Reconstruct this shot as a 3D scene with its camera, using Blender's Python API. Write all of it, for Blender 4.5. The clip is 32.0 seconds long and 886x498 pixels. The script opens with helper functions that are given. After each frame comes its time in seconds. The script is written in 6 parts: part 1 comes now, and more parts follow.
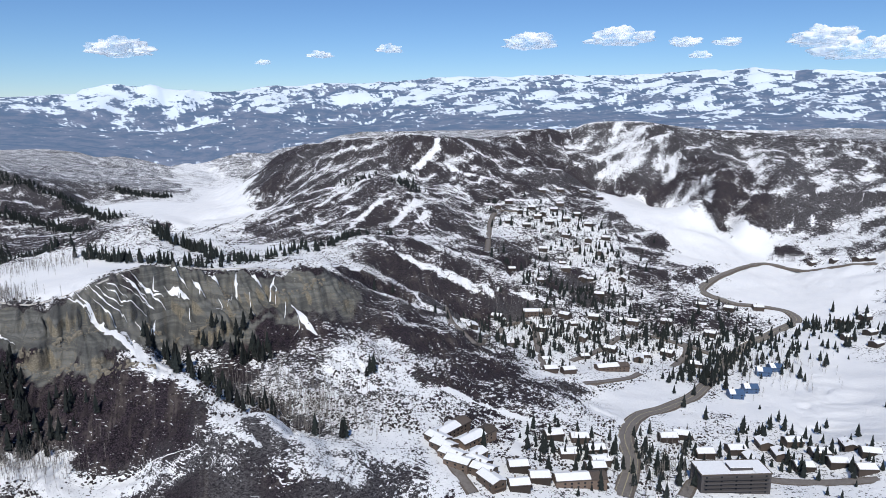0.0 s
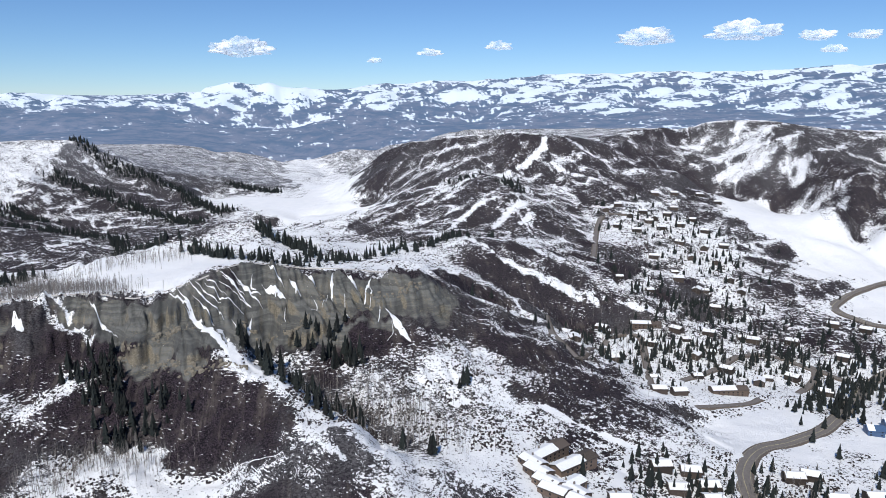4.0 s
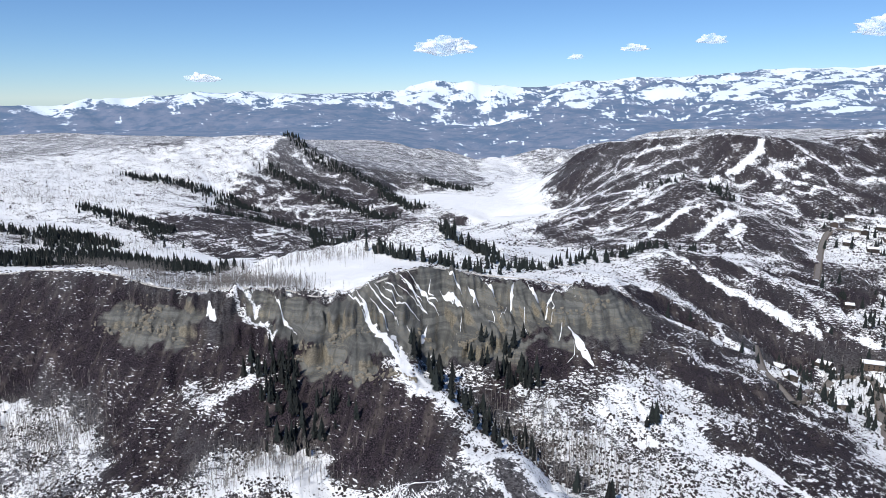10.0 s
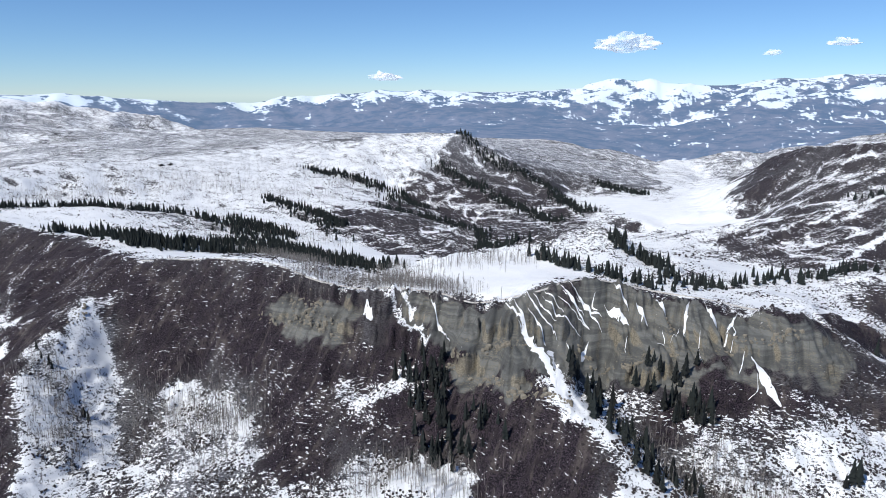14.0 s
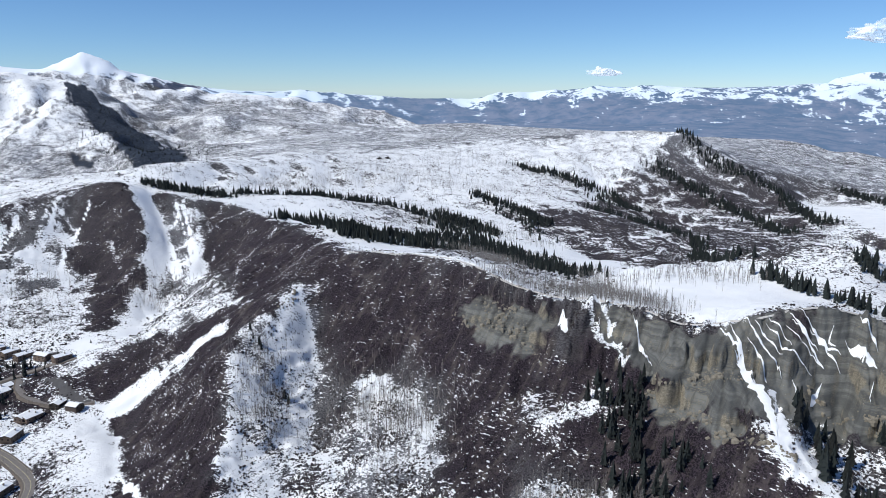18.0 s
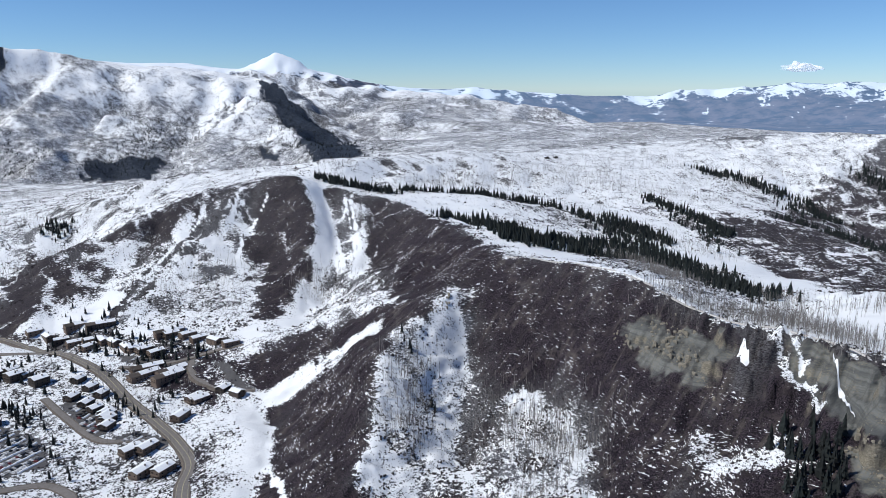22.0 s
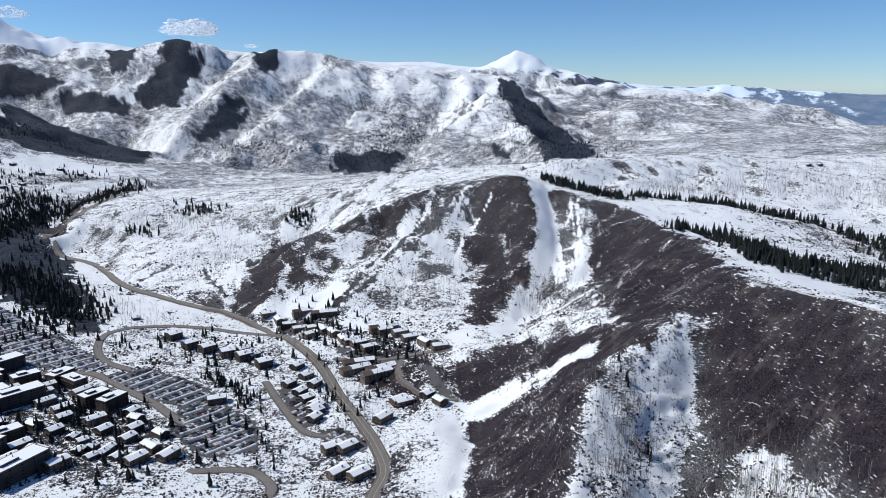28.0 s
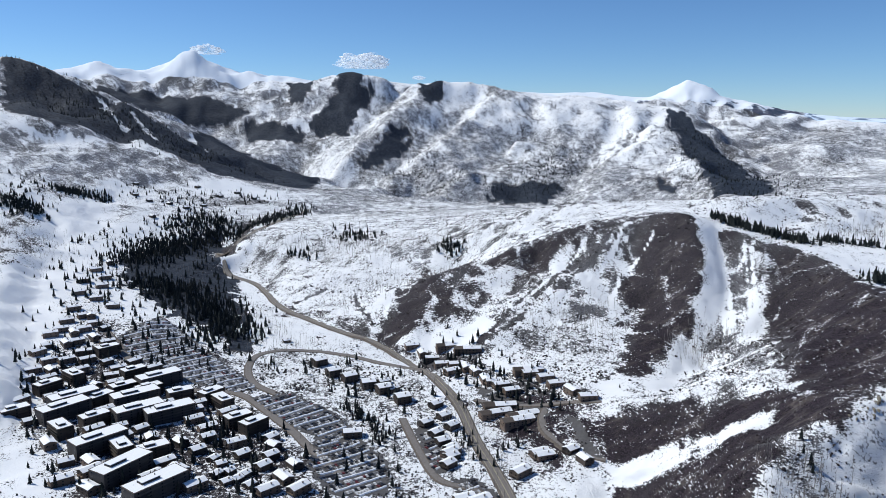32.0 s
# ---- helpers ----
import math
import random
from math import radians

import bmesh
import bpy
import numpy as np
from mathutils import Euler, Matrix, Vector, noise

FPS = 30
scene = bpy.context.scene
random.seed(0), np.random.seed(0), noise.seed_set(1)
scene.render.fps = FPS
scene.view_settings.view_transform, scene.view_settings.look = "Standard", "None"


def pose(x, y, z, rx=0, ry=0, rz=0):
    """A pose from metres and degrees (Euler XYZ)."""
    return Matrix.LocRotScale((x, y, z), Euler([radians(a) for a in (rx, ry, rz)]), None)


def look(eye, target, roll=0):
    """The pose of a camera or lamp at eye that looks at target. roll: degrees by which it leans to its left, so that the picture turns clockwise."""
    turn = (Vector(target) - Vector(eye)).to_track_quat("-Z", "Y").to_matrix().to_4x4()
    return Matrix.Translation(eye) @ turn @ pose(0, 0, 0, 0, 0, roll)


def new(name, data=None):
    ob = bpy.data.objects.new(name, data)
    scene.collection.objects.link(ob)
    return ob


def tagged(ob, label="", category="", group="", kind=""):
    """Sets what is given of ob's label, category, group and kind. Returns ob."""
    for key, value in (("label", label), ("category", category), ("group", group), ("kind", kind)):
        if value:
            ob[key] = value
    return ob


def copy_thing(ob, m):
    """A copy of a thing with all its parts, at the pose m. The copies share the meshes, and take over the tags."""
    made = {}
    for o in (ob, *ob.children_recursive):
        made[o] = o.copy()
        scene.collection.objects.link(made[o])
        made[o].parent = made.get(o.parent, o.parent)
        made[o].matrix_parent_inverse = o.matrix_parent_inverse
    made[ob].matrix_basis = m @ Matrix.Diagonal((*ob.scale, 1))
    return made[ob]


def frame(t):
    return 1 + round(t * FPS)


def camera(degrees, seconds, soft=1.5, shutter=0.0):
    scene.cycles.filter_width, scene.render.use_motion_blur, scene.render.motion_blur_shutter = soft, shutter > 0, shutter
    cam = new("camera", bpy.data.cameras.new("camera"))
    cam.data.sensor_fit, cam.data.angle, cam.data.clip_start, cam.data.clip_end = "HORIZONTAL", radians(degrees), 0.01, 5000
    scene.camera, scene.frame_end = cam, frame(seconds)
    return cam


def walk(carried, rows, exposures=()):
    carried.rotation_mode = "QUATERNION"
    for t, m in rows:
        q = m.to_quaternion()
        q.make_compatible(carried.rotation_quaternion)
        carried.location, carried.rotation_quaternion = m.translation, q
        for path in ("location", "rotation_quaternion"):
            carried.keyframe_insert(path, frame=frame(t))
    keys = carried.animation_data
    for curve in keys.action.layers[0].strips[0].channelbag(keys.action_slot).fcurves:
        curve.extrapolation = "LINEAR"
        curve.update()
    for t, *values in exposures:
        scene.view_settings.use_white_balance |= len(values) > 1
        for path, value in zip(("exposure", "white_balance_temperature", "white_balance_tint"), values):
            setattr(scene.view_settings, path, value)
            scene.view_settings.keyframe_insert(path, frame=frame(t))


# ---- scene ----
cam = camera(63.5, 32.0, soft=0.6)
PATH = [
    (0, pose(0.0, 0.0, 332.0, 78.43, 0.02, 13.59)),
    (1, pose(-1.7, 10.2, 331.4, 78.36, -0.01, 15.60)),
    (2, pose(-3.3, 18.9, 331.2, 78.30, -0.06, 17.70)),
    (3, pose(-4.4, 27.0, 331.6, 78.25, -0.05, 19.87)),
    (3.5, pose(-5.2, 31.0, 331.9, 78.24, -0.02, 20.97)),
    (5.5, pose(-9.3, 46.6, 332.1, 78.28, -0.00, 25.74)),
    (6, pose(-10.5, 50.6, 332.2, 78.28, 0.01, 26.96)),
    (7, pose(-13.1, 58.2, 332.5, 78.22, 0.01, 29.50)),
    (8, pose(-16.4, 66.3, 332.3, 78.23, 0.03, 32.11)),
    (9, pose(-20.8, 75.2, 332.5, 78.14, 0.05, 34.90)),
    (10, pose(-24.9, 82.1, 333.0, 78.06, 0.09, 37.64)),
    (10.5, pose(-26.8, 85.6, 333.0, 78.05, 0.10, 38.92)),
    (11, pose(-29.3, 89.6, 332.8, 78.01, 0.11, 39.44)),
    (11.5, pose(-31.7, 93.7, 332.5, 77.99, 0.05, 39.97)),
    (12, pose(-34.6, 98.0, 332.6, 77.97, -0.03, 41.86)),
    (12.5, pose(-36.9, 101.9, 332.9, 77.95, -0.12, 44.36)),
    (13, pose(-39.1, 105.3, 333.0, 77.95, -0.14, 46.58)),
    (13.5, pose(-41.9, 108.9, 332.9, 77.96, -0.11, 48.86)),
    (14, pose(-44.9, 112.2, 332.9, 77.94, -0.09, 51.41)),
    (14.5, pose(-48.0, 115.3, 333.2, 77.93, -0.07, 53.93)),
    (16.5, pose(-61.9, 129.2, 332.5, 77.83, -0.03, 63.24)),
    (17, pose(-65.5, 132.0, 332.9, 77.75, 0.02, 65.05)),
    (18, pose(-72.0, 137.9, 333.2, 77.62, -0.03, 68.29)),
    (19, pose(-80.4, 143.0, 333.1, 77.53, -0.09, 71.80)),
    (20, pose(-90.1, 147.7, 333.2, 77.47, -0.04, 75.37)),
    (21, pose(-99.7, 152.3, 333.1, 77.46, 0.01, 78.66)),
    (22, pose(-109.5, 156.0, 333.2, 77.42, 0.03, 81.83)),
    (23, pose(-119.6, 159.2, 332.9, 77.35, 0.09, 84.97)),
    (24, pose(-131.0, 162.3, 332.3, 77.32, 0.09, 87.89)),
    (24.5, pose(-136.9, 163.5, 332.3, 77.28, 0.10, 88.92)),
    (25, pose(-142.3, 164.7, 332.1, 77.27, 0.11, 89.92)),
    (25.5, pose(-147.3, 165.5, 332.1, 77.26, 0.04, 91.20)),
    (27.5, pose(-168.0, 166.5, 332.5, 77.26, 0.01, 98.61)),
    (28, pose(-173.3, 166.4, 332.3, 77.26, 0.04, 100.40)),
    (29, pose(-183.6, 166.2, 332.5, 77.21, 0.08, 103.88)),
    (30, pose(-194.6, 165.2, 332.6, 77.32, 0.03, 107.36)),
    (30.5, pose(-200.0, 164.7, 332.9, 77.72, 0.03, 109.04)),
    (31, pose(-205.9, 164.3, 332.8, 78.70, -0.10, 110.59)),
    (31.5, pose(-212.7, 163.5, 332.2, 79.53, -0.16, 111.88)),
    (32, pose(-220.3, 162.0, 331.4, 79.61, -0.14, 113.15)),
]
walk(cam, PATH, [(0, -0.2, 6560, 9), (8, 0.0, 6620, 9), (14, 0.02, 6540, 8), (18, -0.04, 6430, 7), (25, -0.1, 6420, 7), (32, -0.08, 6400, 6)])

# world: clear spring sky and the sun in the south
SUN_AZ, SUN_EL = 184.0, 47.0
SUN_DIR = Vector((-math.sin(radians(SUN_AZ)) * math.cos(radians(SUN_EL)), math.cos(radians(SUN_AZ)) * math.cos(radians(SUN_EL)), math.sin(radians(SUN_EL))))
world = bpy.data.worlds.new("sky")
scene.world = world
world.use_nodes = True
wn = world.node_tree.nodes
wn.clear()
sky = wn.new("ShaderNodeTexSky")
sky.sky_type, sky.sun_disc = "NISHITA", False
sky.sun_elevation, sky.sun_rotation = radians(SUN_EL), math.atan2(SUN_DIR.x, SUN_DIR.y)
sky.altitude, sky.air_density, sky.dust_density, sky.ozone_density = 2500, 1.0, 0.0, 10.0
bg = wn.new("ShaderNodeBackground")
bg.inputs["Strength"].default_value = 0.115
wout = wn.new("ShaderNodeOutputWorld")
world.node_tree.links.new(sky.outputs[0], bg.inputs[0])
world.node_tree.links.new(bg.outputs[0], wout.inputs[0])
sun = new("sun", bpy.data.lights.new("sun", "SUN"))
sun.data.energy, sun.data.angle, sun.data.color = 4.3, radians(0.53), (1.0, 0.96, 0.9)
sun.matrix_world = look(Vector((0, 0, 900)) + SUN_DIR * 100, (0, 0, 900))

# ---- materials ----
def node_mat(name):
    m = bpy.data.materials.new(name)
    m.use_nodes = True
    nt = m.node_tree
    nt.nodes.clear()
    out = nt.nodes.new("ShaderNodeOutputMaterial")
    b = nt.nodes.new("ShaderNodeBsdfPrincipled")
    nt.links.new(b.outputs[0], out.inputs[0])
    return m, nt, b


def tex_noise(nt, vec, scale, detail=4, rough=0.6):
    n = nt.nodes.new("ShaderNodeTexNoise")
    n.inputs["Scale"].default_value, n.inputs["Detail"].default_value, n.inputs["Roughness"].default_value = scale, detail, rough
    if vec is not None:
        nt.links.new(vec, n.inputs["Vector"])
    return n.outputs["Fac"]


def stretched(nt, vec, sx, sy, sz):
    m = nt.nodes.new("ShaderNodeMapping")
    m.inputs["Scale"].default_value = (sx, sy, sz)
    nt.links.new(vec, m.inputs["Vector"])
    return m.outputs[0]


def calc(nt, op, a, b=None, c=None):
    n = nt.nodes.new("ShaderNodeMath")
    n.operation = op
    for i, v in enumerate((a, b, c)):
        if v is None:
            continue
        if isinstance(v, (int, float)):
            n.inputs[i].default_value = v
        else:
            nt.links.new(v, n.inputs[i])
    return n.outputs[0]


def ramp(nt, v, lo, hi, a=0.0, b=1.0):
    n = nt.nodes.new("ShaderNodeMapRange")
    n.interpolation_type = "SMOOTHSTEP"
    for key, val in (("Value", v), ("From Min", lo), ("From Max", hi), ("To Min", a), ("To Max", b)):
        if isinstance(val, (int, float)):
            n.inputs[key].default_value = val
        else:
            nt.links.new(val, n.inputs[key])
    return n.outputs[0]


def mix(nt, fac, a, b):
    n = nt.nodes.new("ShaderNodeMix")
    n.data_type = "RGBA"
    for key, v in ((0, fac), (6, a), (7, b)):
        if isinstance(v, tuple):
            n.inputs[key].default_value = (*v, 1)
        elif isinstance(v, (int, float)):
            n.inputs[key].default_value = v
        else:
            nt.links.new(v, n.inputs[key])
    return n.outputs[2]


def attr(nt, name):
    n = nt.nodes.new("ShaderNodeAttribute")
    n.attribute_name = name
    return n.outputs["Fac"]


def bump(nt, b, height, dist, strength=1.0):
    n = nt.nodes.new("ShaderNodeBump")
    n.inputs["Distance"].default_value, n.inputs["Strength"].default_value = dist, strength
    nt.links.new(height, n.inputs["Height"])
    nt.links.new(n.outputs[0], b.inputs["Normal"])


def simple(name, col, rough=0.8, var=0.25, scale=0.6, metal=0.0, rnd=0.0):
    """A plain surface with blotches and fine grain, and a shift from piece to piece."""
    m, nt, b = node_mat(name)
    geo = nt.nodes.new("ShaderNodeNewGeometry")
    f = calc(nt, "ADD", calc(nt, "MULTIPLY", tex_noise(nt, geo.outputs["Position"], scale, 5), 0.65), calc(nt, "MULTIPLY", tex_noise(nt, geo.outputs["Position"], scale * 9, 2), 0.35))
    if rnd:
        info = nt.nodes.new("ShaderNodeObjectInfo")
        f = calc(nt, "ADD", f, calc(nt, "MULTIPLY", calc(nt, "SUBTRACT", info.outputs["Random"], 0.5), rnd))
    c = mix(nt, ramp(nt, f, 0.25, 0.75), tuple(v * (1 - var) for v in col), tuple(min(1, v * (1 + var)) for v in col))
    nt.links.new(c, b.inputs["Base Color"])
    b.inputs["Roughness"].default_value, b.inputs["Metallic"].default_value = rough, metal
    return m


def ground_material():
    m, nt, b = node_mat("hillside")
    geo = nt.nodes.new("ShaderNodeNewGeometry")
    pos = geo.outputs["Position"]
    snow, shale, scrub = attr(nt, "snow"), attr(nt, "shale"), attr(nt, "scrub")
    n1 = tex_noise(nt, stretched(nt, pos, 0.1, 0.1, 0.34), 1.0, 6, 0.7)
    n2 = tex_noise(nt, pos, 0.035, 5, 0.65)
    n3 = tex_noise(nt, stretched(nt, pos, 0.5, 0.5, 1.7), 1.0, 5, 0.7)
    f = calc(nt, "ADD", calc(nt, "MULTIPLY", n1, 0.34), calc(nt, "MULTIPLY", n2, 0.18))
    f = calc(nt, "ADD", f, calc(nt, "MULTIPLY", n3, 0.48))
    edge = calc(nt, "SUBTRACT", 0.672, calc(nt, "MULTIPLY", snow, 0.33))
    f = calc(nt, "ADD", calc(nt, "MULTIPLY", calc(nt, "SUBTRACT", f, 0.5), 1.45), 0.5)
    soft = calc(nt, "ADD", calc(nt, "MULTIPLY", scrub, 0.03), 0.01)
    cover = ramp(nt, calc(nt, "DIVIDE", calc(nt, "SUBTRACT", f, edge), soft), -1.0, 1.0)
    # small drifts caught on the brush, and single shrubs standing in the snow
    patchy = calc(nt, "MULTIPLY", calc(nt, "SUBTRACT", n2, 0.5), 0.4)
    dash = ramp(nt, calc(nt, "ADD", tex_noise(nt, stretched(nt, pos, 0.2, 0.2, 1.2), 1.0, 4, 0.6), calc(nt, "ADD", patchy, calc(nt, "MULTIPLY", snow, 0.28))), 0.632, 0.652)
    dash = calc(nt, "MULTIPLY", dash, ramp(nt, shale, 0.35, 0.1))
    cover = calc(nt, "MAXIMUM", cover, calc(nt, "MULTIPLY", dash, ramp(nt, shale, -0.4, -0.1)))
    shrub = ramp(nt, calc(nt, "SUBTRACT", tex_noise(nt, pos, 0.42, 4, 0.62), patchy), 0.585, 0.605)
    cover = calc(nt, "MULTIPLY", cover, calc(nt, "SUBTRACT", 1.0, calc(nt, "MULTIPLY", shrub, ramp(nt, snow, 1.06, 0.88))))
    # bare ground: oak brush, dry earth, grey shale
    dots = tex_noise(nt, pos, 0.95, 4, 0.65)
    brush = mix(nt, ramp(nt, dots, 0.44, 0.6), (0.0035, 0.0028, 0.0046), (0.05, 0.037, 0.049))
    earth = mix(nt, ramp(nt, n2, 0.4, 0.62), (0.022, 0.017, 0.02), (0.07, 0.057, 0.058))
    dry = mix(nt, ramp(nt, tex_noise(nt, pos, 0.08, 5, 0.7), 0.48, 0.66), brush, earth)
    grey = mix(nt, ramp(nt, n3, 0.4, 0.6), (0.018, 0.018, 0.021), (0.13, 0.127, 0.134))
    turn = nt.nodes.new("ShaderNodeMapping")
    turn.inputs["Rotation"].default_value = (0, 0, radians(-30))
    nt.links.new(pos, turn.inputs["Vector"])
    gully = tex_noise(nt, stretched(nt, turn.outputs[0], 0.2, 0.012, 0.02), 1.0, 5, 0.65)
    dry = mix(nt, calc(nt, "MULTIPLY", ramp(nt, calc(nt, "ADD", gully, calc(nt, "MULTIPLY", calc(nt, "SUBTRACT", n2, 0.5), 0.6)), 0.52, 0.7), 0.42), dry, mix(nt, n3, (0.075, 0.063, 0.06), (0.17, 0.148, 0.128)))
    dry = mix(nt, scrub, dry, grey)
    # grey-blue of bare aspens; on far ground this tone also paints haze
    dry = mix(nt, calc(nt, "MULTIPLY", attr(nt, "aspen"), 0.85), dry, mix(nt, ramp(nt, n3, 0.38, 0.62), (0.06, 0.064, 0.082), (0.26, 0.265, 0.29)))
    strata = tex_noise(nt, stretched(nt, pos, 0.012, 0.012, 0.34), 1.0, 4, 0.6)
    rock = mix(nt, ramp(nt, strata, 0.4, 0.62), (0.085, 0.088, 0.087), (0.165, 0.168, 0.16))
    rock = mix(nt, ramp(nt, n3, 0.45, 0.72), rock, mix(nt, ramp(nt, n2, 0.45, 0.62), (0.11, 0.11, 0.1), (0.21, 0.185, 0.135)))
    steep = nt.nodes.new("ShaderNodeSeparateXYZ")
    nt.links.new(geo.outputs["Normal"], steep.inputs[0])
    cliff = ramp(nt, steep.outputs[2], 0.62, 0.42)
    rock = mix(nt, calc(nt, "MULTIPLY", cliff, 0.8), rock, mix(nt, ramp(nt, n3, 0.4, 0.62), (0.15, 0.13, 0.095), (0.3, 0.265, 0.2)))
    # dark downslope streaks painted on the shale in place of shaded gullies
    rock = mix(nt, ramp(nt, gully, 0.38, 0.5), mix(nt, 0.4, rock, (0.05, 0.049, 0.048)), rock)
    bare = mix(nt, ramp(nt, calc(nt, "ADD", shale, calc(nt, "MULTIPLY", calc(nt, "SUBTRACT", n2, 0.5), 0.8)), 0.4, 0.6), dry, rock)
    # dark conifer forest, its colour lifted and blued to include far haze
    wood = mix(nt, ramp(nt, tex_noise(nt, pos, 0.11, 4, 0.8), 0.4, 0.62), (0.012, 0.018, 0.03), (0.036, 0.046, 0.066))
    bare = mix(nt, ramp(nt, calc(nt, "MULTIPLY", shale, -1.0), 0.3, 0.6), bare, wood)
    white = mix(nt, n2, (0.74, 0.77, 0.82), (0.9, 0.91, 0.92))
    near = mix(nt, cover, bare, white)
    nt.links.new(near, b.inputs["Base Color"])
    b.inputs["Roughness"].default_value = 0.85
    b.inputs["Specular IOR Level"].default_value = 0.2
    bump(nt, b, calc(nt, "ADD", n3, n1), 1.5, 0.6)
    return m


def distance_material(name, haze_glow, scale, low, high, gain, soft, white):
    """Ranges many kilometres off, standing in at the edge of the place: forest, scree and snow, with blue haze put into
    their colour and glow.
    """
    m, nt, b = node_mat(name)
    geo = nt.nodes.new("ShaderNodeNewGeometry")
    pos = geo.outputs["Position"]
    snow = attr(nt, "snow")
    up = nt.nodes.new("ShaderNodeSeparateXYZ")
    nt.links.new(pos, up.inputs[0])
    snow = calc(nt, "ADD", snow, ramp(nt, up.outputs[2], low, high, -0.25, gain))
    n1 = tex_noise(nt, stretched(nt, pos, 0.007, 0.007, 0.022), scale, 10, 0.7)
    n2 = tex_noise(nt, pos, 0.004, 5, 0.6)
    f = calc(nt, "ADD", calc(nt, "MULTIPLY", n1, 0.7), calc(nt, "MULTIPLY", n2, 0.3))
    cover = ramp(nt, calc(nt, "SUBTRACT", f, calc(nt, "SUBTRACT", 0.66, calc(nt, "MULTIPLY", snow, 0.3))), -soft, soft)
    # bluish rock and a dulled white carry part of the haze
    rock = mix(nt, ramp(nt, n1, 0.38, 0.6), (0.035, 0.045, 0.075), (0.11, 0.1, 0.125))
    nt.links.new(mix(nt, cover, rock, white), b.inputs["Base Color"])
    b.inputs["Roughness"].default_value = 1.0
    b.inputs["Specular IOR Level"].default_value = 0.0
    # blue glow stands in for the hazy air in front of the ranges
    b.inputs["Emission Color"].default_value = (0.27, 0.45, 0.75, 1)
    b.inputs["Emission Strength"].default_value = haze_glow
    return m


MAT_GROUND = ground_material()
MAT_DISTANCE = distance_material("haze_blue_ranges", 0.37, 1.3, 200, 480, -0.16, 0.03, (0.6, 0.65, 0.71))
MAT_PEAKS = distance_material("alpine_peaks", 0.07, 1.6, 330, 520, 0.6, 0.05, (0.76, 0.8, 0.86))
MAT_ASPHALT = simple("asphalt", (0.17, 0.155, 0.145), 0.9, 0.25, 0.4)
MAT_NEEDLE = simple("spruce_needles", (0.0065, 0.01, 0.0095), 0.9, 0.5, 0.5, rnd=0.6)
MAT_BARK = simple("bark", (0.09, 0.065, 0.05), 0.9, 0.3, 2.0)
MAT_BRUSH = simple("oak_brush", (0.03, 0.024, 0.025), 0.95, 0.5, 0.7)
MAT_TWIG = simple("aspen_twigs", (0.2, 0.185, 0.175), 0.95, 0.3, 0.5)
MAT_VERGE = simple("gravel_verge", (0.12, 0.1, 0.085), 0.95, 0.4, 0.5)
MAT_TRAIL = simple("trodden_snow", (0.5, 0.48, 0.46), 0.95, 0.3, 0.4)
MAT_LINE = simple("road_paint", (0.45, 0.4, 0.25), 0.8, 0.2, 1.0)
MAT_SNOW = simple("roof_snow_cover", (0.84, 0.86, 0.89), 0.6, 0.06, 0.5)
MAT_WALL = simple("timber_siding", (0.05, 0.038, 0.032), 0.85, 0.35, 0.8, rnd=0.8)
MAT_WALL_TAN = simple("tan_siding", (0.13, 0.095, 0.075), 0.85, 0.3, 0.8, rnd=0.8)
MAT_STUCCO = simple("grey_stucco", (0.06, 0.055, 0.056), 0.9, 0.25, 0.6, rnd=0.6)
MAT_ROOF = simple("brown_shingle_roof", (0.075, 0.06, 0.052), 0.9, 0.35, 1.2, rnd=0.5)
MAT_BLUE = simple("blue_metal_roof", (0.05, 0.1, 0.2), 0.5, 0.2, 0.8)
MAT_STONE = simple("chimney_stone", (0.2, 0.18, 0.16), 0.95, 0.3, 1.5)
MAT_DOOR = simple("wooden_door", (0.1, 0.05, 0.03), 0.7, 0.2, 1.5)
MAT_GLASS = simple("window_glass", (0.02, 0.025, 0.03), 0.08, 0.2, 0.5)
MAT_TYRE = simple("tyre_rubber", (0.015, 0.015, 0.016), 0.9, 0.2, 3.0)
MAT_ROCK = simple("sandstone", (0.19, 0.17, 0.135), 0.95, 0.4, 0.4)
CAR_PAINT = [simple("car_paint", c, 0.3, 0.08, 0.5, metal=0.2) for c in ((0.5, 0.5, 0.52), (0.03, 0.03, 0.035), (0.7, 0.7, 0.7), (0.1, 0.1, 0.105), (0.03, 0.05, 0.1), (0.16, 0.16, 0.17))]


def cloud_material():
    m, nt, b = node_mat("cloud")
    geo = nt.nodes.new("ShaderNodeNewGeometry")
    n = tex_noise(nt, geo.outputs["Position"], 0.012, 3, 0.45)
    b.inputs["Base Color"].default_value = (0.92, 0.94, 0.97, 1)
    b.inputs["Roughness"].default_value = 1.0
    b.inputs["Specular IOR Level"].default_value = 0.0
    # faint bluish glow added to brighten the unlit parts of the cloud
    b.inputs["Emission Color"].default_value = (0.8, 0.88, 1.0, 1)
    b.inputs["Emission Strength"].default_value = 0.12
    nt.links.new(ramp(nt, n, 0.3, 0.66, 0.06, 0.62), b.inputs["Alpha"])
    return m


MAT_CLOUD = cloud_material()
MAT_LOT = simple("wet_lot_asphalt", (0.075, 0.072, 0.074), 0.7, 0.35, 0.3)


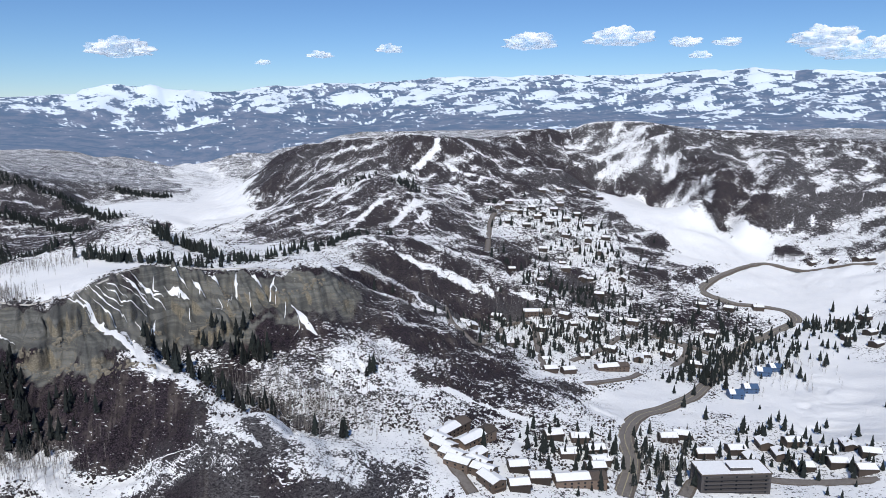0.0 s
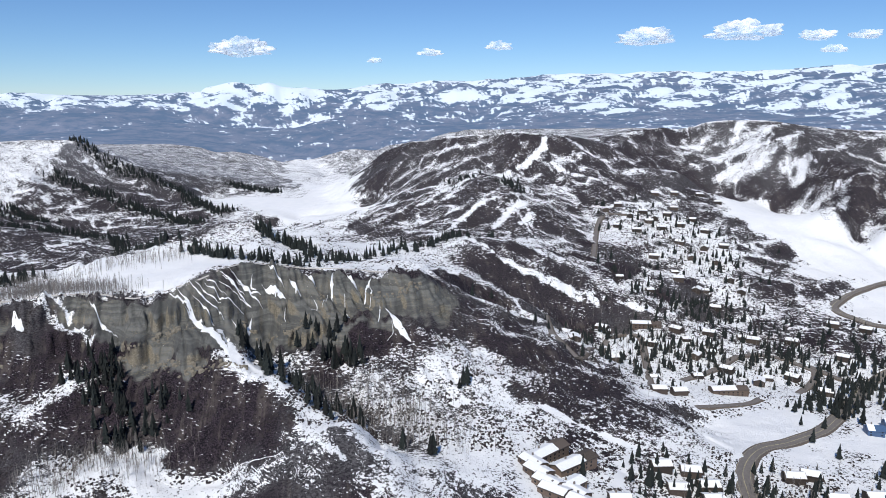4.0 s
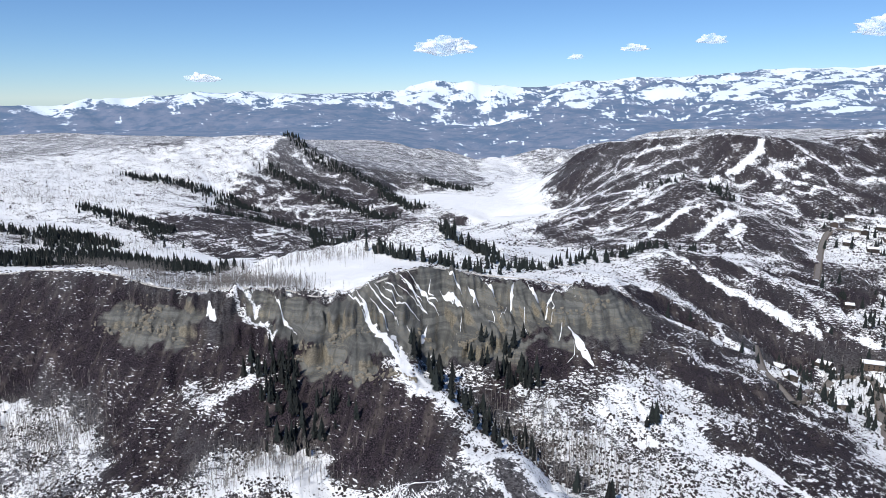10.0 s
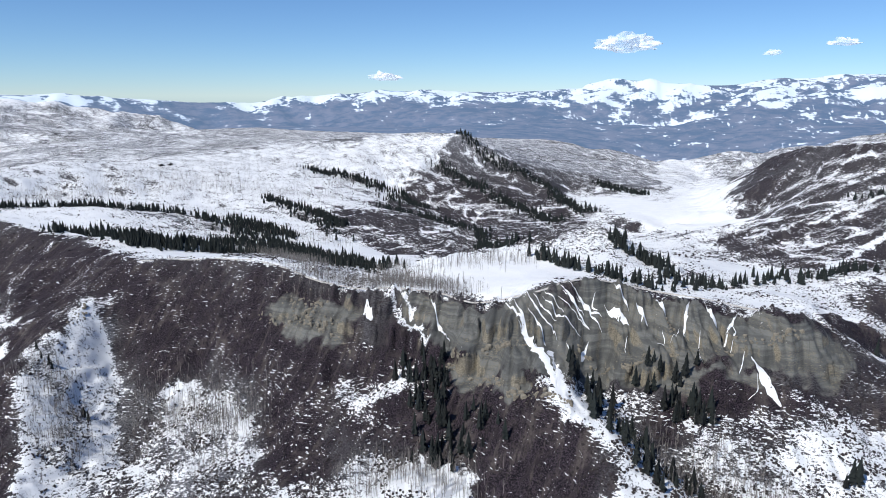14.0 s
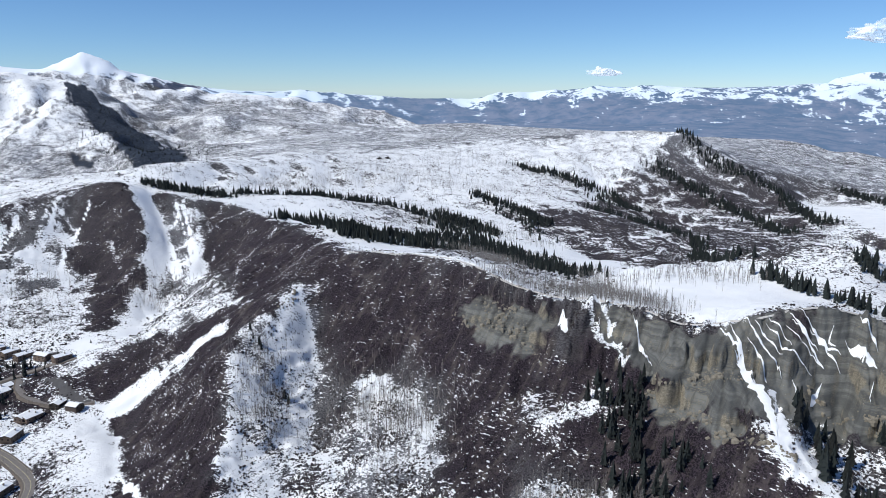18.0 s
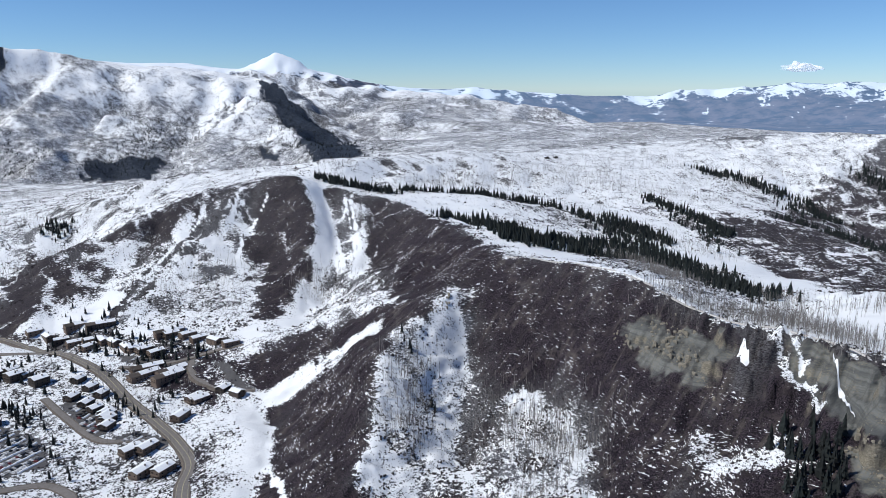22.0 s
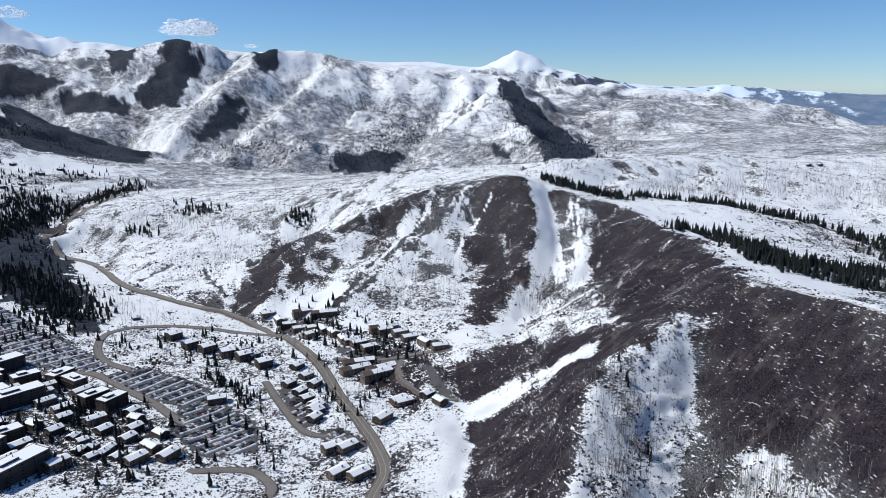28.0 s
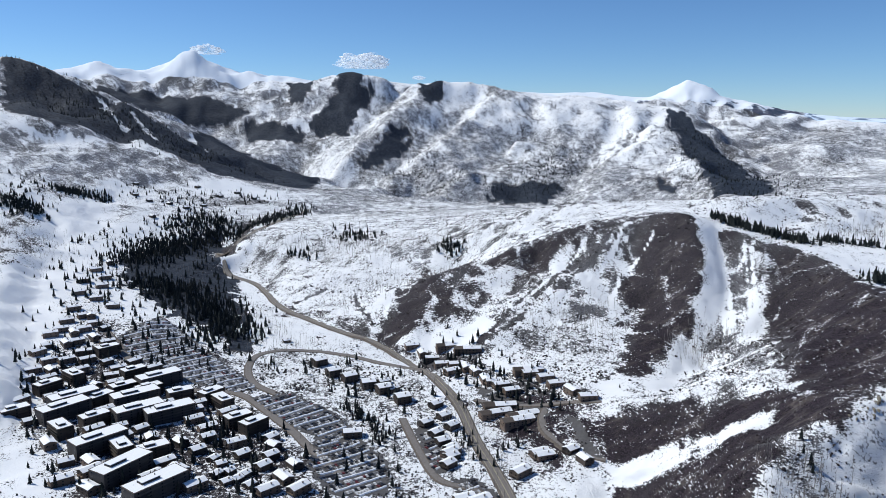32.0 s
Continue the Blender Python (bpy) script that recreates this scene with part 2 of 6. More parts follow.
def fleet_material():
    m, nt, b = node_mat("mixed_car_paint")
    geo = nt.nodes.new("ShaderNodeNewGeometry")
    r = geo.outputs["Random Per Island"]
    c = mix(nt, ramp(nt, r, 0.3, 0.32), (0.02, 0.02, 0.024), mix(nt, ramp(nt, r, 0.6, 0.62), (0.2, 0.2, 0.21), mix(nt, ramp(nt, r, 0.95, 0.96), (0.65, 0.65, 0.66), (0.13, 0.03, 0.03))))
    nt.links.new(c, b.inputs["Base Color"])
    b.inputs["Roughness"].default_value = 0.3
    return m


MAT_FLEET = fleet_material()


# ---- relief: crest, spur, gully and valley lines as (x, y, z) ----
RELIEF = {}


def relief(name, *points):
    RELIEF[name] = points


relief("crest", (-1404, 76, 187), (-1388, 111, 169), (-1361, 185, 154), (-1348, 224, 153), (-1260, 274, 144), (-1155, 314, 140), (-1066, 336, 141), (-957, 339, 143), (-860, 332, 152), (-819, 358, 159), (-776, 385, 167), (-737, 404, 171), (-696, 419, 170), (-671, 428, 159), (-642, 439, 150), (-615, 453, 148), (-577, 473, 153), (-550, 486, 160), (-523, 497, 160), (-499, 506, 159), (-480, 520, 164), (-455, 544, 174), (-448, 576, 177), (-432, 618, 168), (-403, 647, 161), (-364, 660, 163), (-333, 669, 158), (-317, 674, 161), (-297, 683, 164))
relief("spur_knob", (-822, 271, 133), (-787, 239, 114), (-768, 208, 105), (-747, 188, 96), (-704, 180, 86), (-664, 175, 78), (-620, 165, 67), (-582, 158, 62))
relief("knob_gully", (-790, 283, 88), (-749, 273, 60), (-686, 258, 42), (-625, 241, 33))
relief("knob_flank", (-759, 137, 47), (-678, 120, 38))
relief("rib_dark", (-1402, 63, 185), (-1382, 90, 173), (-1278, 113, 131), (-1218, 105, 97), (-1122, 89, 61), (-1040, 76, 34))
relief("bowl", (-1389, 127, 149), (-1279, 145, 103), (-1184, 140, 70), (-1089, 122, 38), (-1027, 101, 30))
relief("gully_peak", (-1445, -4, 161), (-1333, 1, 108), (-1186, 36, 61), (-1063, 24, 37))
relief("rib_second", (-1419, -34, 160), (-1365, -49, 134), (-1326, -42, 120), (-1247, -98, 83), (-1153, -136, 55), (-1084, -153, 39))
relief("gully_second", (-1352, -151, 88), (-1268, -172, 73), (-1170, -201, 45), (-1111, -197, 33))
relief("rib_third", (-1354, -199, 112), (-1302, -270, 81), (-1266, -304, 80), (-1181, -275, 55), (-1111, -259, 33))
relief("brow", (-1402, 63, 185), (-1419, -34, 160), (-1403, -111, 149), (-1354, -199, 112))
relief("bowl_rib", (-1329, 203, 152), (-1254, 184, 115), (-1154, 201, 69))
relief("m_south", (-377, 1551, 261), (-373, 1523, 250), (-377, 1460, 221), (-394, 1420, 210), (-422, 1375, 191), (-419, 1302, 181))
relief("m_hump", (-479, 1313, 186), (-416, 1293, 182), (-351, 1245, 172), (-308, 1174, 150), (-275, 1115, 134))
relief("m_left", (-479, 1313, 186), (-518, 1249, 155), (-555, 1172, 128), (-573, 1107, 111))
relief("m_rib", (-361, 1247, 171), (-401, 1177, 158), (-429, 1086, 131), (-440, 1027, 119))
relief("m_rib_b", (-339, 1217, 160), (-353, 1124, 134), (-360, 1080, 126))
relief("m_gully", (-448, 1229, 157), (-488, 1121, 125), (-497, 1078, 115))
relief("m_gully_b", (-381, 1178, 141), (-396, 1083, 122))
relief("m_gully_c", (-401, 1412, 178), (-302, 1345, 166), (-254, 1263, 133), (-203, 1181, 116))
relief("m_east", (-377, 1551, 261), (-334, 1573, 257), (-293, 1591, 251), (-229, 1592, 226), (-152, 1580, 201), (-92, 1564, 185))
relief("m_east_rib", (-366, 1525, 239), (-301, 1468, 205), (-256, 1436, 185), (-223, 1421, 168))
relief("m_east_gully", (-277, 1543, 211), (-215, 1493, 181), (-161, 1439, 155))
relief("m_west", (-468, 1559, 265), (-540, 1557, 252), (-581, 1553, 251), (-645, 1538, 226), (-691, 1539, 202), (-781, 1517, 171))
relief("m_west_gully", (-484, 1491, 223), (-561, 1443, 194), (-627, 1371, 163))
relief("e_spur", (59, 1909, 286), (160, 1702, 237), (205, 1607, 211), (201, 1496, 172), (157, 1452, 159))
relief("e_spur_b", (330, 1769, 257), (328, 1596, 198), (335, 1472, 157))
relief("e_gully", (253, 1752, 230), (283, 1636, 194), (237, 1400, 127))
relief("e_shelf", (-212, 1999, 249), (-84, 1858, 218), (13, 1730, 178), (49, 1629, 152))
relief("p_edge", (-1672, 1469, 232), (-1560, 1476, 181), (-1440, 1471, 145), (-1315, 1454, 105), (-1171, 1434, 76))
relief("p_spur_b", (-1607, 1344, 169), (-1517, 1328, 126), (-1375, 1351, 103), (-1253, 1332, 78), (-1115, 1297, 57))
relief("p_spur_c", (-1729, 999, 147), (-1617, 1072, 128), (-1488, 1121, 102), (-1393, 1130, 79), (-1266, 1144, 57))
relief("p_spur_d", (-1412, 889, 109), (-1306, 926, 99), (-1201, 953, 89), (-1092, 962, 83), (-1004, 957, 77))
relief("p_hollow", (-1555, 1466, 143), (-1397, 1457, 98), (-1260, 1436, 66))
relief("p_hollow_b", (-1518, 1112, 86), (-1358, 1143, 59), (-1213, 1129, 49))
relief("p_hollow_c", (-1396, 794, 102), (-1225, 773, 90), (-1084, 772, 73), (-986, 773, 72))
relief("alps", (-3285, -3269, 656), (-3335, -3223, 633), (-3428, -3163, 581), (-3536, -3054, 598), (-3610, -2976, 680), (-3656, -2925, 737), (-3687, -2889, 687), (-3726, -2844, 630), (-3779, -2782, 601), (-3834, -2713, 571), (-3878, -2656, 617), (-3929, -2589, 574), (-4012, -2472, 570), (-4089, -2358, 546))
relief("alps_face", (-3656, -2925, 737), (-3542, -2812, 579), (-3486, -2678, 500))
relief("alps_west", (-3610, -2976, 680), (-3385, -2937, 522), (-3256, -2926, 480))
relief("front", (-3735, -2094, 514), (-3794, -1961, 574), (-3834, -1829, 550), (-3856, -1745, 523), (-3905, -1626, 518), (-3929, -1552, 533), (-3981, -1407, 512), (-4050, -1200, 503))
relief("white_peak", (-4713, -427, 435), (-4724, -326, 469), (-4732, -247, 516), (-4737, -191, 557), (-4739, -160, 564), (-4742, -105, 518), (-4748, 29, 437), (-4749, 236, 376))
relief("spur_shale", (-466, 520, 167), (-429, 507, 143), (-360, 457, 132), (-311, 452, 125), (-274, 429, 106))
relief("spur_east", (-293, 669, 164), (-270, 679, 144), (-239, 675, 124), (-198, 673, 107), (-155, 674, 95), (-103, 669, 77), (-66, 678, 68), (-32, 658, 64))
relief("basin", (-566, 220, 35), (-520, 200, 32))
relief("rib_mid", (-654, 428, 140), (-621, 380, 103), (-529, 364, 85), (-473, 342, 66))
relief("rib_brush", (-702, 333, 73), (-588, 342, 61))
relief("gully_dark", (-540, 453, 134), (-495, 431, 111), (-429, 419, 97), (-385, 408, 90), (-354, 391, 76))
relief("gully_trees", (-405, 569, 119), (-393, 540, 110), (-335, 509, 109), (-285, 494, 99), (-252, 479, 92), (-210, 440, 88))
relief("apron", (-1069, -38, 34), (-1076, -166, 32), (-1113, -150, 44))
relief("ridge_r", (-408, 924, 129), (-375, 927, 140), (-326, 934, 153), (-280, 944, 148), (-227, 959, 127), (-169, 950, 104), (-134, 932, 86), (-60, 958, 68), (16, 992, 49))
relief("hollow_r", (-301, 816, 134), (-263, 835, 110), (-193, 848, 82), (-118, 885, 45))
relief("floor_a", (-130, 820, 52), (-46, 774, 47), (81, 836, 35), (144, 888, 36), (240, 1002, 45), (355, 1020, 56))
relief("floor_b", (-6, 690, 51), (20, 602, 61), (14, 480, 66))
relief("floor_c", (135, 523, 58), (181, 738, 44), (202, 836, 46), (282, 1218, 49), (185, 1539, 84), (15, 1680, 119))
relief("floor_d", (295, 829, 57), (208, 563, 74))
relief("flank_a", (-235, 574, 114), (-178, 531, 94), (-127, 484, 87), (-79, 433, 80))
relief("flank_b", (-86, 493, 83), (-54, 557, 73), (-27, 639, 70))
relief("flank_c", (-245, 436, 118), (-199, 403, 109), (-148, 372, 101))
relief("hill_e", (-327, 1821, 243), (-220, 1887, 265), (-50, 1949, 287), (50, 1949, 290), (117, 1896, 276), (243, 1834, 266), (387, 1809, 258), (499, 1782, 252), (569, 1760, 247))
relief("foot_e", (-159, 1612, 128), (-36, 1680, 124), (132, 1575, 100), (268, 1456, 95), (453, 1346, 112))
relief("hill_m", (-837, 1706, 218), (-699, 1605, 239), (-564, 1550, 261), (-453, 1535, 269), (-377, 1520, 262), (-312, 1529, 244), (-242, 1480, 207), (-154, 1442, 161))
relief("gully_m2", (-396, 1080, 136), (-440, 997, 122), (-512, 1008, 108), (-662, 1153, 98))
relief("lake", (-732, 1423, 91), (-781, 1332, 94), (-895, 1290, 95), (-1122, 1408, 85), (-1343, 1604, 67))
relief("lake2", (-865, 1463, 93), (-1121, 1811, 83), (-1546, 2430, 83), (-1864, 2723, 110))
relief("knoll", (-659, 545, 136), (-664, 605, 154), (-654, 647, 155), (-613, 663, 163), (-603, 728, 179), (-569, 760, 191), (-536, 783, 171), (-465, 782, 148), (-414, 767, 137), (-366, 747, 154), (-321, 735, 162))
relief("back_valley", (-1110, 356, 140), (-1077, 403, 138), (-966, 481, 124), (-868, 527, 122), (-793, 597, 114), (-784, 662, 114), (-965, 869, 79), (-915, 998, 72), (-880, 1162, 70), (-861, 1360, 70))
relief("plat_sky", (-1580, 115, 199), (-1629, 203, 195), (-1722, 305, 190), (-1804, 447, 196), (-1824, 592, 180), (-1925, 776, 182), (-1974, 1051, 199), (-1902, 1285, 215), (-1816, 1412, 228), (-1685, 1478, 228))
relief("plat_mid", (-1366, 247, 149), (-1387, 392, 145), (-1363, 494, 127), (-1253, 577, 99), (-1105, 619, 90))
relief("plat_val", (-1498, 226, 154), (-1558, 401, 139), (-1499, 630, 113), (-1341, 752, 95), (-1160, 830, 80), (-1041, 862, 73))
relief("strip_val", (-1269, 311, 129), (-1185, 379, 118), (-1065, 446, 115), (-972, 498, 118))
relief("col_snow", (-1667, 31, 175), (-1638, -48, 173), (-1643, -132, 174), (-1573, -212, 153), (-1528, -293, 123), (-1534, -416, 96))
relief("bench", (-1873, 118, 164), (-1920, 275, 162), (-1947, 471, 163), (-1956, 661, 160))
relief("field_w", (-1745, -533, 98), (-1671, -638, 93), (-1568, -716, 87), (-1476, -762, 77))
relief("val_w", (-2141, -568, 71), (-2142, -815, 58), (-1965, -929, 58), (-1775, -1032, 74), (-1382, -820, 69))
relief("low_w", (-1476, -926, 23), (-1305, -708, 14), (-1150, -495, 11), (-1102, -345, 8), (-1051, -227, 2))
relief("mid_w", (-1336, -577, 44), (-1288, -442, 30), (-1377, -375, 43), (-1418, -302, 59))
relief("village", (-868, -467, 15), (-838, -364, 7), (-830, -236, 8), (-775, -150, 3), (-669, -190, 16), (-723, -49, 0), (-722, 14, 7), (-840, -12, 9), (-929, -97, 11), (-910, 3, 26))
relief("village2", (-602, -425, 14), (-746, -569, 22), (-930, -806, 41), (-1223, -1085, 75), (-1559, -1324, 119), (-1837, -1403, 135))
relief("slope_w", (-1341, -1433, 178), (-1132, -1152, 108), (-867, -789, 60), (-691, -545, 46))
relief("slope_w2", (-1731, -1954, 324), (-1843, -1805, 289), (-1927, -1596, 218), (-2015, -1431, 155))
relief("mt_tri", (-2422, 239, 124), (-3073, 124, 164), (-3665, -76, 271), (-4002, -234, 366), (-4032, -402, 375), (-4044, -619, 396), (-4045, -837, 423), (-4034, -1056, 442), (-4070, -1260, 504), (-4072, -1525, 524), (-4014, -1766, 536), (-3983, -1934, 560), (-3988, -2125, 577), (-3950, -2280, 525))
relief("tri_in", (-2353, 112, 132), (-3018, -11, 196), (-3610, -131, 287))
relief("tri_back", (-3120, 314, 97), (-3573, 192, 162), (-4071, 30, 253), (-4413, -129, 315))
relief("mt_foot", (-2373, 221, 122), (-2471, 66, 95), (-2605, -131, 62), (-2694, -472, 25), (-2656, -760, 23), (-2680, -1081, 20), (-2737, -1392, 40), (-2984, -1747, 93))
relief("mt_sp1", (-4002, -234, 366), (-3293, -268, 236), (-2880, -318, 143), (-2617, -361, 72))
relief("mt_bump", (-4012, -521, 375), (-3651, -596, 264), (-3480, -626, 223), (-3045, -630, 127), (-2681, -659, 56))
relief("mt_g1", (-3815, -485, 275), (-3388, -486, 157), (-2893, -499, 74))
relief("mt_sp2", (-4045, -837, 423), (-3421, -839, 280), (-2893, -841, 157), (-2577, -877, 56))
relief("mt_g2", (-3892, -830, 302), (-3365, -852, 141), (-2844, -828, 51))
relief("mt_sp3", (-4044, -1123, 460), (-3430, -1116, 305), (-2938, -1123, 174), (-2591, -1144, 70))
relief("mt_g3", (-3975, -1230, 390), (-3424, -1260, 213), (-2842, -1204, 89))
relief("mt_sp4", (-4072, -1525, 524), (-3441, -1460, 344), (-2894, -1421, 196), (-2665, -1413, 111))
relief("mt_g4", (-4007, -1668, 453), (-3455, -1649, 277), (-2945, -1531, 158))
relief("ridge_sw", (-2157, -2510, 567), (-2214, -2404, 530), (-2284, -2284, 462), (-2345, -2095, 364), (-2413, -1886, 249), (-2432, -1635, 161), (-2411, -1417, 85))
relief("mt_sw3", (-3033, -3090, 508), (-3180, -2818, 405), (-3318, -2674, 421), (-3493, -2471, 453), (-3475, -2163, 359))
relief("val_sw", (-2856, -1823, 132), (-3017, -2105, 184), (-3145, -2418, 245))
relief("sky_w", (-4763, -914, 488), (-4796, -753, 484), (-4825, -587, 455), (-4847, -425, 457), (-4857, -330, 455), (-4866, -228, 480), (-4872, -143, 470), (-4880, 63, 420), (-4879, 242, 380), (-4826, 355, 356), (-4748, 692, 328), (-4694, 1041, 341), (-4612, 1390, 309), (-4574, 1684, 294), (-4516, 1977, 278), (-4396, 2243, 318), (-4245, 2529, 332), (-4081, 2796, 356), (-3866, 3095, 368))
relief("sky_n", (-4088, 2583, 351), (-3933, 2818, 361), (-3753, 3057, 365), (-3547, 3296, 353), (-3279, 3497, 353), (-3068, 3620, 381), (-2889, 3703, 425), (-2792, 3777, 433), (-2622, 3898, 406), (-2439, 4075, 382), (-2306, 4209, 397), (-2134, 4355, 434), (-1866, 4477, 452), (-1457, 4628, 461), (-1185, 4705, 484), (-782, 4788, 491), (-303, 4842, 502), (84, 4850, 499))
relief("sky_e", (4, 4800, 503), (344, 4788, 510), (760, 4739, 531), (1118, 4668, 512), (1439, 4579, 493))
relief("far_a", (-4161, -257, 381), (-3877, -9, 298), (-3580, 191, 211), (-3567, 445, 244), (-3543, 650, 198), (-3774, 1036, 187), (-3675, 1376, 148))
relief("far_b", (-4009, 1628, 129), (-4054, 1787, 167), (-4058, 1905, 205), (-3959, 1999, 164), (-3752, 2182, 163))
relief("far_c", (-2821, 715, 166), (-2852, 997, 136), (-3385, 1572, 150), (-3387, 2211, 176), (-3068, 2491, 171))
relief("far_d", (-3340, 2268, 234), (-3128, 2476, 232), (-2996, 2636, 249), (-2833, 2814, 236), (-2663, 3045, 209), (-2369, 3404, 196))
relief("far_e", (-2104, 3341, 223), (-1924, 3391, 257), (-1633, 3542, 271), (-1422, 3579, 206), (-1290, 3735, 194))
relief("far_f", (-2492, 3251, 76), (-2434, 3357, 109), (-2386, 3453, 131), (-2239, 3432, 92))
relief("far_g", (-2051, 2250, 169), (-1872, 2529, 136), (-1662, 2555, 110), (-1293, 2652, 161), (-1027, 2979, 187))
relief("far_h", (-936, 3580, 266), (-544, 3660, 281), (-220, 3894, 308), (263, 3490, 273), (705, 3326, 278), (1007, 3142, 261))
relief("far_i", (-1112, 2786, 222), (-536, 2850, 214), (208, 2692, 198), (830, 2569, 221))
relief("behind_a", (700, 300, 60), (500, -500, 90), (0, -700, 80), (-400, -900, 20), (-900, -1100, 60))
relief("behind_b", (2500, 2500, 350), (3000, 0, 450), (1500, -2500, 500), (-500, -2800, 450), (-1800, -2600, 400))
relief("behind_c", (4000, 3000, 520), (4600, 0, 560), (3000, -3600, 600), (0, -4700, 600), (-2600, -3900, 560))
relief("under", (60, 300, 58), (-60, 150, 52), (-200, 40, 40), (-400, -60, 26), (-500, -250, 20))
relief("path_foot", (-860, 60, 26), (-774, 87, 21), (-700, 92, 20), (-600, 70, 24), (-520, 60, 28))
relief("hollow_mid", (-334, 400, 76), (-300, 360, 66), (-250, 300, 60))
relief("town_up", (-980, -620, 36), (-880, -560, 20), (-800, -500, 10))
relief("road_up", (-1515, -934, 26), (-1700, -1000, 40))


def lattice(ix, iy, seed):
    h = (ix * 374761393 + iy * 668265263 + seed * 1442695041) & 0xFFFFFFFF
    h = ((h ^ (h >> 13)) * 1274126177) & 0xFFFFFFFF
    return ((h ^ (h >> 16)) & 0xFFFF) / 65535.0 * 2 * np.pi


def perlin(x, y, seed=0):
    x, y = np.asarray(x, float), np.asarray(y, float)
    ix, iy = np.floor(x).astype(np.int64), np.floor(y).astype(np.int64)
    fx, fy = x - ix, y - iy
    u, v = fx * fx * fx * (fx * (fx * 6 - 15) + 10), fy * fy * fy * (fy * (fy * 6 - 15) + 10)
    g = []
    for dx in (0, 1):
        for dy in (0, 1):
            a = lattice(ix + dx, iy + dy, seed)
            g.append(np.cos(a) * (fx - dx) + np.sin(a) * (fy - dy))
    return 1.5 * ((g[0] * (1 - v) + g[1] * v) * (1 - u) + (g[2] * (1 - v) + g[3] * v) * u)


def fbm(x, y, octaves=4, seed=0, gain=0.5):
    total, amp = 0.0, 1.0
    for o in range(octaves):
        total = total + amp * perlin(x * 2**o, y * 2**o, seed + 7 * o)
        amp *= gain
    return total


def lines_on_grid(lines, x0, y0, cell, nx, ny):
    """Mean height of the relief lines in each cell that one crosses."""
    add, count = np.zeros((nx, ny)), np.zeros((nx, ny))
    for pts in lines:
        p = np.array(pts, float)
        for a, b in zip(p[:-1], p[1:]):
            n = max(2, int(np.hypot(*(b - a)[:2]) / cell * 2))
            q = a + (b - a) * np.linspace(0, 1, n)[:, None]
            i, j = ((q[:, 0] - x0) / cell).round().astype(int), ((q[:, 1] - y0) / cell).round().astype(int)
            ok = (i >= 0) & (i < nx) & (j >= 0) & (j < ny)
            np.add.at(add, (i[ok], j[ok]), q[ok, 2])
            np.add.at(count, (i[ok], j[ok]), 1)
    return np.where(count > 0, add / np.maximum(count, 1), 0), count > 0


def sample(field, x, y):
    z, x0, y0, cell = field
    u, v = np.clip((x - x0) / cell, 0, z.shape[0] - 1.001), np.clip((y - y0) / cell, 0, z.shape[1] - 1.001)
    i, j = u.astype(int), v.astype(int)
    u, v = u - i, v - j
    return (z[i, j] * (1 - u) + z[i + 1, j] * u) * (1 - v) + (z[i, j + 1] * (1 - u) + z[i + 1, j + 1] * u) * v


def relax(z, fixed, mask, rounds):
    for _ in range(rounds):
        p = np.pad(z, 1, mode="edge")
        z = 0.25 * (p[2:, 1:-1] + p[:-2, 1:-1] + p[1:-1, 2:] + p[1:-1, :-2])
        z[mask] = fixed[mask]
    return z


def solve_relief(lines, x0, y0, x1, y1, cells, start=None, rounds=120):
    field = start
    for cell in cells:
        nx, ny = int((x1 - x0) / cell) + 1, int((y1 - y0) / cell) + 1
        fixed, mask = lines_on_grid(lines, x0, y0, cell, nx, ny)
        gx, gy = np.meshgrid(x0 + cell * np.arange(nx), y0 + cell * np.arange(ny), indexing="ij")
        z = sample(field, gx, gy) if field is not None else np.full((nx, ny), float(fixed[mask].mean()))
        if start is not None:
            mask[0, :] = mask[-1, :] = mask[:, 0] = mask[:, -1] = True
            fixed = np.where(mask & (fixed == 0), z, fixed)
        z[mask] = fixed[mask]
        field = (relax(z, fixed, mask, rounds), x0, y0, cell)
    z = field[0]
    for _ in range(2):
        p = np.pad(z, 1, mode="edge")
        z = 0.5 * z + 0.125 * (p[2:, 1:-1] + p[:-2, 1:-1] + p[1:-1, 2:] + p[1:-1, :-2])
    return (z, *field[1:])


WIDE = solve_relief(RELIEF.values(), -5000, -5000, 5000, 5000, (640, 320, 160, 80, 40, 20))
NEAR_BOX = (-1600, -750, 450, 1150)
NEAR = solve_relief(RELIEF.values(), *NEAR_BOX, (12, 6), start=WIDE, rounds=80)


def smooth(v, lo, hi):
    t = np.clip((v - lo) / (hi - lo), 0, 1)
    return t * t * (3 - 2 * t)


def blur(z, sigma):
    n = int(3 * sigma) + 1
    k = np.exp(-0.5 * (np.arange(-n, n + 1) / sigma) ** 2)
    k /= k.sum()
    for axis in (0, 1):
        p = np.pad(z, [(n, n) if i == axis else (0, 0) for i in (0, 1)], mode="edge")
        z = sum(w * (p[i:i + z.shape[0]] if axis == 0 else p[:, i:i + z.shape[1]]) for i, w in enumerate(k))
    return z


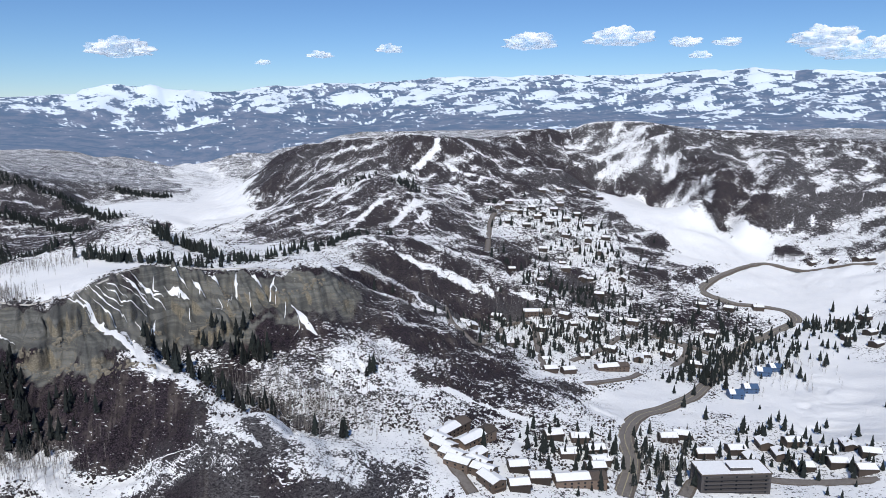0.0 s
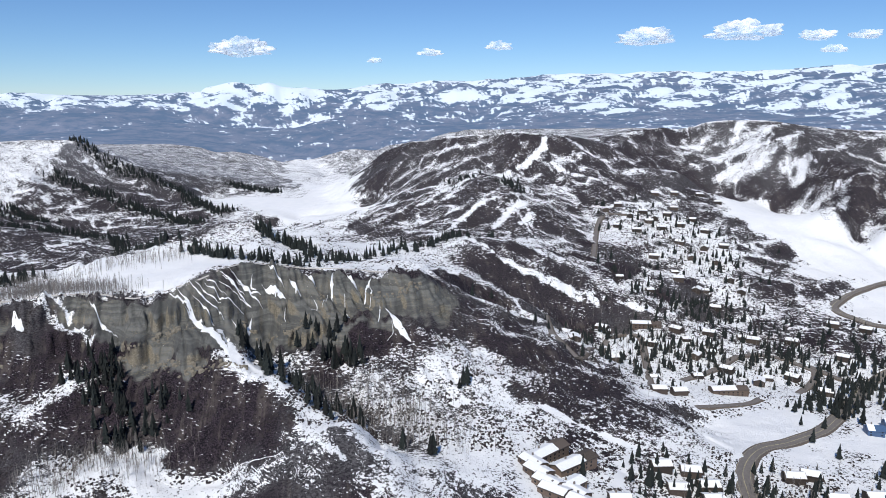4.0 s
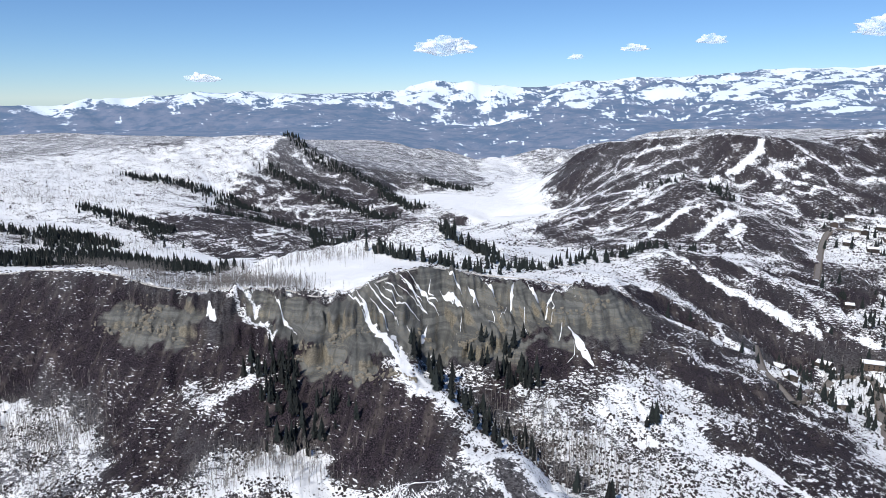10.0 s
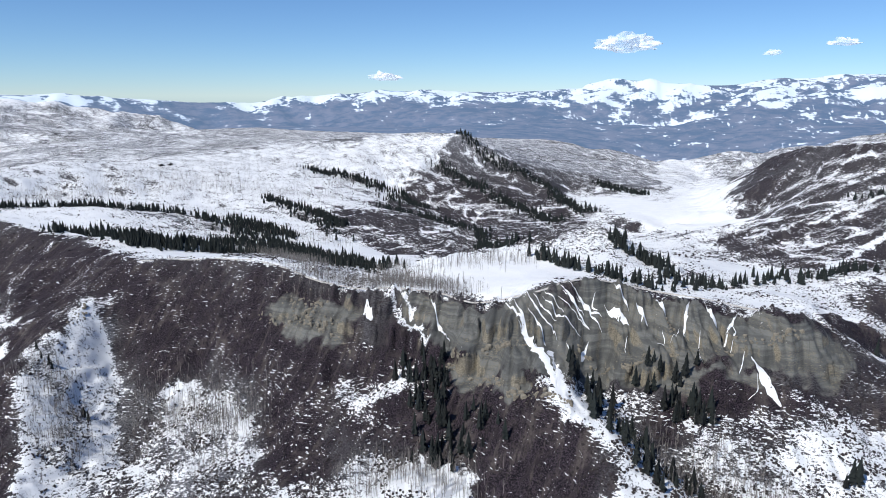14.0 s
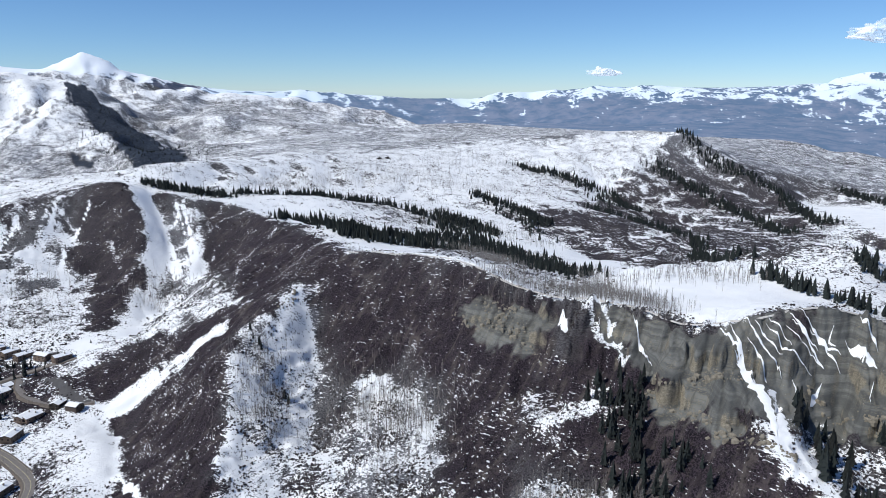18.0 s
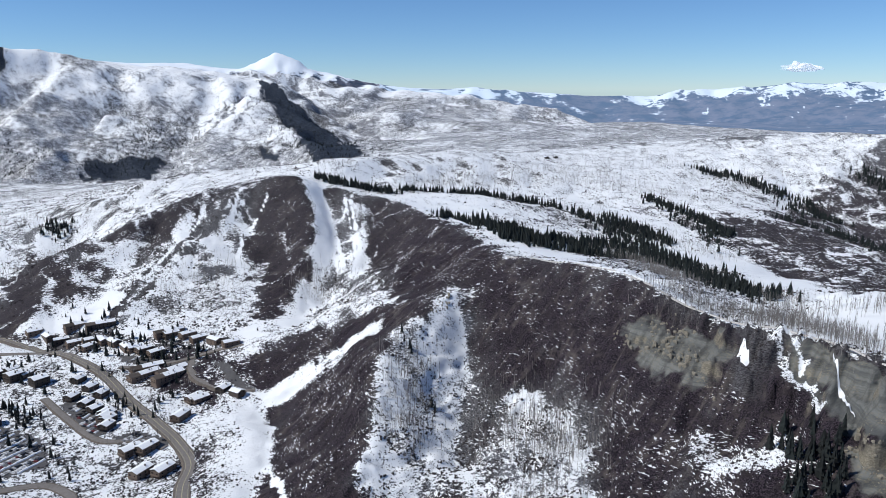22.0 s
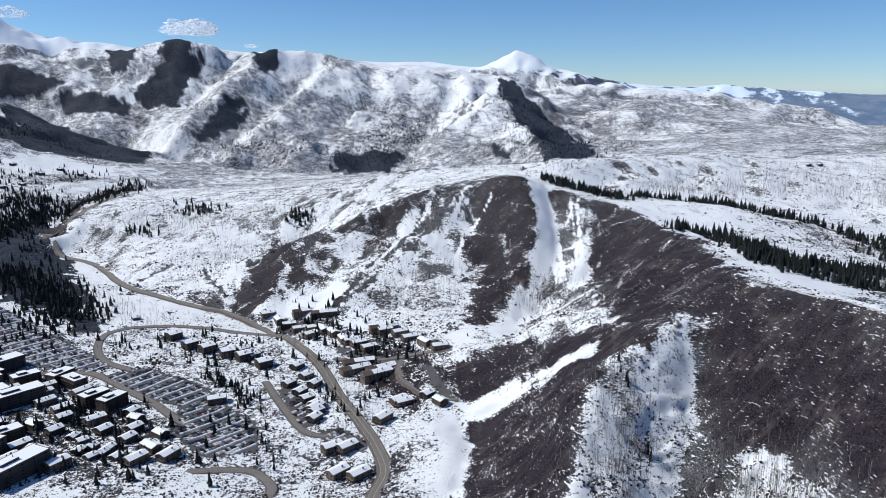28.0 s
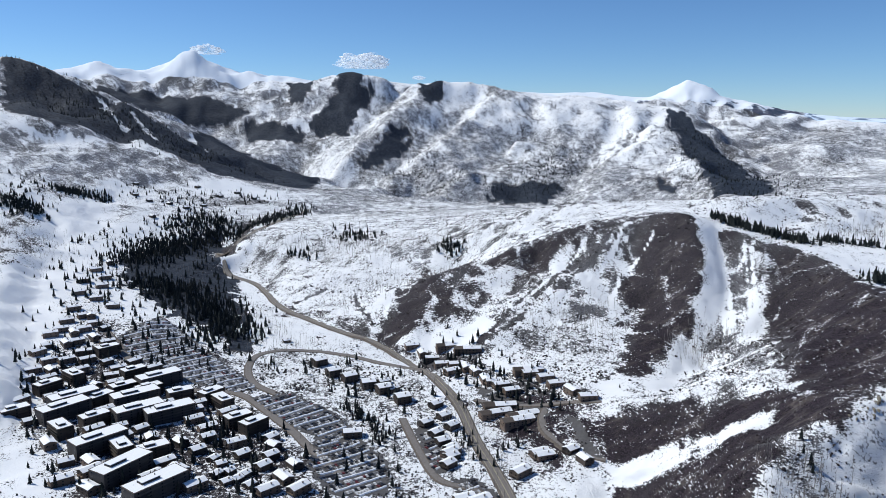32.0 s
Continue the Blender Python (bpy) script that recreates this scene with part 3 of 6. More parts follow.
def drainage(z, cell):
    """Area drained through every cell, by flooding the grid from its edge upwards."""
    nx, ny = z.shape
    w = ny + 2
    flat = np.pad(z, 1, constant_values=1e9).ravel()
    h = flat.tolist()
    seen = bytearray((flat > 1e8).tobytes())
    step = 0.15
    low = float(z.min())
    level = np.clip((flat - low) / step, 0, 1e5).astype(int).tolist()
    buckets = [[] for _ in range(int((z.max() - low) / step) + 2)]
    parent, order = [-1] * len(h), []
    for i in range(1, nx + 1):
        for j in (range(1, ny + 1) if i in (1, nx) else (1, ny)):
            buckets[level[i * w + j]].append(i * w + j)
            seen[i * w + j] = 1
    around = (-1, 1, -w, w, -w - 1, -w + 1, w - 1, w + 1)
    for b, bucket in enumerate(buckets):
        for c in bucket:
            order.append(c)
            for d in around:
                q = c + d
                if not seen[q]:
                    seen[q] = 1
                    parent[q] = c
                    buckets[level[q] if level[q] > b else b].append(q)
    area = [1.0] * len(h)
    for c in reversed(order):
        if parent[c] >= 0:
            area[parent[c]] += area[c]
    return np.array(area).reshape(nx + 2, w)[1:-1, 1:-1] * cell * cell


def carve(field, seed, wave, bumps, depth, flat, full):
    """Gullies and spurs that running water cuts, deeper on steep ground."""
    z, x0, y0, cell = field
    gx, gy = np.meshgrid(x0 + cell * np.arange(z.shape[0]), y0 + cell * np.arange(z.shape[1]), indexing="ij")
    sx, sy = np.gradient(blur(z, 2.0), cell)
    steep = smooth(np.hypot(sx, sy), flat, full)
    z = z + steep * bumps * (0.3 - np.abs(fbm(gx / wave, gy / wave, 4, seed, 0.55)))
    run = np.log10(drainage(z + 0.02 * cell * fbm(gx / (3 * cell), gy / (3 * cell), 2, seed + 5), cell) / (cell * cell))
    small, large = np.clip((run - 0.5) / 1.6, 0, 1), np.clip((run - 1.7) / 1.6, 0, 1)
    cut = 0.35 * blur(small, 0.7) + 0.65 * blur(small, 1.6) + 1.6 * blur(large, 3.0)
    return (blur(z - steep * depth * (cut - 0.35), 0.6), x0, y0, cell), (cut, x0, y0, cell)


def spline(field, x, y):
    """Smooth reading of a grid between its points."""
    z, x0, y0, cell = field
    u, v = np.clip((x - x0) / cell, 1, z.shape[0] - 2.001), np.clip((y - y0) / cell, 1, z.shape[1] - 2.001)
    i, j = u.astype(int), v.astype(int)
    u, v = u - i, v - j

    def weights(t):
        return (1 - t) ** 3 / 6, (3 * t**3 - 6 * t**2 + 4) / 6, (-3 * t**3 + 3 * t**2 + 3 * t + 1) / 6, t**3 / 6

    total = 0.0
    for a, wu in enumerate(weights(u)):
        for b, wv in enumerate(weights(v)):
            total = total + wu * wv * z[i + a - 1, j + b - 1]
    return total


def edge_blend(x, y, limits, width):
    return smooth(np.minimum(np.minimum(x - limits[0], limits[2] - x), np.minimum(y - limits[1], limits[3] - y)), 0, width)


def base_height(x, y):
    x, y = np.asarray(x, float), np.asarray(y, float)
    w = edge_blend(x, y, NEAR_BOX, 60)
    return sample(WIDE, x, y) * (1 - w) + sample(NEAR, x, y) * w


def steepness(x, y, e=12.0):
    gx = (base_height(x + e, y) - base_height(x - e, y)) / (2 * e)
    gy = (base_height(x, y + e) - base_height(x, y - e)) / (2 * e)
    return gx, gy


MID_BOX = (-2300, -1750, 720, 2150)
MID_CELL = 8.0
mid_x, mid_y = np.meshgrid(np.arange(MID_BOX[0], MID_BOX[2], MID_CELL), np.arange(MID_BOX[1], MID_BOX[3], MID_CELL), indexing="ij")
MID, MID_CUT = carve((base_height(mid_x, mid_y), MID_BOX[0], MID_BOX[1], MID_CELL), 71, 150.0, 13.0, 9.0, 0.05, 0.38)
OUTER, OUTER_CUT = carve(WIDE, 11, 380.0, 58.0, 38.0, 0.0, 0.26)


def carved(x, y):
    w = edge_blend(x, y, MID_BOX, 120)
    return spline(OUTER, x, y) * (1 - w) + spline(MID, x, y) * w


def inside(x, y, poly):
    odd = np.zeros(np.shape(x), bool)
    dist = np.full(np.shape(x), 1e9)
    for a, b in zip(poly, np.roll(poly, -1, 0)):
        d = b - a
        t = np.clip(((x - a[0]) * d[0] + (y - a[1]) * d[1]) / (d @ d + 1e-9), 0, 1)
        dist = np.minimum(dist, np.hypot(x - a[0] - t * d[0], y - a[1] - t * d[1]))
        odd ^= ((a[1] > y) != (b[1] > y)) & (x < d[0] * (y - a[1]) / (d[1] + 1e-12) + a[0])
    return np.where(odd, dist, -dist)


FACE = np.array([(-690, 405), (-670, 440), (-560, 500), (-470, 530), (-455, 580), (-436, 625), (-319, 680), (-258, 690), (-240, 665), (-285, 600), (-325, 575), (-335, 545), (-360, 467), (-406, 440), (-475, 440), (-560, 425), (-630, 390)], float)


def shale_face(x, y):
    """Share of the bare shale cliff below the rim."""
    face = np.zeros(np.shape(x))
    k = np.nonzero((x > -720) & (x < -210) & (y > 370) & (y < 720))
    if len(k[0]):
        face[k] = smooth(inside(x[k], y[k], FACE), -8, 14)
    return face


RIB_GAIN = 10.0


def height(x, y):
    """The ground: the relief lines with their gullies, and fine ribs and hummocks."""
    x, y = np.asarray(x, float), np.asarray(y, float)
    z = carved(x, y)
    gx, gy = steepness(x, y)
    s = np.hypot(gx, gy)
    dist = np.hypot(x + 90, y - 95)
    far = smooth(dist, 1400, 3200)
    rough = smooth(s, 0.04, 0.4)
    z = z + rough * (1 - far) * (2.0 * (0.3 - np.abs(fbm(x / 45, y / 45, 3, 3))) + 1.2 * fbm(x / 14, y / 14, 2, 5))
    face = shale_face(x, y)
    along, down = x * 0.72 + y * 0.69, x * 0.69 - y * 0.72
    warp = 0.7 * perlin(x / 50, y / 50, 41)
    flute = np.abs(perlin(along / 17 + warp, down / 150, 43)) + 0.6 * np.abs(perlin(along / 7 + warp, down / 90, 47)) + 0.25 * np.abs(perlin(along / 3.2, down / 40, 49))
    z = z + RIB_GAIN * face * smooth(s, 0.1, 0.34) * (flute - 0.3)
    band = 127 + 9 * perlin(along / 70, down / 200, 53) + 5 * perlin(along / 17, down / 40, 59)
    for level, tall in ((0, 10.0), (18, 5.0), (-15, 6.0)):
        q = (z - band - level) / 5.0
        z = z + face * tall * (np.tanh(3 * q) - np.tanh(0.5 * q)) * smooth(perlin(along / 38, down / 300, 63 + level), -0.25, 0.2)
    dry = smooth(s, 0.13, 0.34) * (1 - smooth(dist, 800, 1200)) * (1 - face)
    across, fall = x * 0.9 + y * 0.43, x * 0.43 - y * 0.9
    z = z + dry * 5.5 * (0.3 - np.abs(fbm(across / 26 + warp, fall / 95, 3, 45)))
    z = z + far * rough * 10 * (0.3 - np.abs(fbm(x / 90, y / 90, 4, 13)))
    return z + (1 - rough) * 0.8 * fbm(x / 40, y / 40, 3, 9)


def at(x, y):
    return float(height(np.array([x]), np.array([y]))[0])


HUB = (-90.0, 95.0)


def smoothed_mesh(name, verts, faces, mat):
    me = bpy.data.meshes.new(name)
    me.vertices.add(len(verts))
    me.vertices.foreach_set("co", np.asarray(verts, np.float32).ravel())
    me.loops.add(faces.size)
    me.loops.foreach_set("vertex_index", faces.ravel().astype(np.int32))
    me.polygons.add(len(faces))
    me.polygons.foreach_set("loop_start", np.arange(0, faces.size, faces.shape[1], dtype=np.int32))
    me.polygons.foreach_set("use_smooth", np.ones(len(faces), bool))
    me.materials.append(mat)
    me.update(calc_edges=True)
    return me


def near_line(x, y, pts):
    """Distance in plan to a polyline."""
    best = np.full(np.shape(x), 1e9)
    p = np.array([q[:2] for q in pts], float)
    for a, b in zip(p[:-1], p[1:]):
        d = b - a
        t = np.clip(((x - a[0]) * d[0] + (y - a[1]) * d[1]) / (d @ d + 1e-9), 0, 1)
        best = np.minimum(best, np.hypot(x - a[0] - t * d[0], y - a[1] - t * d[1]))
    return best


ZONES, STREAKS = [], []


def zone(snow, shale, scrub, *outline):
    """A stretch of ground of one cover, by its outline in plan."""
    ZONES.append((snow, shale, scrub, np.array(outline, float)))


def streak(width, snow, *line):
    """A drift, chute or trodden path that holds snow; a low level darkens a strip of ground instead."""
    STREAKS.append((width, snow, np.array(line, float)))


zone(0.42, 0, 0.2, (-3200, 4900), (-1700, 2300), (-1250, 1750), (-600, 1700), (100, 1900), (900, 1500), (2600, 4300))
zone(0.7, 0, 0.7, (-2900, 1300), (-1950, 600), (-1750, 100), (-2300, 150), (-4500, 500), (-4900, 2600))
zone(0.5, 0, 0.6, (-4900, 2600), (-2900, 1300), (-2300, 1700), (-1700, 2300), (-3200, 4900), (-4900, 4800))
zone(0.5, 0, 1, (-3023, -1757), (-3931, -2093), (-4047, -1253), (-3985, -247), (-2490, 214), (-2621, -133), (-2669, -764), (-2384, -1177))
zone(0.74, 0, 0.9, (-1564, -46), (-2521, 47), (-1721, 393), (-2021, 753), (-1932, 958), (-1828, 1344), (-2486, 2122), (-1577, 1334), (-1533, 1147), (-1714, 1023), (-1570, 714), (-1472, 781), (-1525, 519), (-1406, 251), (-1472, 116))
zone(0.58, 0, 0.9, (-1352, 311), (-1470, 504), (-1291, 605), (-1015, 646), (-721, 589), (-723, 517), (-1083, 572), (-1220, 475))
zone(0.85, 0, 0.2, (-1379, 249), (-1420, 404), (-1357, 474), (-1275, 431), (-1207, 298))
zone(0.4, 0, 0.3, (-1662, 1233), (-1630, 1393), (-1646, 1463), (-1368, 1538), (-1047, 1353), (-1038, 1194), (-1015, 1034), (-1225, 1005), (-1324, 866), (-1462, 873))
zone(0.62, 0, 0.6, (-1674, 985), (-1511, 1133), (-1329, 1129), (-1323, 1004), (-1456, 942))
zone(0.95, 0, 0.3, (-668, 558), (-958, 899), (-574, 662), (-479, 645), (-489, 604), (-471, 521), (-501, 508))
zone(0.62, 0, 0.2, (-576, 683), (-569, 758), (-899, 1244), (-497, 765), (-429, 709), (-464, 645))
zone(0.85, 0, 0.3, (-374, 705), (-380, 788), (-295, 683), (-307, 692), (-336, 676))
zone(1, 0, 0, (-1266, 1508), (-1009, 1391), (-813, 1305), (-667, 1212), (-642, 1253), (-862, 1527), (-1108, 1916), (-1401, 2329), (-1601, 2440), (-1332, 2006), (-1028, 1637), (-874, 1422), (-1018, 1448), (-1274, 1588))
zone(0.36, 0, 0.5, (-260, 1764), (-49, 1907), (132, 1700), (204, 1578), (181, 1549), (74, 1691), (-119, 1732))
zone(0.46, 0, 0.6, (116, 1863), (558, 1751), (430, 1301), (279, 1462), (214, 1552))
zone(0.42, 0, 0.5, (-584, 1528), (-454, 1537), (-432, 1379), (-651, 1266), (-712, 1201), (-723, 1526))
zone(0.38, 0, 0.5, (-360, 1520), (-252, 1541), (-113, 1658), (-207, 1416), (-328, 1437))
zone(0.46, 0, 0.4, (-567, 1143), (-505, 1315), (-378, 1277), (-263, 1073), (-384, 1073), (-424, 962))
zone(0.6, 0, 0.8, (-226, 1326), (-114, 1383), (60, 1179), (15, 1003), (-118, 1131))
zone(0.78, 0, 0.6, (-179, 786), (-100, 906), (16, 864), (148, 923), (127, 815), (-12, 678), (-64, 697))
zone(0.4, 0, 0.4, (-333, 904), (-222, 971), (-101, 982), (16, 940), (-41, 910), (-160, 906), (-269, 855))
zone(0.42, 0, 0.5, (15, 1326), (86, 1379), (130, 1289), (157, 1190), (99, 1108), (33, 1170))
zone(1, 0, 0, (-35, 1625), (75, 1631), (218, 1405), (291, 1319), (403, 1203), (358, 1049), (289, 995), (267, 867), (275, 782), (229, 640), (115, 651), (38, 592), (67, 662), (202, 837), (243, 999), (136, 1073), (185, 1205), (130, 1289), (14, 1467))
zone(1, 0, 0, (-6, 685), (62, 751), (82, 719), (56, 657), (15, 604))
zone(0.34, 0, 0.1, (-197, 605), (-125, 675), (-27, 643), (-59, 558), (-139, 565))
zone(0.3, 0, 0, (-131, 533), (-68, 551), (-68, 486), (-87, 476), (-121, 495))
zone(0.9, 0, 0.2, (-183, 578), (-144, 528), (-121, 495), (-73, 421), (-106, 404), (-132, 470))
zone(0.7, 0, 0.6, (-83, 479), (-4, 592), (14, 463), (-76, 420))
zone(0.7, 0, 0.7, (23, 550), (109, 609), (222, 616), (189, 508), (26, 467))
zone(0.08, 0, 0, (-765, 384), (-701, 412), (-622, 443), (-566, 433), (-520, 377), (-549, 346), (-693, 343))
zone(0.06, 0, 0, (-1326, 216), (-1185, 286), (-972, 340), (-841, 335), (-747, 394), (-668, 422), (-594, 442), (-573, 414), (-644, 382), (-644, 353), (-715, 298), (-761, 276), (-809, 276), (-852, 235), (-1079, 215))
zone(0.05, 0.6, 0, (-670, 387), (-670, 417), (-597, 454), (-566, 432), (-568, 406), (-634, 389))
zone(0.3, 0, 0, (-564, 420), (-471, 446), (-411, 404), (-471, 363), (-523, 385))
zone(0.3, 0.1, 0, (-416, 451), (-337, 460), (-272, 427), (-269, 404), (-348, 393), (-392, 414))
zone(0.06, 1, 0, (-547, 481), (-466, 516), (-452, 562), (-436, 609), (-319, 668), (-292, 672), (-258, 686), (-245, 668), (-285, 603), (-323, 582), (-329, 555), (-390, 532), (-360, 467), (-406, 453), (-475, 451), (-513, 472))
zone(0.08, 0.6, 0, (-312, 591), (-275, 614), (-270, 574), (-306, 563))
zone(0.5, 0, 1, (-683, 338), (-612, 351), (-523, 326), (-490, 295), (-544, 274))
zone(0.68, 0, 1, (-455, 352), (-417, 393), (-380, 402), (-348, 372), (-440, 319))
zone(0.76, 0, 1, (-303, 507), (-269, 536), (-200, 517), (-165, 481), (-152, 476), (-203, 403), (-261, 450))
zone(0.5, 0, 0.6, (-314, 457), (-283, 455), (-217, 401), (-237, 395), (-275, 424))
zone(0.42, 0, 0.1, (-240, 656), (-172, 702), (-95, 665), (-75, 583), (-139, 579), (-192, 597), (-231, 623))
zone(0.22, 0, 0, (-309, 577), (-266, 608), (-231, 623), (-242, 559), (-253, 543))
zone(0.62, 0, 0.7, (-253, 543), (-231, 597), (-174, 559), (-126, 518), (-133, 494), (-152, 476), (-212, 524))
zone(0.72, 0, 0.8, (-811, 271), (-775, 279), (-664, 273), (-522, 245), (-547, 218), (-617, 256), (-735, 269))
zone(0.62, 0, 0.8, (-793, 254), (-735, 269), (-659, 251), (-618, 232), (-563, 196), (-580, 154), (-684, 164), (-719, 185), (-776, 190), (-783, 224))
zone(0.46, 0, 1, (-694, 281), (-687, 323), (-596, 355), (-553, 332), (-482, 290), (-522, 245))
zone(0.14, 0, 0, (-605, 359), (-558, 406), (-515, 388), (-489, 355), (-451, 326), (-477, 296))
zone(0.12, 0, 0, (-827, 105), (-795, 189), (-713, 184), (-684, 164), (-582, 150), (-626, 100), (-722, 94))
zone(0.62, 0, 0.8, (-1314, -223), (-1264, -65), (-1156, 32), (-1061, 31), (-1060, -100), (-1104, -163))
zone(0.6, 0, 1, (-1454, -837), (-1525, -742), (-1624, -454), (-1558, -279), (-1461, -340), (-1401, -453), (-1356, -625), (-1369, -753))
zone(0.72, 0, 0.3, (-1549, -300), (-1609, -125), (-1639, 22), (-1581, 148), (-1517, 45), (-1478, -56), (-1467, -184))
zone(0.17, 0, 0, (-1393, 28), (-1402, 80), (-1249, 110), (-1167, 104), (-1020, 73), (-1061, 31), (-1158, 40), (-1267, 16))
zone(0.5, 0, 0.5, (-1377, 106), (-1328, 198), (-1117, 197), (-1153, 159))
zone(0.85, 0, 0.6, (-1287, 121), (-1153, 159), (-957, 201), (-936, 164), (-953, 100), (-1033, 42), (-1020, 80), (-1133, 114))
zone(0.12, 0, 0, (-1328, 207), (-1171, 294), (-898, 327), (-817, 356), (-792, 308), (-813, 273), (-820, 255), (-950, 224), (-1117, 197))
zone(0.12, 0, 0, (-983, 84), (-930, 164), (-849, 165), (-861, 85), (-898, 68))
zone(0.95, 0, 0.2, (-856, 51), (-853, 165), (-860, 208), (-927, 217), (-826, 186), (-815, 113), (-823, 68))
zone(0.16, 0, 0, (-806, 103), (-800, 181), (-718, 183), (-684, 164), (-634, 157), (-663, 97), (-756, 93))
zone(1, 0, 0, (-1043, -118), (-1064, -62), (-1044, 33), (-965, 66), (-989, 0), (-1017, -88))
zone(1, 0, 0, (-1098, -281), (-1169, -212), (-1138, -165), (-1094, -159), (-1089, -251))
zone(0.97, 0, 0.2, (-1338, -567), (-1401, -453), (-1404, -398), (-1315, -434), (-1279, -500))
zone(1, 0, 0, (-1605, -795), (-1956, -923), (-1850, -579), (-1656, -467), (-1570, -559), (-1515, -723))
zone(0.25, 0, 0, (-1308, -398), (-1338, -315), (-1176, -233), (-1151, -278), (-1195, -344))
zone(0.2, 0, 0, (-1312, -666), (-1273, -539), (-1186, -477), (-1159, -520))
zone(0.3, 0, 0.1, (-1413, -159), (-1446, -72), (-1311, -37), (-1250, -108), (-1175, -142))
zone(0.5, 0, 0.8, (-967, -584), (-1027, -502), (-1004, -214), (-858, -60), (-664, 25), (-609, -268))
zone(0.62, 0, 0.3, (-665, 40), (-757, 26), (-772, 81), (-663, 95))
zone(0, 0, 0, (-3944, -207), (-3563, -134), (-2490, 214), (-2376, 103), (-2984, -26))
zone(0.2, 0, 0.2, (-2966, -774), (-3402, -673), (-3543, -559), (-3230, -504), (-2746, -506), (-2711, -712))
zone(0.3, 0, 0.2, (-2793, -1083), (-3068, -905), (-2709, -778), (-2384, -913))
zone(0.15, 0, 0, (-2897, -1351), (-3319, -1351), (-3001, -1231), (-2808, -1306))
zone(0.2, 0, 0.1, (-4031, -1215), (-4656, -1178), (-3870, -1005), (-3994, -1236))
zone(0.04, 0, 0, (-2150, -2488), (-2200, -2387), (-2301, -2105), (-2567, -1942), (-2266, -1335), (-2101, -1414), (-2115, -1784), (-1822, -1828), (-1804, -2041))
zone(0.6, 0, 0.9, (-1584, -1749), (-1708, -1522), (-1666, -1438), (-1356, -1258), (-1436, -1445), (-1458, -1582))
zone(1, 0, 0, (-1426, -1538), (-1394, -1392), (-1378, -1302), (-1707, -1480), (-1695, -1387), (-1441, -1251), (-1182, -1007), (-983, -823), (-886, -694), (-748, -606), (-694, -545))
zone(0.5, 0, 0.8, (-1301, -1371), (-1336, -1354), (-1276, -1195), (-1091, -984), (-1009, -977))
zone(1, 0, 0, (-682, -531), (-651, -461), (-615, -378), (-603, -356), (-584, -397))
zone(0.4, 0, 0.6, (-1242, -971), (-1649, -1062), (-1117, -571), (-985, -467), (-1060, -634), (-1111, -779))
zone(1, 0, 0, (-1874, -1373), (-2037, -1361), (-2074, -1154), (-1959, -1133), (-1811, -1296))
zone(0.2, 0, 0.1, (-3180, -3049), (-3169, -2653), (-3522, -2494), (-3487, -2100), (-2942, -1886), (-3131, -2335), (-2751, -2424))
zone(0.45, 0, 0.5, (-3541, -2135), (-3960, -1729), (-3653, -1380), (-2789, -1404), (-2928, -1846))
zone(0.4, 0, 0.2, (-1372, 745), (-1428, 955), (-1315, 1168), (-1064, 1182), (-964, 930), (-1090, 790), (-1183, 744))
zone(0.5, 0, 1, (-1454, -837), (-1498, -725), (-1612, -449), (-1534, -271), (-1461, -340), (-1401, -453), (-1356, -625), (-1369, -753))
zone(0.42, 0, 0.4, (-1386, -765), (-1304, -557), (-1311, -410), (-1160, -328), (-1146, -444), (-1214, -588))
zone(0.3, 0, 0.3, (-1253, -165), (-1262, -111), (-1195, -68), (-1107, -81), (-1112, -115))
zone(0.22, 0, 0.1, (-3734, -1700), (-4039, -1545), (-4021, -1438), (-3426, -1370), (-3203, -1376))
zone(0.2, 0, 0.2, (-3784, -2309), (-3894, -2106), (-3897, -1941), (-3704, -1872), (-3428, -1869), (-3331, -1989))
zone(0.1, 0, 0.1, (-4023, -1605), (-4063, -1472), (-3867, -1409), (-3735, -1446))
zone(0.1, 0, 0.1, (-3653, -881), (-3676, -807), (-3452, -727), (-3516, -819))
zone(0.3, 0, 0.2, (-3209, -599), (-3614, -449), (-2842, -376), (-2752, -486))
zone(0.5, 0, 1, (-1153, 549), (-960, 572), (-655, 530), (-612, 485), (-639, 448), (-703, 414), (-774, 389))
zone(0.36, 0, 0.7, (-76, 1890), (129, 1871), (230, 1613), (225, 1540), (75, 1647), (-51, 1697))
zone(0.4, 0, 0.8, (116, 1863), (558, 1751), (449, 1361), (281, 1481), (225, 1552))
zone(0.97, 0, 0.1, (-622, 540), (-652, 629), (-579, 666), (-489, 648), (-492, 607), (-471, 521), (-517, 509))
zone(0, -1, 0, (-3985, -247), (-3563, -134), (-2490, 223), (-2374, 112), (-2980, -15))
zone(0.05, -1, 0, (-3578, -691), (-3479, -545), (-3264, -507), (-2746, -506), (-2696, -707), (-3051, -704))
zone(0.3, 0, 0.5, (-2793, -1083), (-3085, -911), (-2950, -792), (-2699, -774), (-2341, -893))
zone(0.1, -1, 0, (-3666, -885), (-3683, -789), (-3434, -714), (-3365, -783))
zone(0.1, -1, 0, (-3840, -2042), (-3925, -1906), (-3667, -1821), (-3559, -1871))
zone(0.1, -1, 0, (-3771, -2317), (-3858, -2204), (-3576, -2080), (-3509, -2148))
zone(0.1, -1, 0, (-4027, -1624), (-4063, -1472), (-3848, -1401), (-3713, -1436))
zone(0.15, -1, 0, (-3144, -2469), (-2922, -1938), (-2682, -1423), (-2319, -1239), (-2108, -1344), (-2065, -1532))
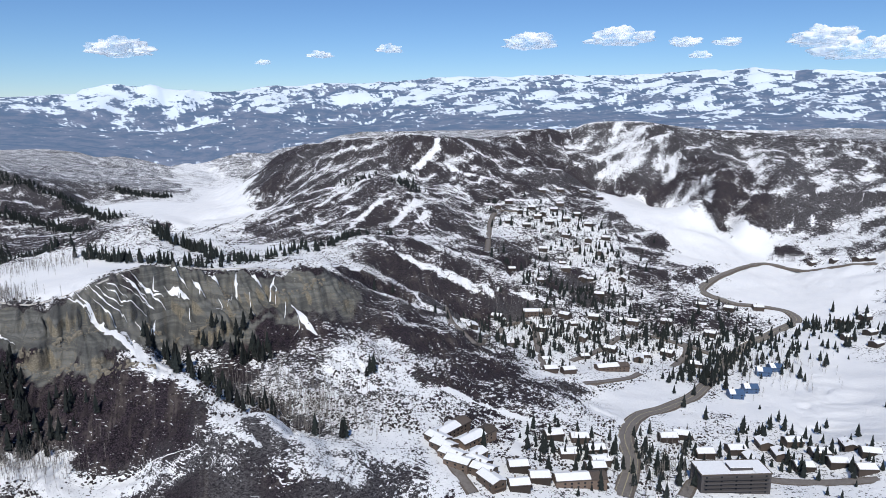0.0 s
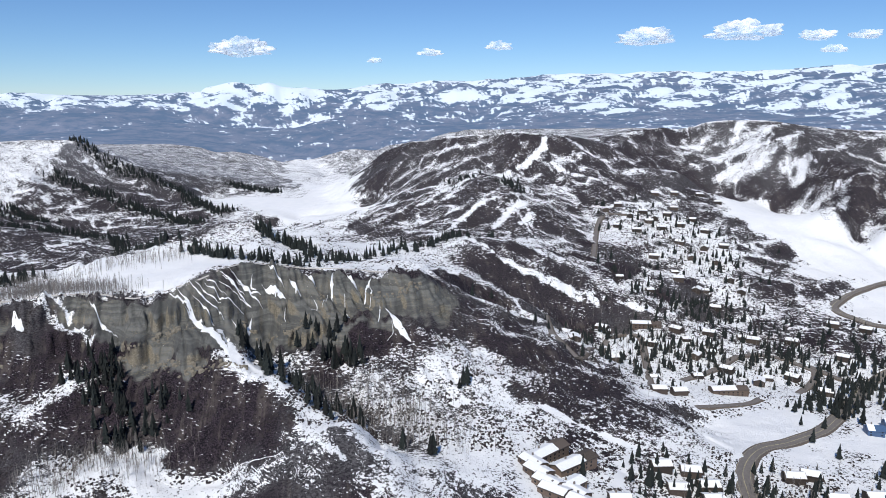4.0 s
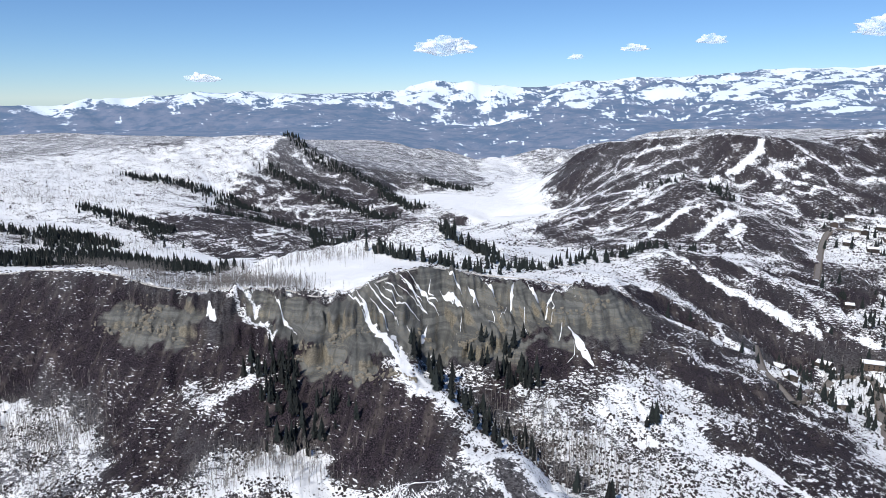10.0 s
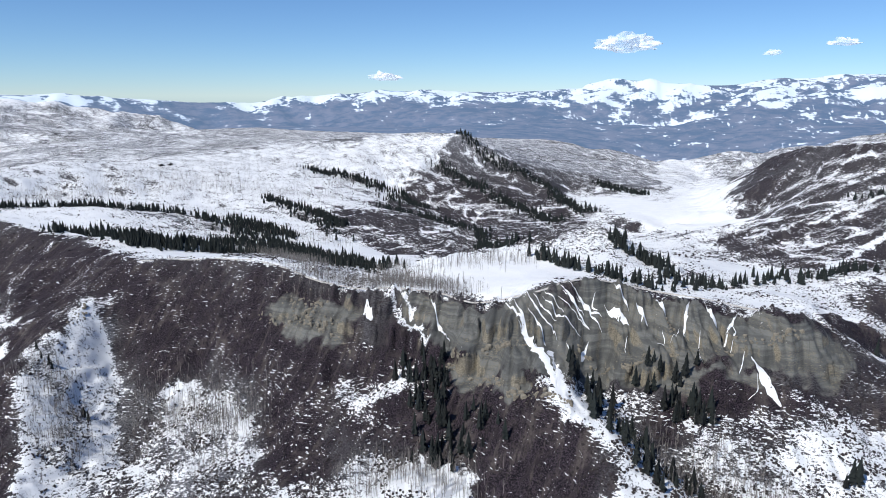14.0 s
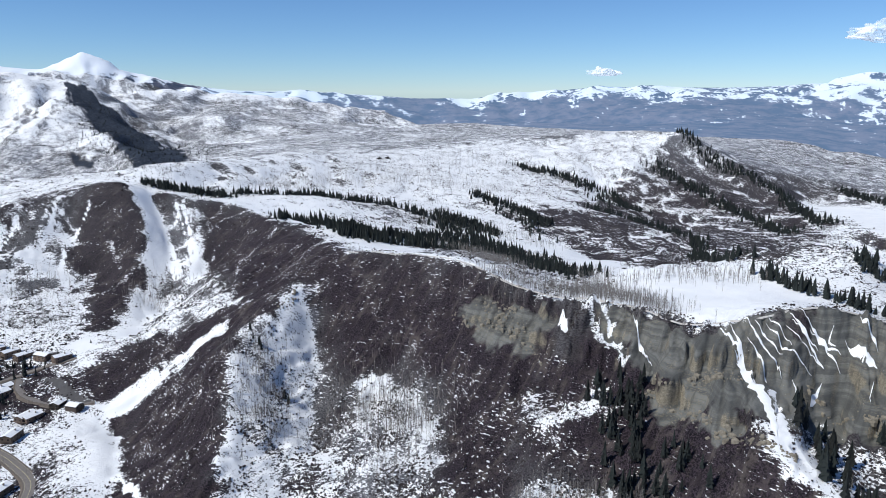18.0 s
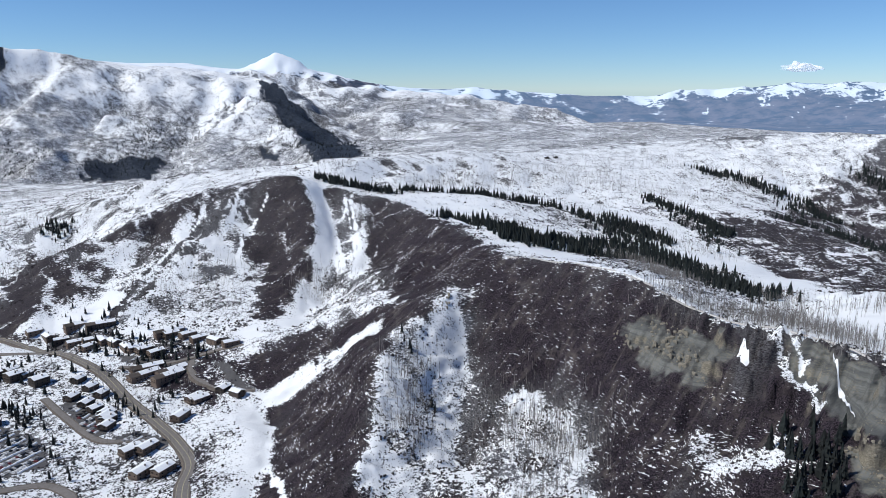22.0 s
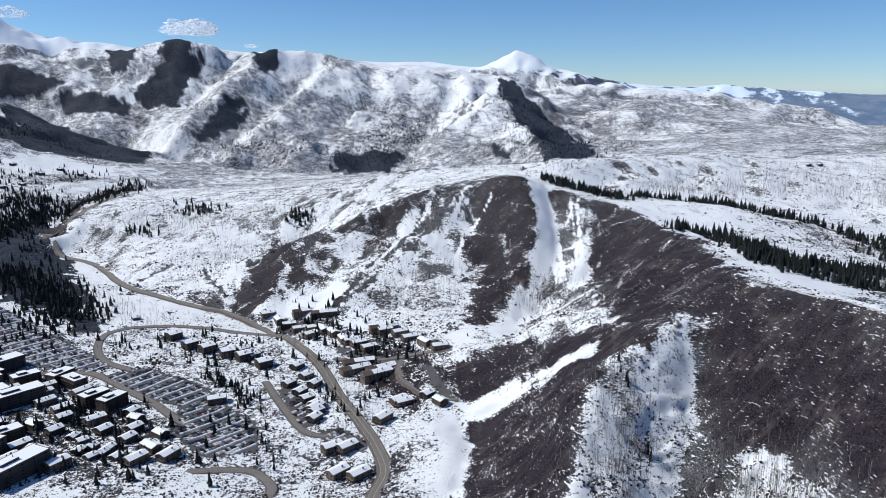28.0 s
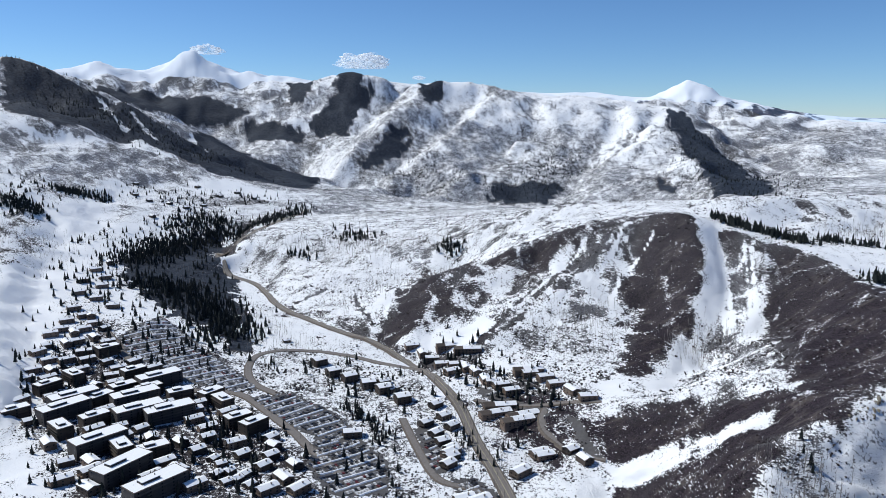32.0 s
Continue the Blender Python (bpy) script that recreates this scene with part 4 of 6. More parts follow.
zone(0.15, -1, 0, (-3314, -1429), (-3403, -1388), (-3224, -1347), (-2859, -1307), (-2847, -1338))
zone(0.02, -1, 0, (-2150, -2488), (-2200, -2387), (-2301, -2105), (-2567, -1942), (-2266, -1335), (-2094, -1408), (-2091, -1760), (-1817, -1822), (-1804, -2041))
zone(0.36, 0, 0.6, (-3180, -3049), (-3169, -2653), (-3522, -2494), (-3487, -2100), (-3027, -1917), (-3131, -2335), (-2751, -2424))
zone(0.3, -1, 0, (-1207, -940), (-1649, -1062), (-1118, -570), (-986, -466), (-1045, -621), (-1111, -779))
zone(0.35, 0, 0.3, (-824, -639), (-962, -682), (-845, -439), (-840, -351), (-765, -205), (-698, -161), (-611, -339))
zone(0.64, 0, 1, (-1394, -809), (-1773, -879), (-2147, -699), (-1596, -182), (-1396, -92), (-1354, -222), (-1395, -369), (-1151, -338), (-1198, -510))
zone(0.6, 0, 1, (-1089, -272), (-1208, -192), (-1337, -117), (-1399, -34), (-1300, 20), (-1191, 45), (-1084, 38), (-980, 1), (-1076, -130))
zone(0.1, 0, 0, (-1397, 59), (-1376, 90), (-1281, 113), (-1216, 106), (-1132, 88), (-1035, 76), (-1037, 38), (-1113, 48), (-1258, 1), (-1324, 25), (-1388, 24))
zone(0.64, 0, 0.9, (-1376, 101), (-1303, 126), (-1222, 127), (-1151, 107), (-1054, 91), (-1021, 61), (-939, 79), (-903, 134), (-910, 208), (-1116, 199), (-1256, 187), (-1342, 177))
zone(0.12, 0, 0.1, (-1258, -366), (-1395, -369), (-1258, -298), (-1196, -296), (-1132, -254), (-1140, -295))
zone(0.95, 0, 0.2, (-1091, -246), (-1173, -180), (-1125, -146), (-1079, -147))
zone(0.14, 0, 0.1, (-936, 85), (-950, 125), (-896, 156), (-861, 147), (-910, 82))
streak(6, 0.12, (-1375, -87), (-1300, -89), (-1242, -111), (-1154, -138), (-1098, -154))
streak(5, 0.12, (-1407, -11), (-1371, -29), (-1347, -48))
zone(0.42, 0, 0.3, (-567, 1095), (-535, 1200), (-488, 1344), (-426, 1387), (-383, 1487), (-328, 1570), (-193, 1689), (-214, 1370), (-248, 1124), (-357, 901))
streak(7, 0.95, (-362, 1248), (-396, 1205), (-418, 1140), (-421, 1022))
streak(7, 0.95, (-343, 1219), (-353, 1164), (-353, 1098))
streak(9, 0.95, (-375, 1515), (-378, 1471), (-399, 1436), (-431, 1368))
streak(4, 0.9, (-484, 1326), (-511, 1267), (-528, 1209))
streak(6, 0.9, (-309, 1167), (-314, 1120))
streak(4, 0.9, (-351, 1451), (-292, 1423), (-252, 1418))
streak(4, 0.9, (-353, 899), (-339, 930), (-282, 897), (-226, 896), (-151, 910))
streak(3, 0.9, (-339, 930), (-310, 1029), (-237, 955), (-179, 976))
zone(0.22, 0, 0.1, (-250, 684), (-208, 728), (-158, 683), (-98, 702), (-60, 638), (-92, 589), (-165, 620), (-215, 637))
zone(0.3, 0, 0.2, (-328, 849), (-317, 913), (-267, 962), (-191, 940), (-96, 942), (-175, 880), (-249, 798))
zone(0.3, 0, 0.2, (-1322, 910), (-1236, 1016), (-1006, 957), (-565, 597), (-892, 763), (-1148, 792))
zone(0.36, 0, 0.2, (-1592, 1333), (-1438, 1356), (-1073, 1228), (-558, 743), (-1131, 1373), (-1448, 1468), (-1643, 1458))
zone(0.2, 0, 0, (-567, 427), (-475, 453), (-416, 409), (-492, 381))
zone(0.2, 0, 0, (-540, 393), (-517, 449), (-430, 405), (-490, 364))
zone(0.5, 0, 1, (-745, 188), (-771, 225), (-851, 276), (-784, 285), (-709, 285), (-651, 260), (-582, 231), (-579, 161), (-674, 177))
zone(0.14, 0, 0, (-839, 135), (-745, 188), (-674, 175), (-594, 158), (-616, 106), (-773, 84))
zone(0.4, 0, 0.6, (-2335, 2134), (-2363, 2740), (-1513, 3000), (-724, 1603), (-1309, 2450), (-1655, 2550), (-1305, 1794), (-1374, 1624), (-1489, 1513))
zone(0.97, 0, 0.1, (-1705, 2545), (-1653, 2666), (-1378, 2343), (-848, 1602), (-886, 1553), (-698, 1358), (-727, 1228), (-937, 1307), (-1307, 1548), (-1196, 1601), (-1028, 1562), (-1101, 1746), (-1400, 2007))
zone(0.3, 0, 0.2, (-1243, 818), (-1270, 914), (-1327, 1137), (-1015, 966), (-961, 867), (-1121, 814))
zone(0.28, 0, 0.2, (-1544, 1333), (-1481, 1419), (-1143, 1364), (-999, 1272), (-1030, 1165), (-1358, 1269))
zone(0.36, 0, 0.3, (-1288, 1042), (-1396, 1228), (-1206, 1239), (-593, 717), (-619, 669), (-1056, 946))
zone(0.3, 0, 0.2, (-1320, 850), (-1481, 1091), (-1324, 1193), (-1193, 1213), (-1040, 1189), (-990, 1036), (-1034, 894), (-1190, 825))
zone(0.34, 0, 0.2, (-1574, 1321), (-1525, 1406), (-1387, 1458), (-1171, 1420), (-1158, 1344), (-1335, 1295))
zone(0.3, 0, 0.2, (-1527, 1414), (-1357, 1443), (-1094, 1337), (-615, 705), (-1035, 1013), (-1076, 982))
zone(0.42, 0, 0.3, (-665, 1193), (-587, 1224), (-431, 1228), (-447, 1102), (-493, 1027), (-576, 1069))
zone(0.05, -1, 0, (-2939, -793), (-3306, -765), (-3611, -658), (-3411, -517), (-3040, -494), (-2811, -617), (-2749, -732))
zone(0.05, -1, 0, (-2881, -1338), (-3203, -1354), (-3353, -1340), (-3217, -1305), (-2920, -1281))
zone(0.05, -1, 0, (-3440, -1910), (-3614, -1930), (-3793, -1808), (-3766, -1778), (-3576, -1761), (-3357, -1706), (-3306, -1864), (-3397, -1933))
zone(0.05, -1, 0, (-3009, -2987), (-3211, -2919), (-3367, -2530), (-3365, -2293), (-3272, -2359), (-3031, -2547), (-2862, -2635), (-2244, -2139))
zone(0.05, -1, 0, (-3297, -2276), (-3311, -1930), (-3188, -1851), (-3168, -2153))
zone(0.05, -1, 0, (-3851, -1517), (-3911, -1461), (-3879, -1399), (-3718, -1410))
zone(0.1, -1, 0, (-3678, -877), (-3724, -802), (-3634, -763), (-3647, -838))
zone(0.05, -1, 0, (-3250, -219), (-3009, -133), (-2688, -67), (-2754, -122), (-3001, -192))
streak(22, 0.1, (-3453, -1090), (-3117, -1121), (-2829, -1120), (-2345, -1033))
streak(18, 0.12, (-3736, -352), (-3415, -453), (-3005, -463))
streak(20, 0.15, (-3970, -778), (-3655, -870), (-3083, -899), (-2746, -962))
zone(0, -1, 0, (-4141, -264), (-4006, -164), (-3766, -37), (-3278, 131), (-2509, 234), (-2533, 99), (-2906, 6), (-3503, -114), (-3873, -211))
zone(0.82, 0, 0.7, (-3759, -502), (-3987, -279), (-3494, -126), (-2873, 7), (-2776, -71), (-2972, -261), (-3347, -459))
zone(0.7, 0, 0.8, (-1567, 100), (-1759, 429), (-1865, 759), (-1667, 955), (-1536, 769), (-1565, 540), (-1541, 302))
zone(0.55, 0, 0.9, (-3506, -1025), (-3838, -783), (-3771, -530), (-3012, -443), (-2863, -820))
zone(0.76, 0, 0.6, (-1853, 1049), (-1805, 1354), (-1664, 1453), (-1601, 1319), (-1518, 1146), (-1714, 1038))
zone(0.74, 0, 0.7, (-1748, 460), (-1802, 838), (-1620, 938), (-1257, 961), (-1410, 786), (-1565, 563), (-1641, 434))
zone(0.6, 0, 0.6, (-3434, 1395), (-4141, 1930), (-3413, 1746), (-2087, 1011))
zone(0.96, 0, 0.2, (-662, 548), (-661, 619), (-572, 676), (-490, 622), (-499, 524), (-554, 490))
zone(0.72, 0, 0.3, (-573, 695), (-957, 1257), (-815, 1163), (-450, 717), (-490, 665))
zone(0.42, 0, 0.8, (-338, 513), (-291, 504), (-234, 480), (-129, 433), (-108, 412), (-332, 371), (-360, 372), (-332, 400), (-272, 398))
zone(0.3, 0, 0.2, (63, 1666), (120, 1679), (215, 1623), (304, 1574), (299, 1462), (237, 1436), (147, 1430))
zone(1, 0, 0, (-26, 1512), (63, 1648), (137, 1424), (281, 1409), (290, 1351), (174, 1220), (86, 1182), (100, 1281), (45, 1324), (-17, 1408))
zone(0.3, 0, 0.2, (30, 1292), (64, 1336), (91, 1297), (80, 1244), (43, 1214))
zone(0.34, 0, 0.2, (-1, 1127), (60, 1205), (136, 1178), (140, 1138), (57, 1076))
zone(0.55, 0, 0.8, (-348, 3267), (85, 3308), (74, 1817), (120, 1690), (50, 1684), (-78, 1761))
zone(0.36, 0, 0.7, (-2241, -1078), (-2921, -1242), (-2998, -1069), (-3204, -996), (-3037, -832), (-2720, -767), (-2242, -896))
zone(0.34, 0, 0.6, (-2838, -404), (-3114, -394), (-3185, -267), (-2684, -95), (-1638, -75))
streak(26, 0.05, (-3644, -984), (-3256, -1016), (-2968, -1032), (-2754, -1061))
streak(22, 0.05, (-3853, -1275), (-3427, -1315), (-2995, -1279), (-2779, -1324))
streak(18, 0.05, (-3823, -310), (-3398, -375), (-2995, -404))
streak(14, 0.1, (-3814, -1484), (-3466, -1511), (-3159, -1473))
streak(4, 0.72, (-367, 1496), (-397, 1426), (-398, 1272), (-416, 1133), (-424, 962))
streak(3, 0.72, (-483, 1320), (-542, 1234), (-596, 1156))
streak(3, 0.72, (-361, 1220), (-284, 1084))
streak(3.5, 0.72, (-308, 1511), (-328, 1437), (-254, 1419))
streak(3.5, 0.72, (-369, 912), (-336, 912), (-266, 894), (-170, 916), (-59, 946), (51, 924))
streak(3, 0.72, (-301, 815), (-262, 830), (-203, 774), (-179, 786))
streak(2.4, 1, (-465, 515), (-408, 496), (-362, 467))
streak(2, 1, (-420, 589), (-394, 590))
streak(1.8, 1, (-299, 613), (-262, 589))
streak(3.5, 1, (-403, 504), (-358, 469))
streak(1.2, 1, (-400, 606), (-381, 597))
streak(1, 1, (-411, 559), (-399, 536))
streak(4, 0.75, (-572, 479), (-496, 456))
streak(6, 0.6, (-583, 471), (-517, 456))
streak(2, 1, (-582, 450), (-562, 443))
streak(0.35, 1, (-362, 380), (-336, 381), (-330, 396), (-276, 402), (-267, 397))
streak(3, 0.72, (-59, 553), (-32, 575), (-21, 634), (-33, 660))
streak(4, 1, (-197, 528), (-172, 542), (-129, 569), (-59, 553), (-65, 486))
streak(3, 0.72, (-256, 414), (-212, 397), (-176, 386), (-146, 388))
streak(3, 1, (-836, 52), (-771, 82), (-707, 81), (-608, 107))
streak(6, 0.9, (-2731, -448), (-1568, -258), (-1470, -320), (-1430, -374))
streak(4, 1, (-1341, 122), (-1256, 148), (-1153, 159))
streak(3, 1, (-1339, 172), (-1190, 182))
streak(12, 1, (-2266, -2124), (-2103, -1835))
streak(20, 1, (-1738, -1951), (-1730, -1811), (-1842, -1735), (-2055, -1605))
streak(10, 1, (-2649, -2042), (-2385, -1739))
streak(0.8, 0.8, (-447, 563), (-416, 566))
streak(0.8, 0.8, (-448, 573), (-410, 575))
streak(0.8, 0.8, (-425, 608), (-403, 601))
streak(0.8, 0.8, (-397, 629), (-369, 608))
streak(0.8, 0.8, (-373, 643), (-352, 604))
streak(0.8, 0.8, (-364, 650), (-327, 617))
streak(0.8, 0.8, (-332, 648), (-323, 615))
streak(0.8, 0.8, (-460, 520), (-402, 493))
streak(0.8, 0.8, (-528, 485), (-476, 464))
streak(7, 0.12, (-1393, 28), (-1334, -70), (-1248, -107), (-1140, -123), (-1093, -151))
streak(7, 0.2, (-1436, -112), (-1356, -195), (-1326, -269), (-1283, -334))
streak(6, 0.2, (-1388, -41), (-1319, -67), (-1235, -77))
streak(20, 0.3, (-3977, -820), (-3607, -897), (-3030, -892), (-2587, -881))
streak(20, 0.28, (-3982, -1103), (-3403, -1106), (-2958, -1133), (-2577, -1137))
streak(18, 0.3, (-3946, -228), (-3314, -271), (-2863, -315), (-2705, -379))
streak(16, 0.28, (-4023, -1505), (-3479, -1480), (-2884, -1416))
streak(8, 0.15, (-690, 1584), (-812, 1590), (-961, 1687))
streak(7, 0.2, (-453, 1534), (-490, 1410), (-554, 1382), (-660, 1389))
streak(6, 0.2, (-308, 1511), (-218, 1485), (-138, 1652))
streak(12, 0.15, (117, 1879), (162, 1630), (215, 1571), (272, 1494))
streak(10, 0.2, (380, 1770), (370, 1555), (365, 1425))
streak(0.6, 1, (-443, 520), (-432, 519), (-413, 510))
streak(0.75, 1, (-461, 533), (-436, 528), (-413, 523))
streak(0.5, 1, (-454, 537), (-439, 535), (-425, 535))
streak(0.6, 1, (-449, 543), (-427, 542), (-413, 551))
streak(0.35, 1, (-452, 548), (-441, 548), (-431, 550))
streak(0.5, 1, (-442, 555), (-429, 560), (-417, 566))
streak(0.3, 1, (-444, 561), (-434, 564), (-425, 569))
streak(0.45, 1, (-435, 570), (-425, 575), (-416, 581))
streak(0.3, 1, (-429, 587), (-425, 579), (-420, 580))
streak(0.5, 1, (-392, 603), (-388, 599), (-385, 594))
streak(0.3, 1, (-367, 597), (-360, 591), (-360, 581))
streak(0.25, 1, (-360, 610), (-355, 600), (-354, 590))
streak(0.35, 1, (-341, 610), (-333, 597), (-324, 588))
streak(0.3, 1, (-327, 633), (-319, 624), (-315, 611))
streak(0.4, 1, (-306, 615), (-300, 602), (-297, 593))
streak(0.3, 1, (-287, 601), (-281, 591), (-282, 581))
streak(0.4, 1, (-411, 531), (-401, 524), (-390, 511))
streak(0.3, 1, (-388, 580), (-383, 571), (-377, 564))
# next seven: snow thinned along spruce belts, painting tree shade and litter
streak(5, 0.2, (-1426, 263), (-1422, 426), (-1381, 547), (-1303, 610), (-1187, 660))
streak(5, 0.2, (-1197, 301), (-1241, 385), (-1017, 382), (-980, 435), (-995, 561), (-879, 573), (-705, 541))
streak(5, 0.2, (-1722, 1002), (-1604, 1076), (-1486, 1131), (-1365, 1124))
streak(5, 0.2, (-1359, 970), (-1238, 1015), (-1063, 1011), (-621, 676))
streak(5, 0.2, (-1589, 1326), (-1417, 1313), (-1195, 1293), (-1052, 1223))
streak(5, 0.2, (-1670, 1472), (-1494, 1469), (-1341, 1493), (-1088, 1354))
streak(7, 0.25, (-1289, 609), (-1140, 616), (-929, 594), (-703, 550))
streak(6, 0.12, (-1274, -519), (-1226, -543), (-1159, -520))
streak(7, 0.12, (-1308, -398), (-1211, -322), (-1151, -278))
streak(5, 0.12, (-1403, -341), (-1283, -334), (-1237, -354))
streak(6, 0.12, (-1429, -110), (-1316, -134), (-1240, -161))
streak(5, 0.12, (-1388, -41), (-1319, -57), (-1236, -86))
streak(4, 0.12, (-1260, -120), (-1175, -142), (-1108, -147))
streak(4, 0.12, (-1402, -188), (-1338, -231), (-1337, -294))
streak(4, 0.12, (-1285, -461), (-1208, -410), (-1144, -348))
streak(7, 0.12, (-1535, -657), (-1572, -626), (-1523, -555))
streak(3, 0.95, (-1404, -398), (-1273, -381), (-1161, -338))
streak(3, 0.95, (-1438, -309), (-1396, -361), (-1347, -395))
streak(3.2, 0.95, (-1363, -76), (-1262, -111), (-1177, -134))
streak(3.2, 0.95, (-1419, -21), (-1323, -30), (-1248, -52))
streak(3, 0.95, (-1378, 29), (-1284, -4), (-1209, -10))
streak(4, 0.95, (-1354, 116), (-1255, 135), (-1155, 152))
streak(4, 0.95, (-1352, 162), (-1226, 174), (-1101, 182))
streak(14, 1, (-2266, -2124), (-2103, -1835))
streak(9, 1, (-2649, -2042), (-2385, -1739))
streak(14, 1, (-2302, -2023), (-2180, -1784))


def cover_at(x, y, gx, gy):
    """Share of snow, bare shale and grey scrub on the ground, and of aspen tone, which also paints far haze."""
    s = np.hypot(gx, gy)
    face = -(gx * 0.5 - gy * 0.86)          # slope towards the sun
    far = np.hypot(x + 90, y - 95)
    cx, cy = steepness(x, y, 45.0)
    dip = -0.65 * (face + (cx * 0.5 - cy * 0.86))       # hollows and shaded sides keep snow
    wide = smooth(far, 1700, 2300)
    snow = 0.64 - 1.4 * face * (1 - 1.25 * wide) - 0.35 * smooth(s, 0.25, 0.6) + 0.22 * fbm(x / 130, y / 130, 4, 21)
    snow = np.maximum(snow, 0.24 * smooth(far, 800, 1200))
    shale = smooth(s, 0.35, 0.55) * 0.3
    scrub = smooth(fbm(x / 160, y / 160, 3, 31), -0.1, 0.3) * 0.7
    wob, fine = fbm(x / 45, y / 45, 3, 51), fbm(x / 11, y / 11, 2, 57)
    for zs, zh, zc, poly in ZONES:
        lo, hi = poly.min(0) - 40, poly.max(0) + 40
        k = np.nonzero((x > lo[0]) & (x < hi[0]) & (y > lo[1]) & (y < hi[1]))
        if not len(k[0]):
            continue
        size = float(np.sqrt((hi - lo).prod()))
        soft = min(max(size * 0.06, 7), 24)
        w = smooth(inside(x[k], y[k], poly) + (wob[k] + 0.5 * fine[k]) * soft, -soft, soft)
        snow[k] = snow[k] * (1 - w) + w * (zs + (np.clip(1.7 * dip[k] * (1 - wide[k]) + 0.35 * face[k] * wide[k], -0.3 + 0.1 * wide[k], 0.34 - 0.2 * wide[k]) + 0.1 * fine[k]) * (0.15 < zs < 0.9))
        shale[k] = shale[k] * (1 - w) + w * zh
        scrub[k] = scrub[k] * (1 - w) + w * zc
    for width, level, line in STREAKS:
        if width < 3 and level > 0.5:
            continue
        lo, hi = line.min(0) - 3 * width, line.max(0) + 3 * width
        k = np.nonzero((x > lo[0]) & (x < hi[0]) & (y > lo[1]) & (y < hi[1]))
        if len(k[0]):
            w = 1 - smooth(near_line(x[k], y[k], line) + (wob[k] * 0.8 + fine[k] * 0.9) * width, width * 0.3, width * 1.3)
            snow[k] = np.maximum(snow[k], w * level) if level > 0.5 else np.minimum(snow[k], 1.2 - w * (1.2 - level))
    vein = 1 - smooth(np.abs(fbm(x / 120, y / 120, 3, 77)), 0.02, 0.11)
    snow = snow + vein * smooth(far, 750, 1100) * (snow < 0.62) * (shale > -0.5) * 0.34 - 0.08 * smooth(far, 750, 1100) * (1 - wide) * (snow < 0.6)
    ridge = fbm(x / 300, y / 210, 4, 83)
    snow = snow + wide * (snow > 0.2) * (snow < 0.98) * (0.2 * ridge + 0.42 * (0.45 - np.clip(spline(OUTER_CUT, x, y), 0, 1.2)))
    mid = smooth(far, 800, 1200) * (1 - wide)
    snow = snow + mid * (snow > 0.2) * (snow < 0.8) * 0.2 * (np.clip(spline(MID_CUT, x, y), 0, 1) - 0.45)
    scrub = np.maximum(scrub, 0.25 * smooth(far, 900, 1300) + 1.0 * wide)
    snow = np.where(shale > -0.5, np.maximum(snow, 0.34 * wide + 0.04 * (shale < 0.3)), snow)
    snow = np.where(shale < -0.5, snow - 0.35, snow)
    snow = np.where(shale > -0.5, 0.5 + (snow - 0.5) * (1.3 + 0.15 * smooth(far, 700, 1100)), snow)
    # aspen tone in thick scrub, raised with distance to imitate blue haze
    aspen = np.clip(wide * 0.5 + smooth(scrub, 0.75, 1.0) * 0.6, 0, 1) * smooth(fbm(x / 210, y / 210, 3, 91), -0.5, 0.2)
    return snow, shale, scrub, aspen


def land_mesh(name, x, y, z, cover, mat, pick):
    """The quads of the ring grid that pick chooses."""
    nr, na = x.shape
    i = (np.arange(nr - 1)[:, None] * na + np.arange(na)[None])
    j = (np.arange(nr - 1)[:, None] * na + (np.arange(na) + 1)[None] % na)
    faces = np.stack([i, i + na, j + na, j], -1)[pick].reshape(-1, 4)
    used, faces = np.unique(faces, return_inverse=True)
    me = smoothed_mesh(name, np.stack([x, y, z], -1).reshape(-1, 3)[used], faces.reshape(-1, 4), mat)
    for key, v in zip(("snow", "shale", "scrub", "aspen"), cover):
        at_ = me.attributes.new(key, "FLOAT", "POINT")
        at_.data.foreach_set("value", v.astype(np.float32).ravel()[used])
    return me


def build_ground():
    az = np.concatenate([np.arange(-26, 152, 0.15), np.arange(152, 334, 1.0)])
    steps = ((335, 400, 0.007), (400, 760, 0.0036), (760, 1700, 0.0062), (1700, 4930, 0.0072))
    r = np.concatenate([np.linspace(0.2, 330, 24)] + [lo * np.exp(np.arange(0, math.log(hi / lo), step)) for lo, hi, step in steps])
    r = r[r < 4930]
    a = np.radians(az)
    x = HUB[0] - r[:, None] * np.sin(a)[None]
    y = HUB[1] + r[:, None] * np.cos(a)[None]
    z = height(x, y)
    e = 6.0
    smooth_z = carved(x, y)
    gx, gy = (carved(x + e, y) - smooth_z) / e, (carved(x, y + e) - smooth_z) / e
    cover = cover_at(x, y, gx, gy)
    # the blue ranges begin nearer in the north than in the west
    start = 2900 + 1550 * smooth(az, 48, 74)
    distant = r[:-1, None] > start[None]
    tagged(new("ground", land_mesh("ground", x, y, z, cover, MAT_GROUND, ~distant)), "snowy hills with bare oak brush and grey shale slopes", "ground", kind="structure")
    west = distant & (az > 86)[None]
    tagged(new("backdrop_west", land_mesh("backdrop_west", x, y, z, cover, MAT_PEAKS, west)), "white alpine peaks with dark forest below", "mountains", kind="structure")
    tagged(new("backdrop", land_mesh("backdrop", x, y, z, cover, MAT_DISTANCE, distant & ~west)), "distant mountain ranges with snowfields and dark forest, tinted blue for haze", "mountains", kind="structure")


build_ground()


# ---- builders ----
rng = np.random.default_rng(7)
HOME = {}


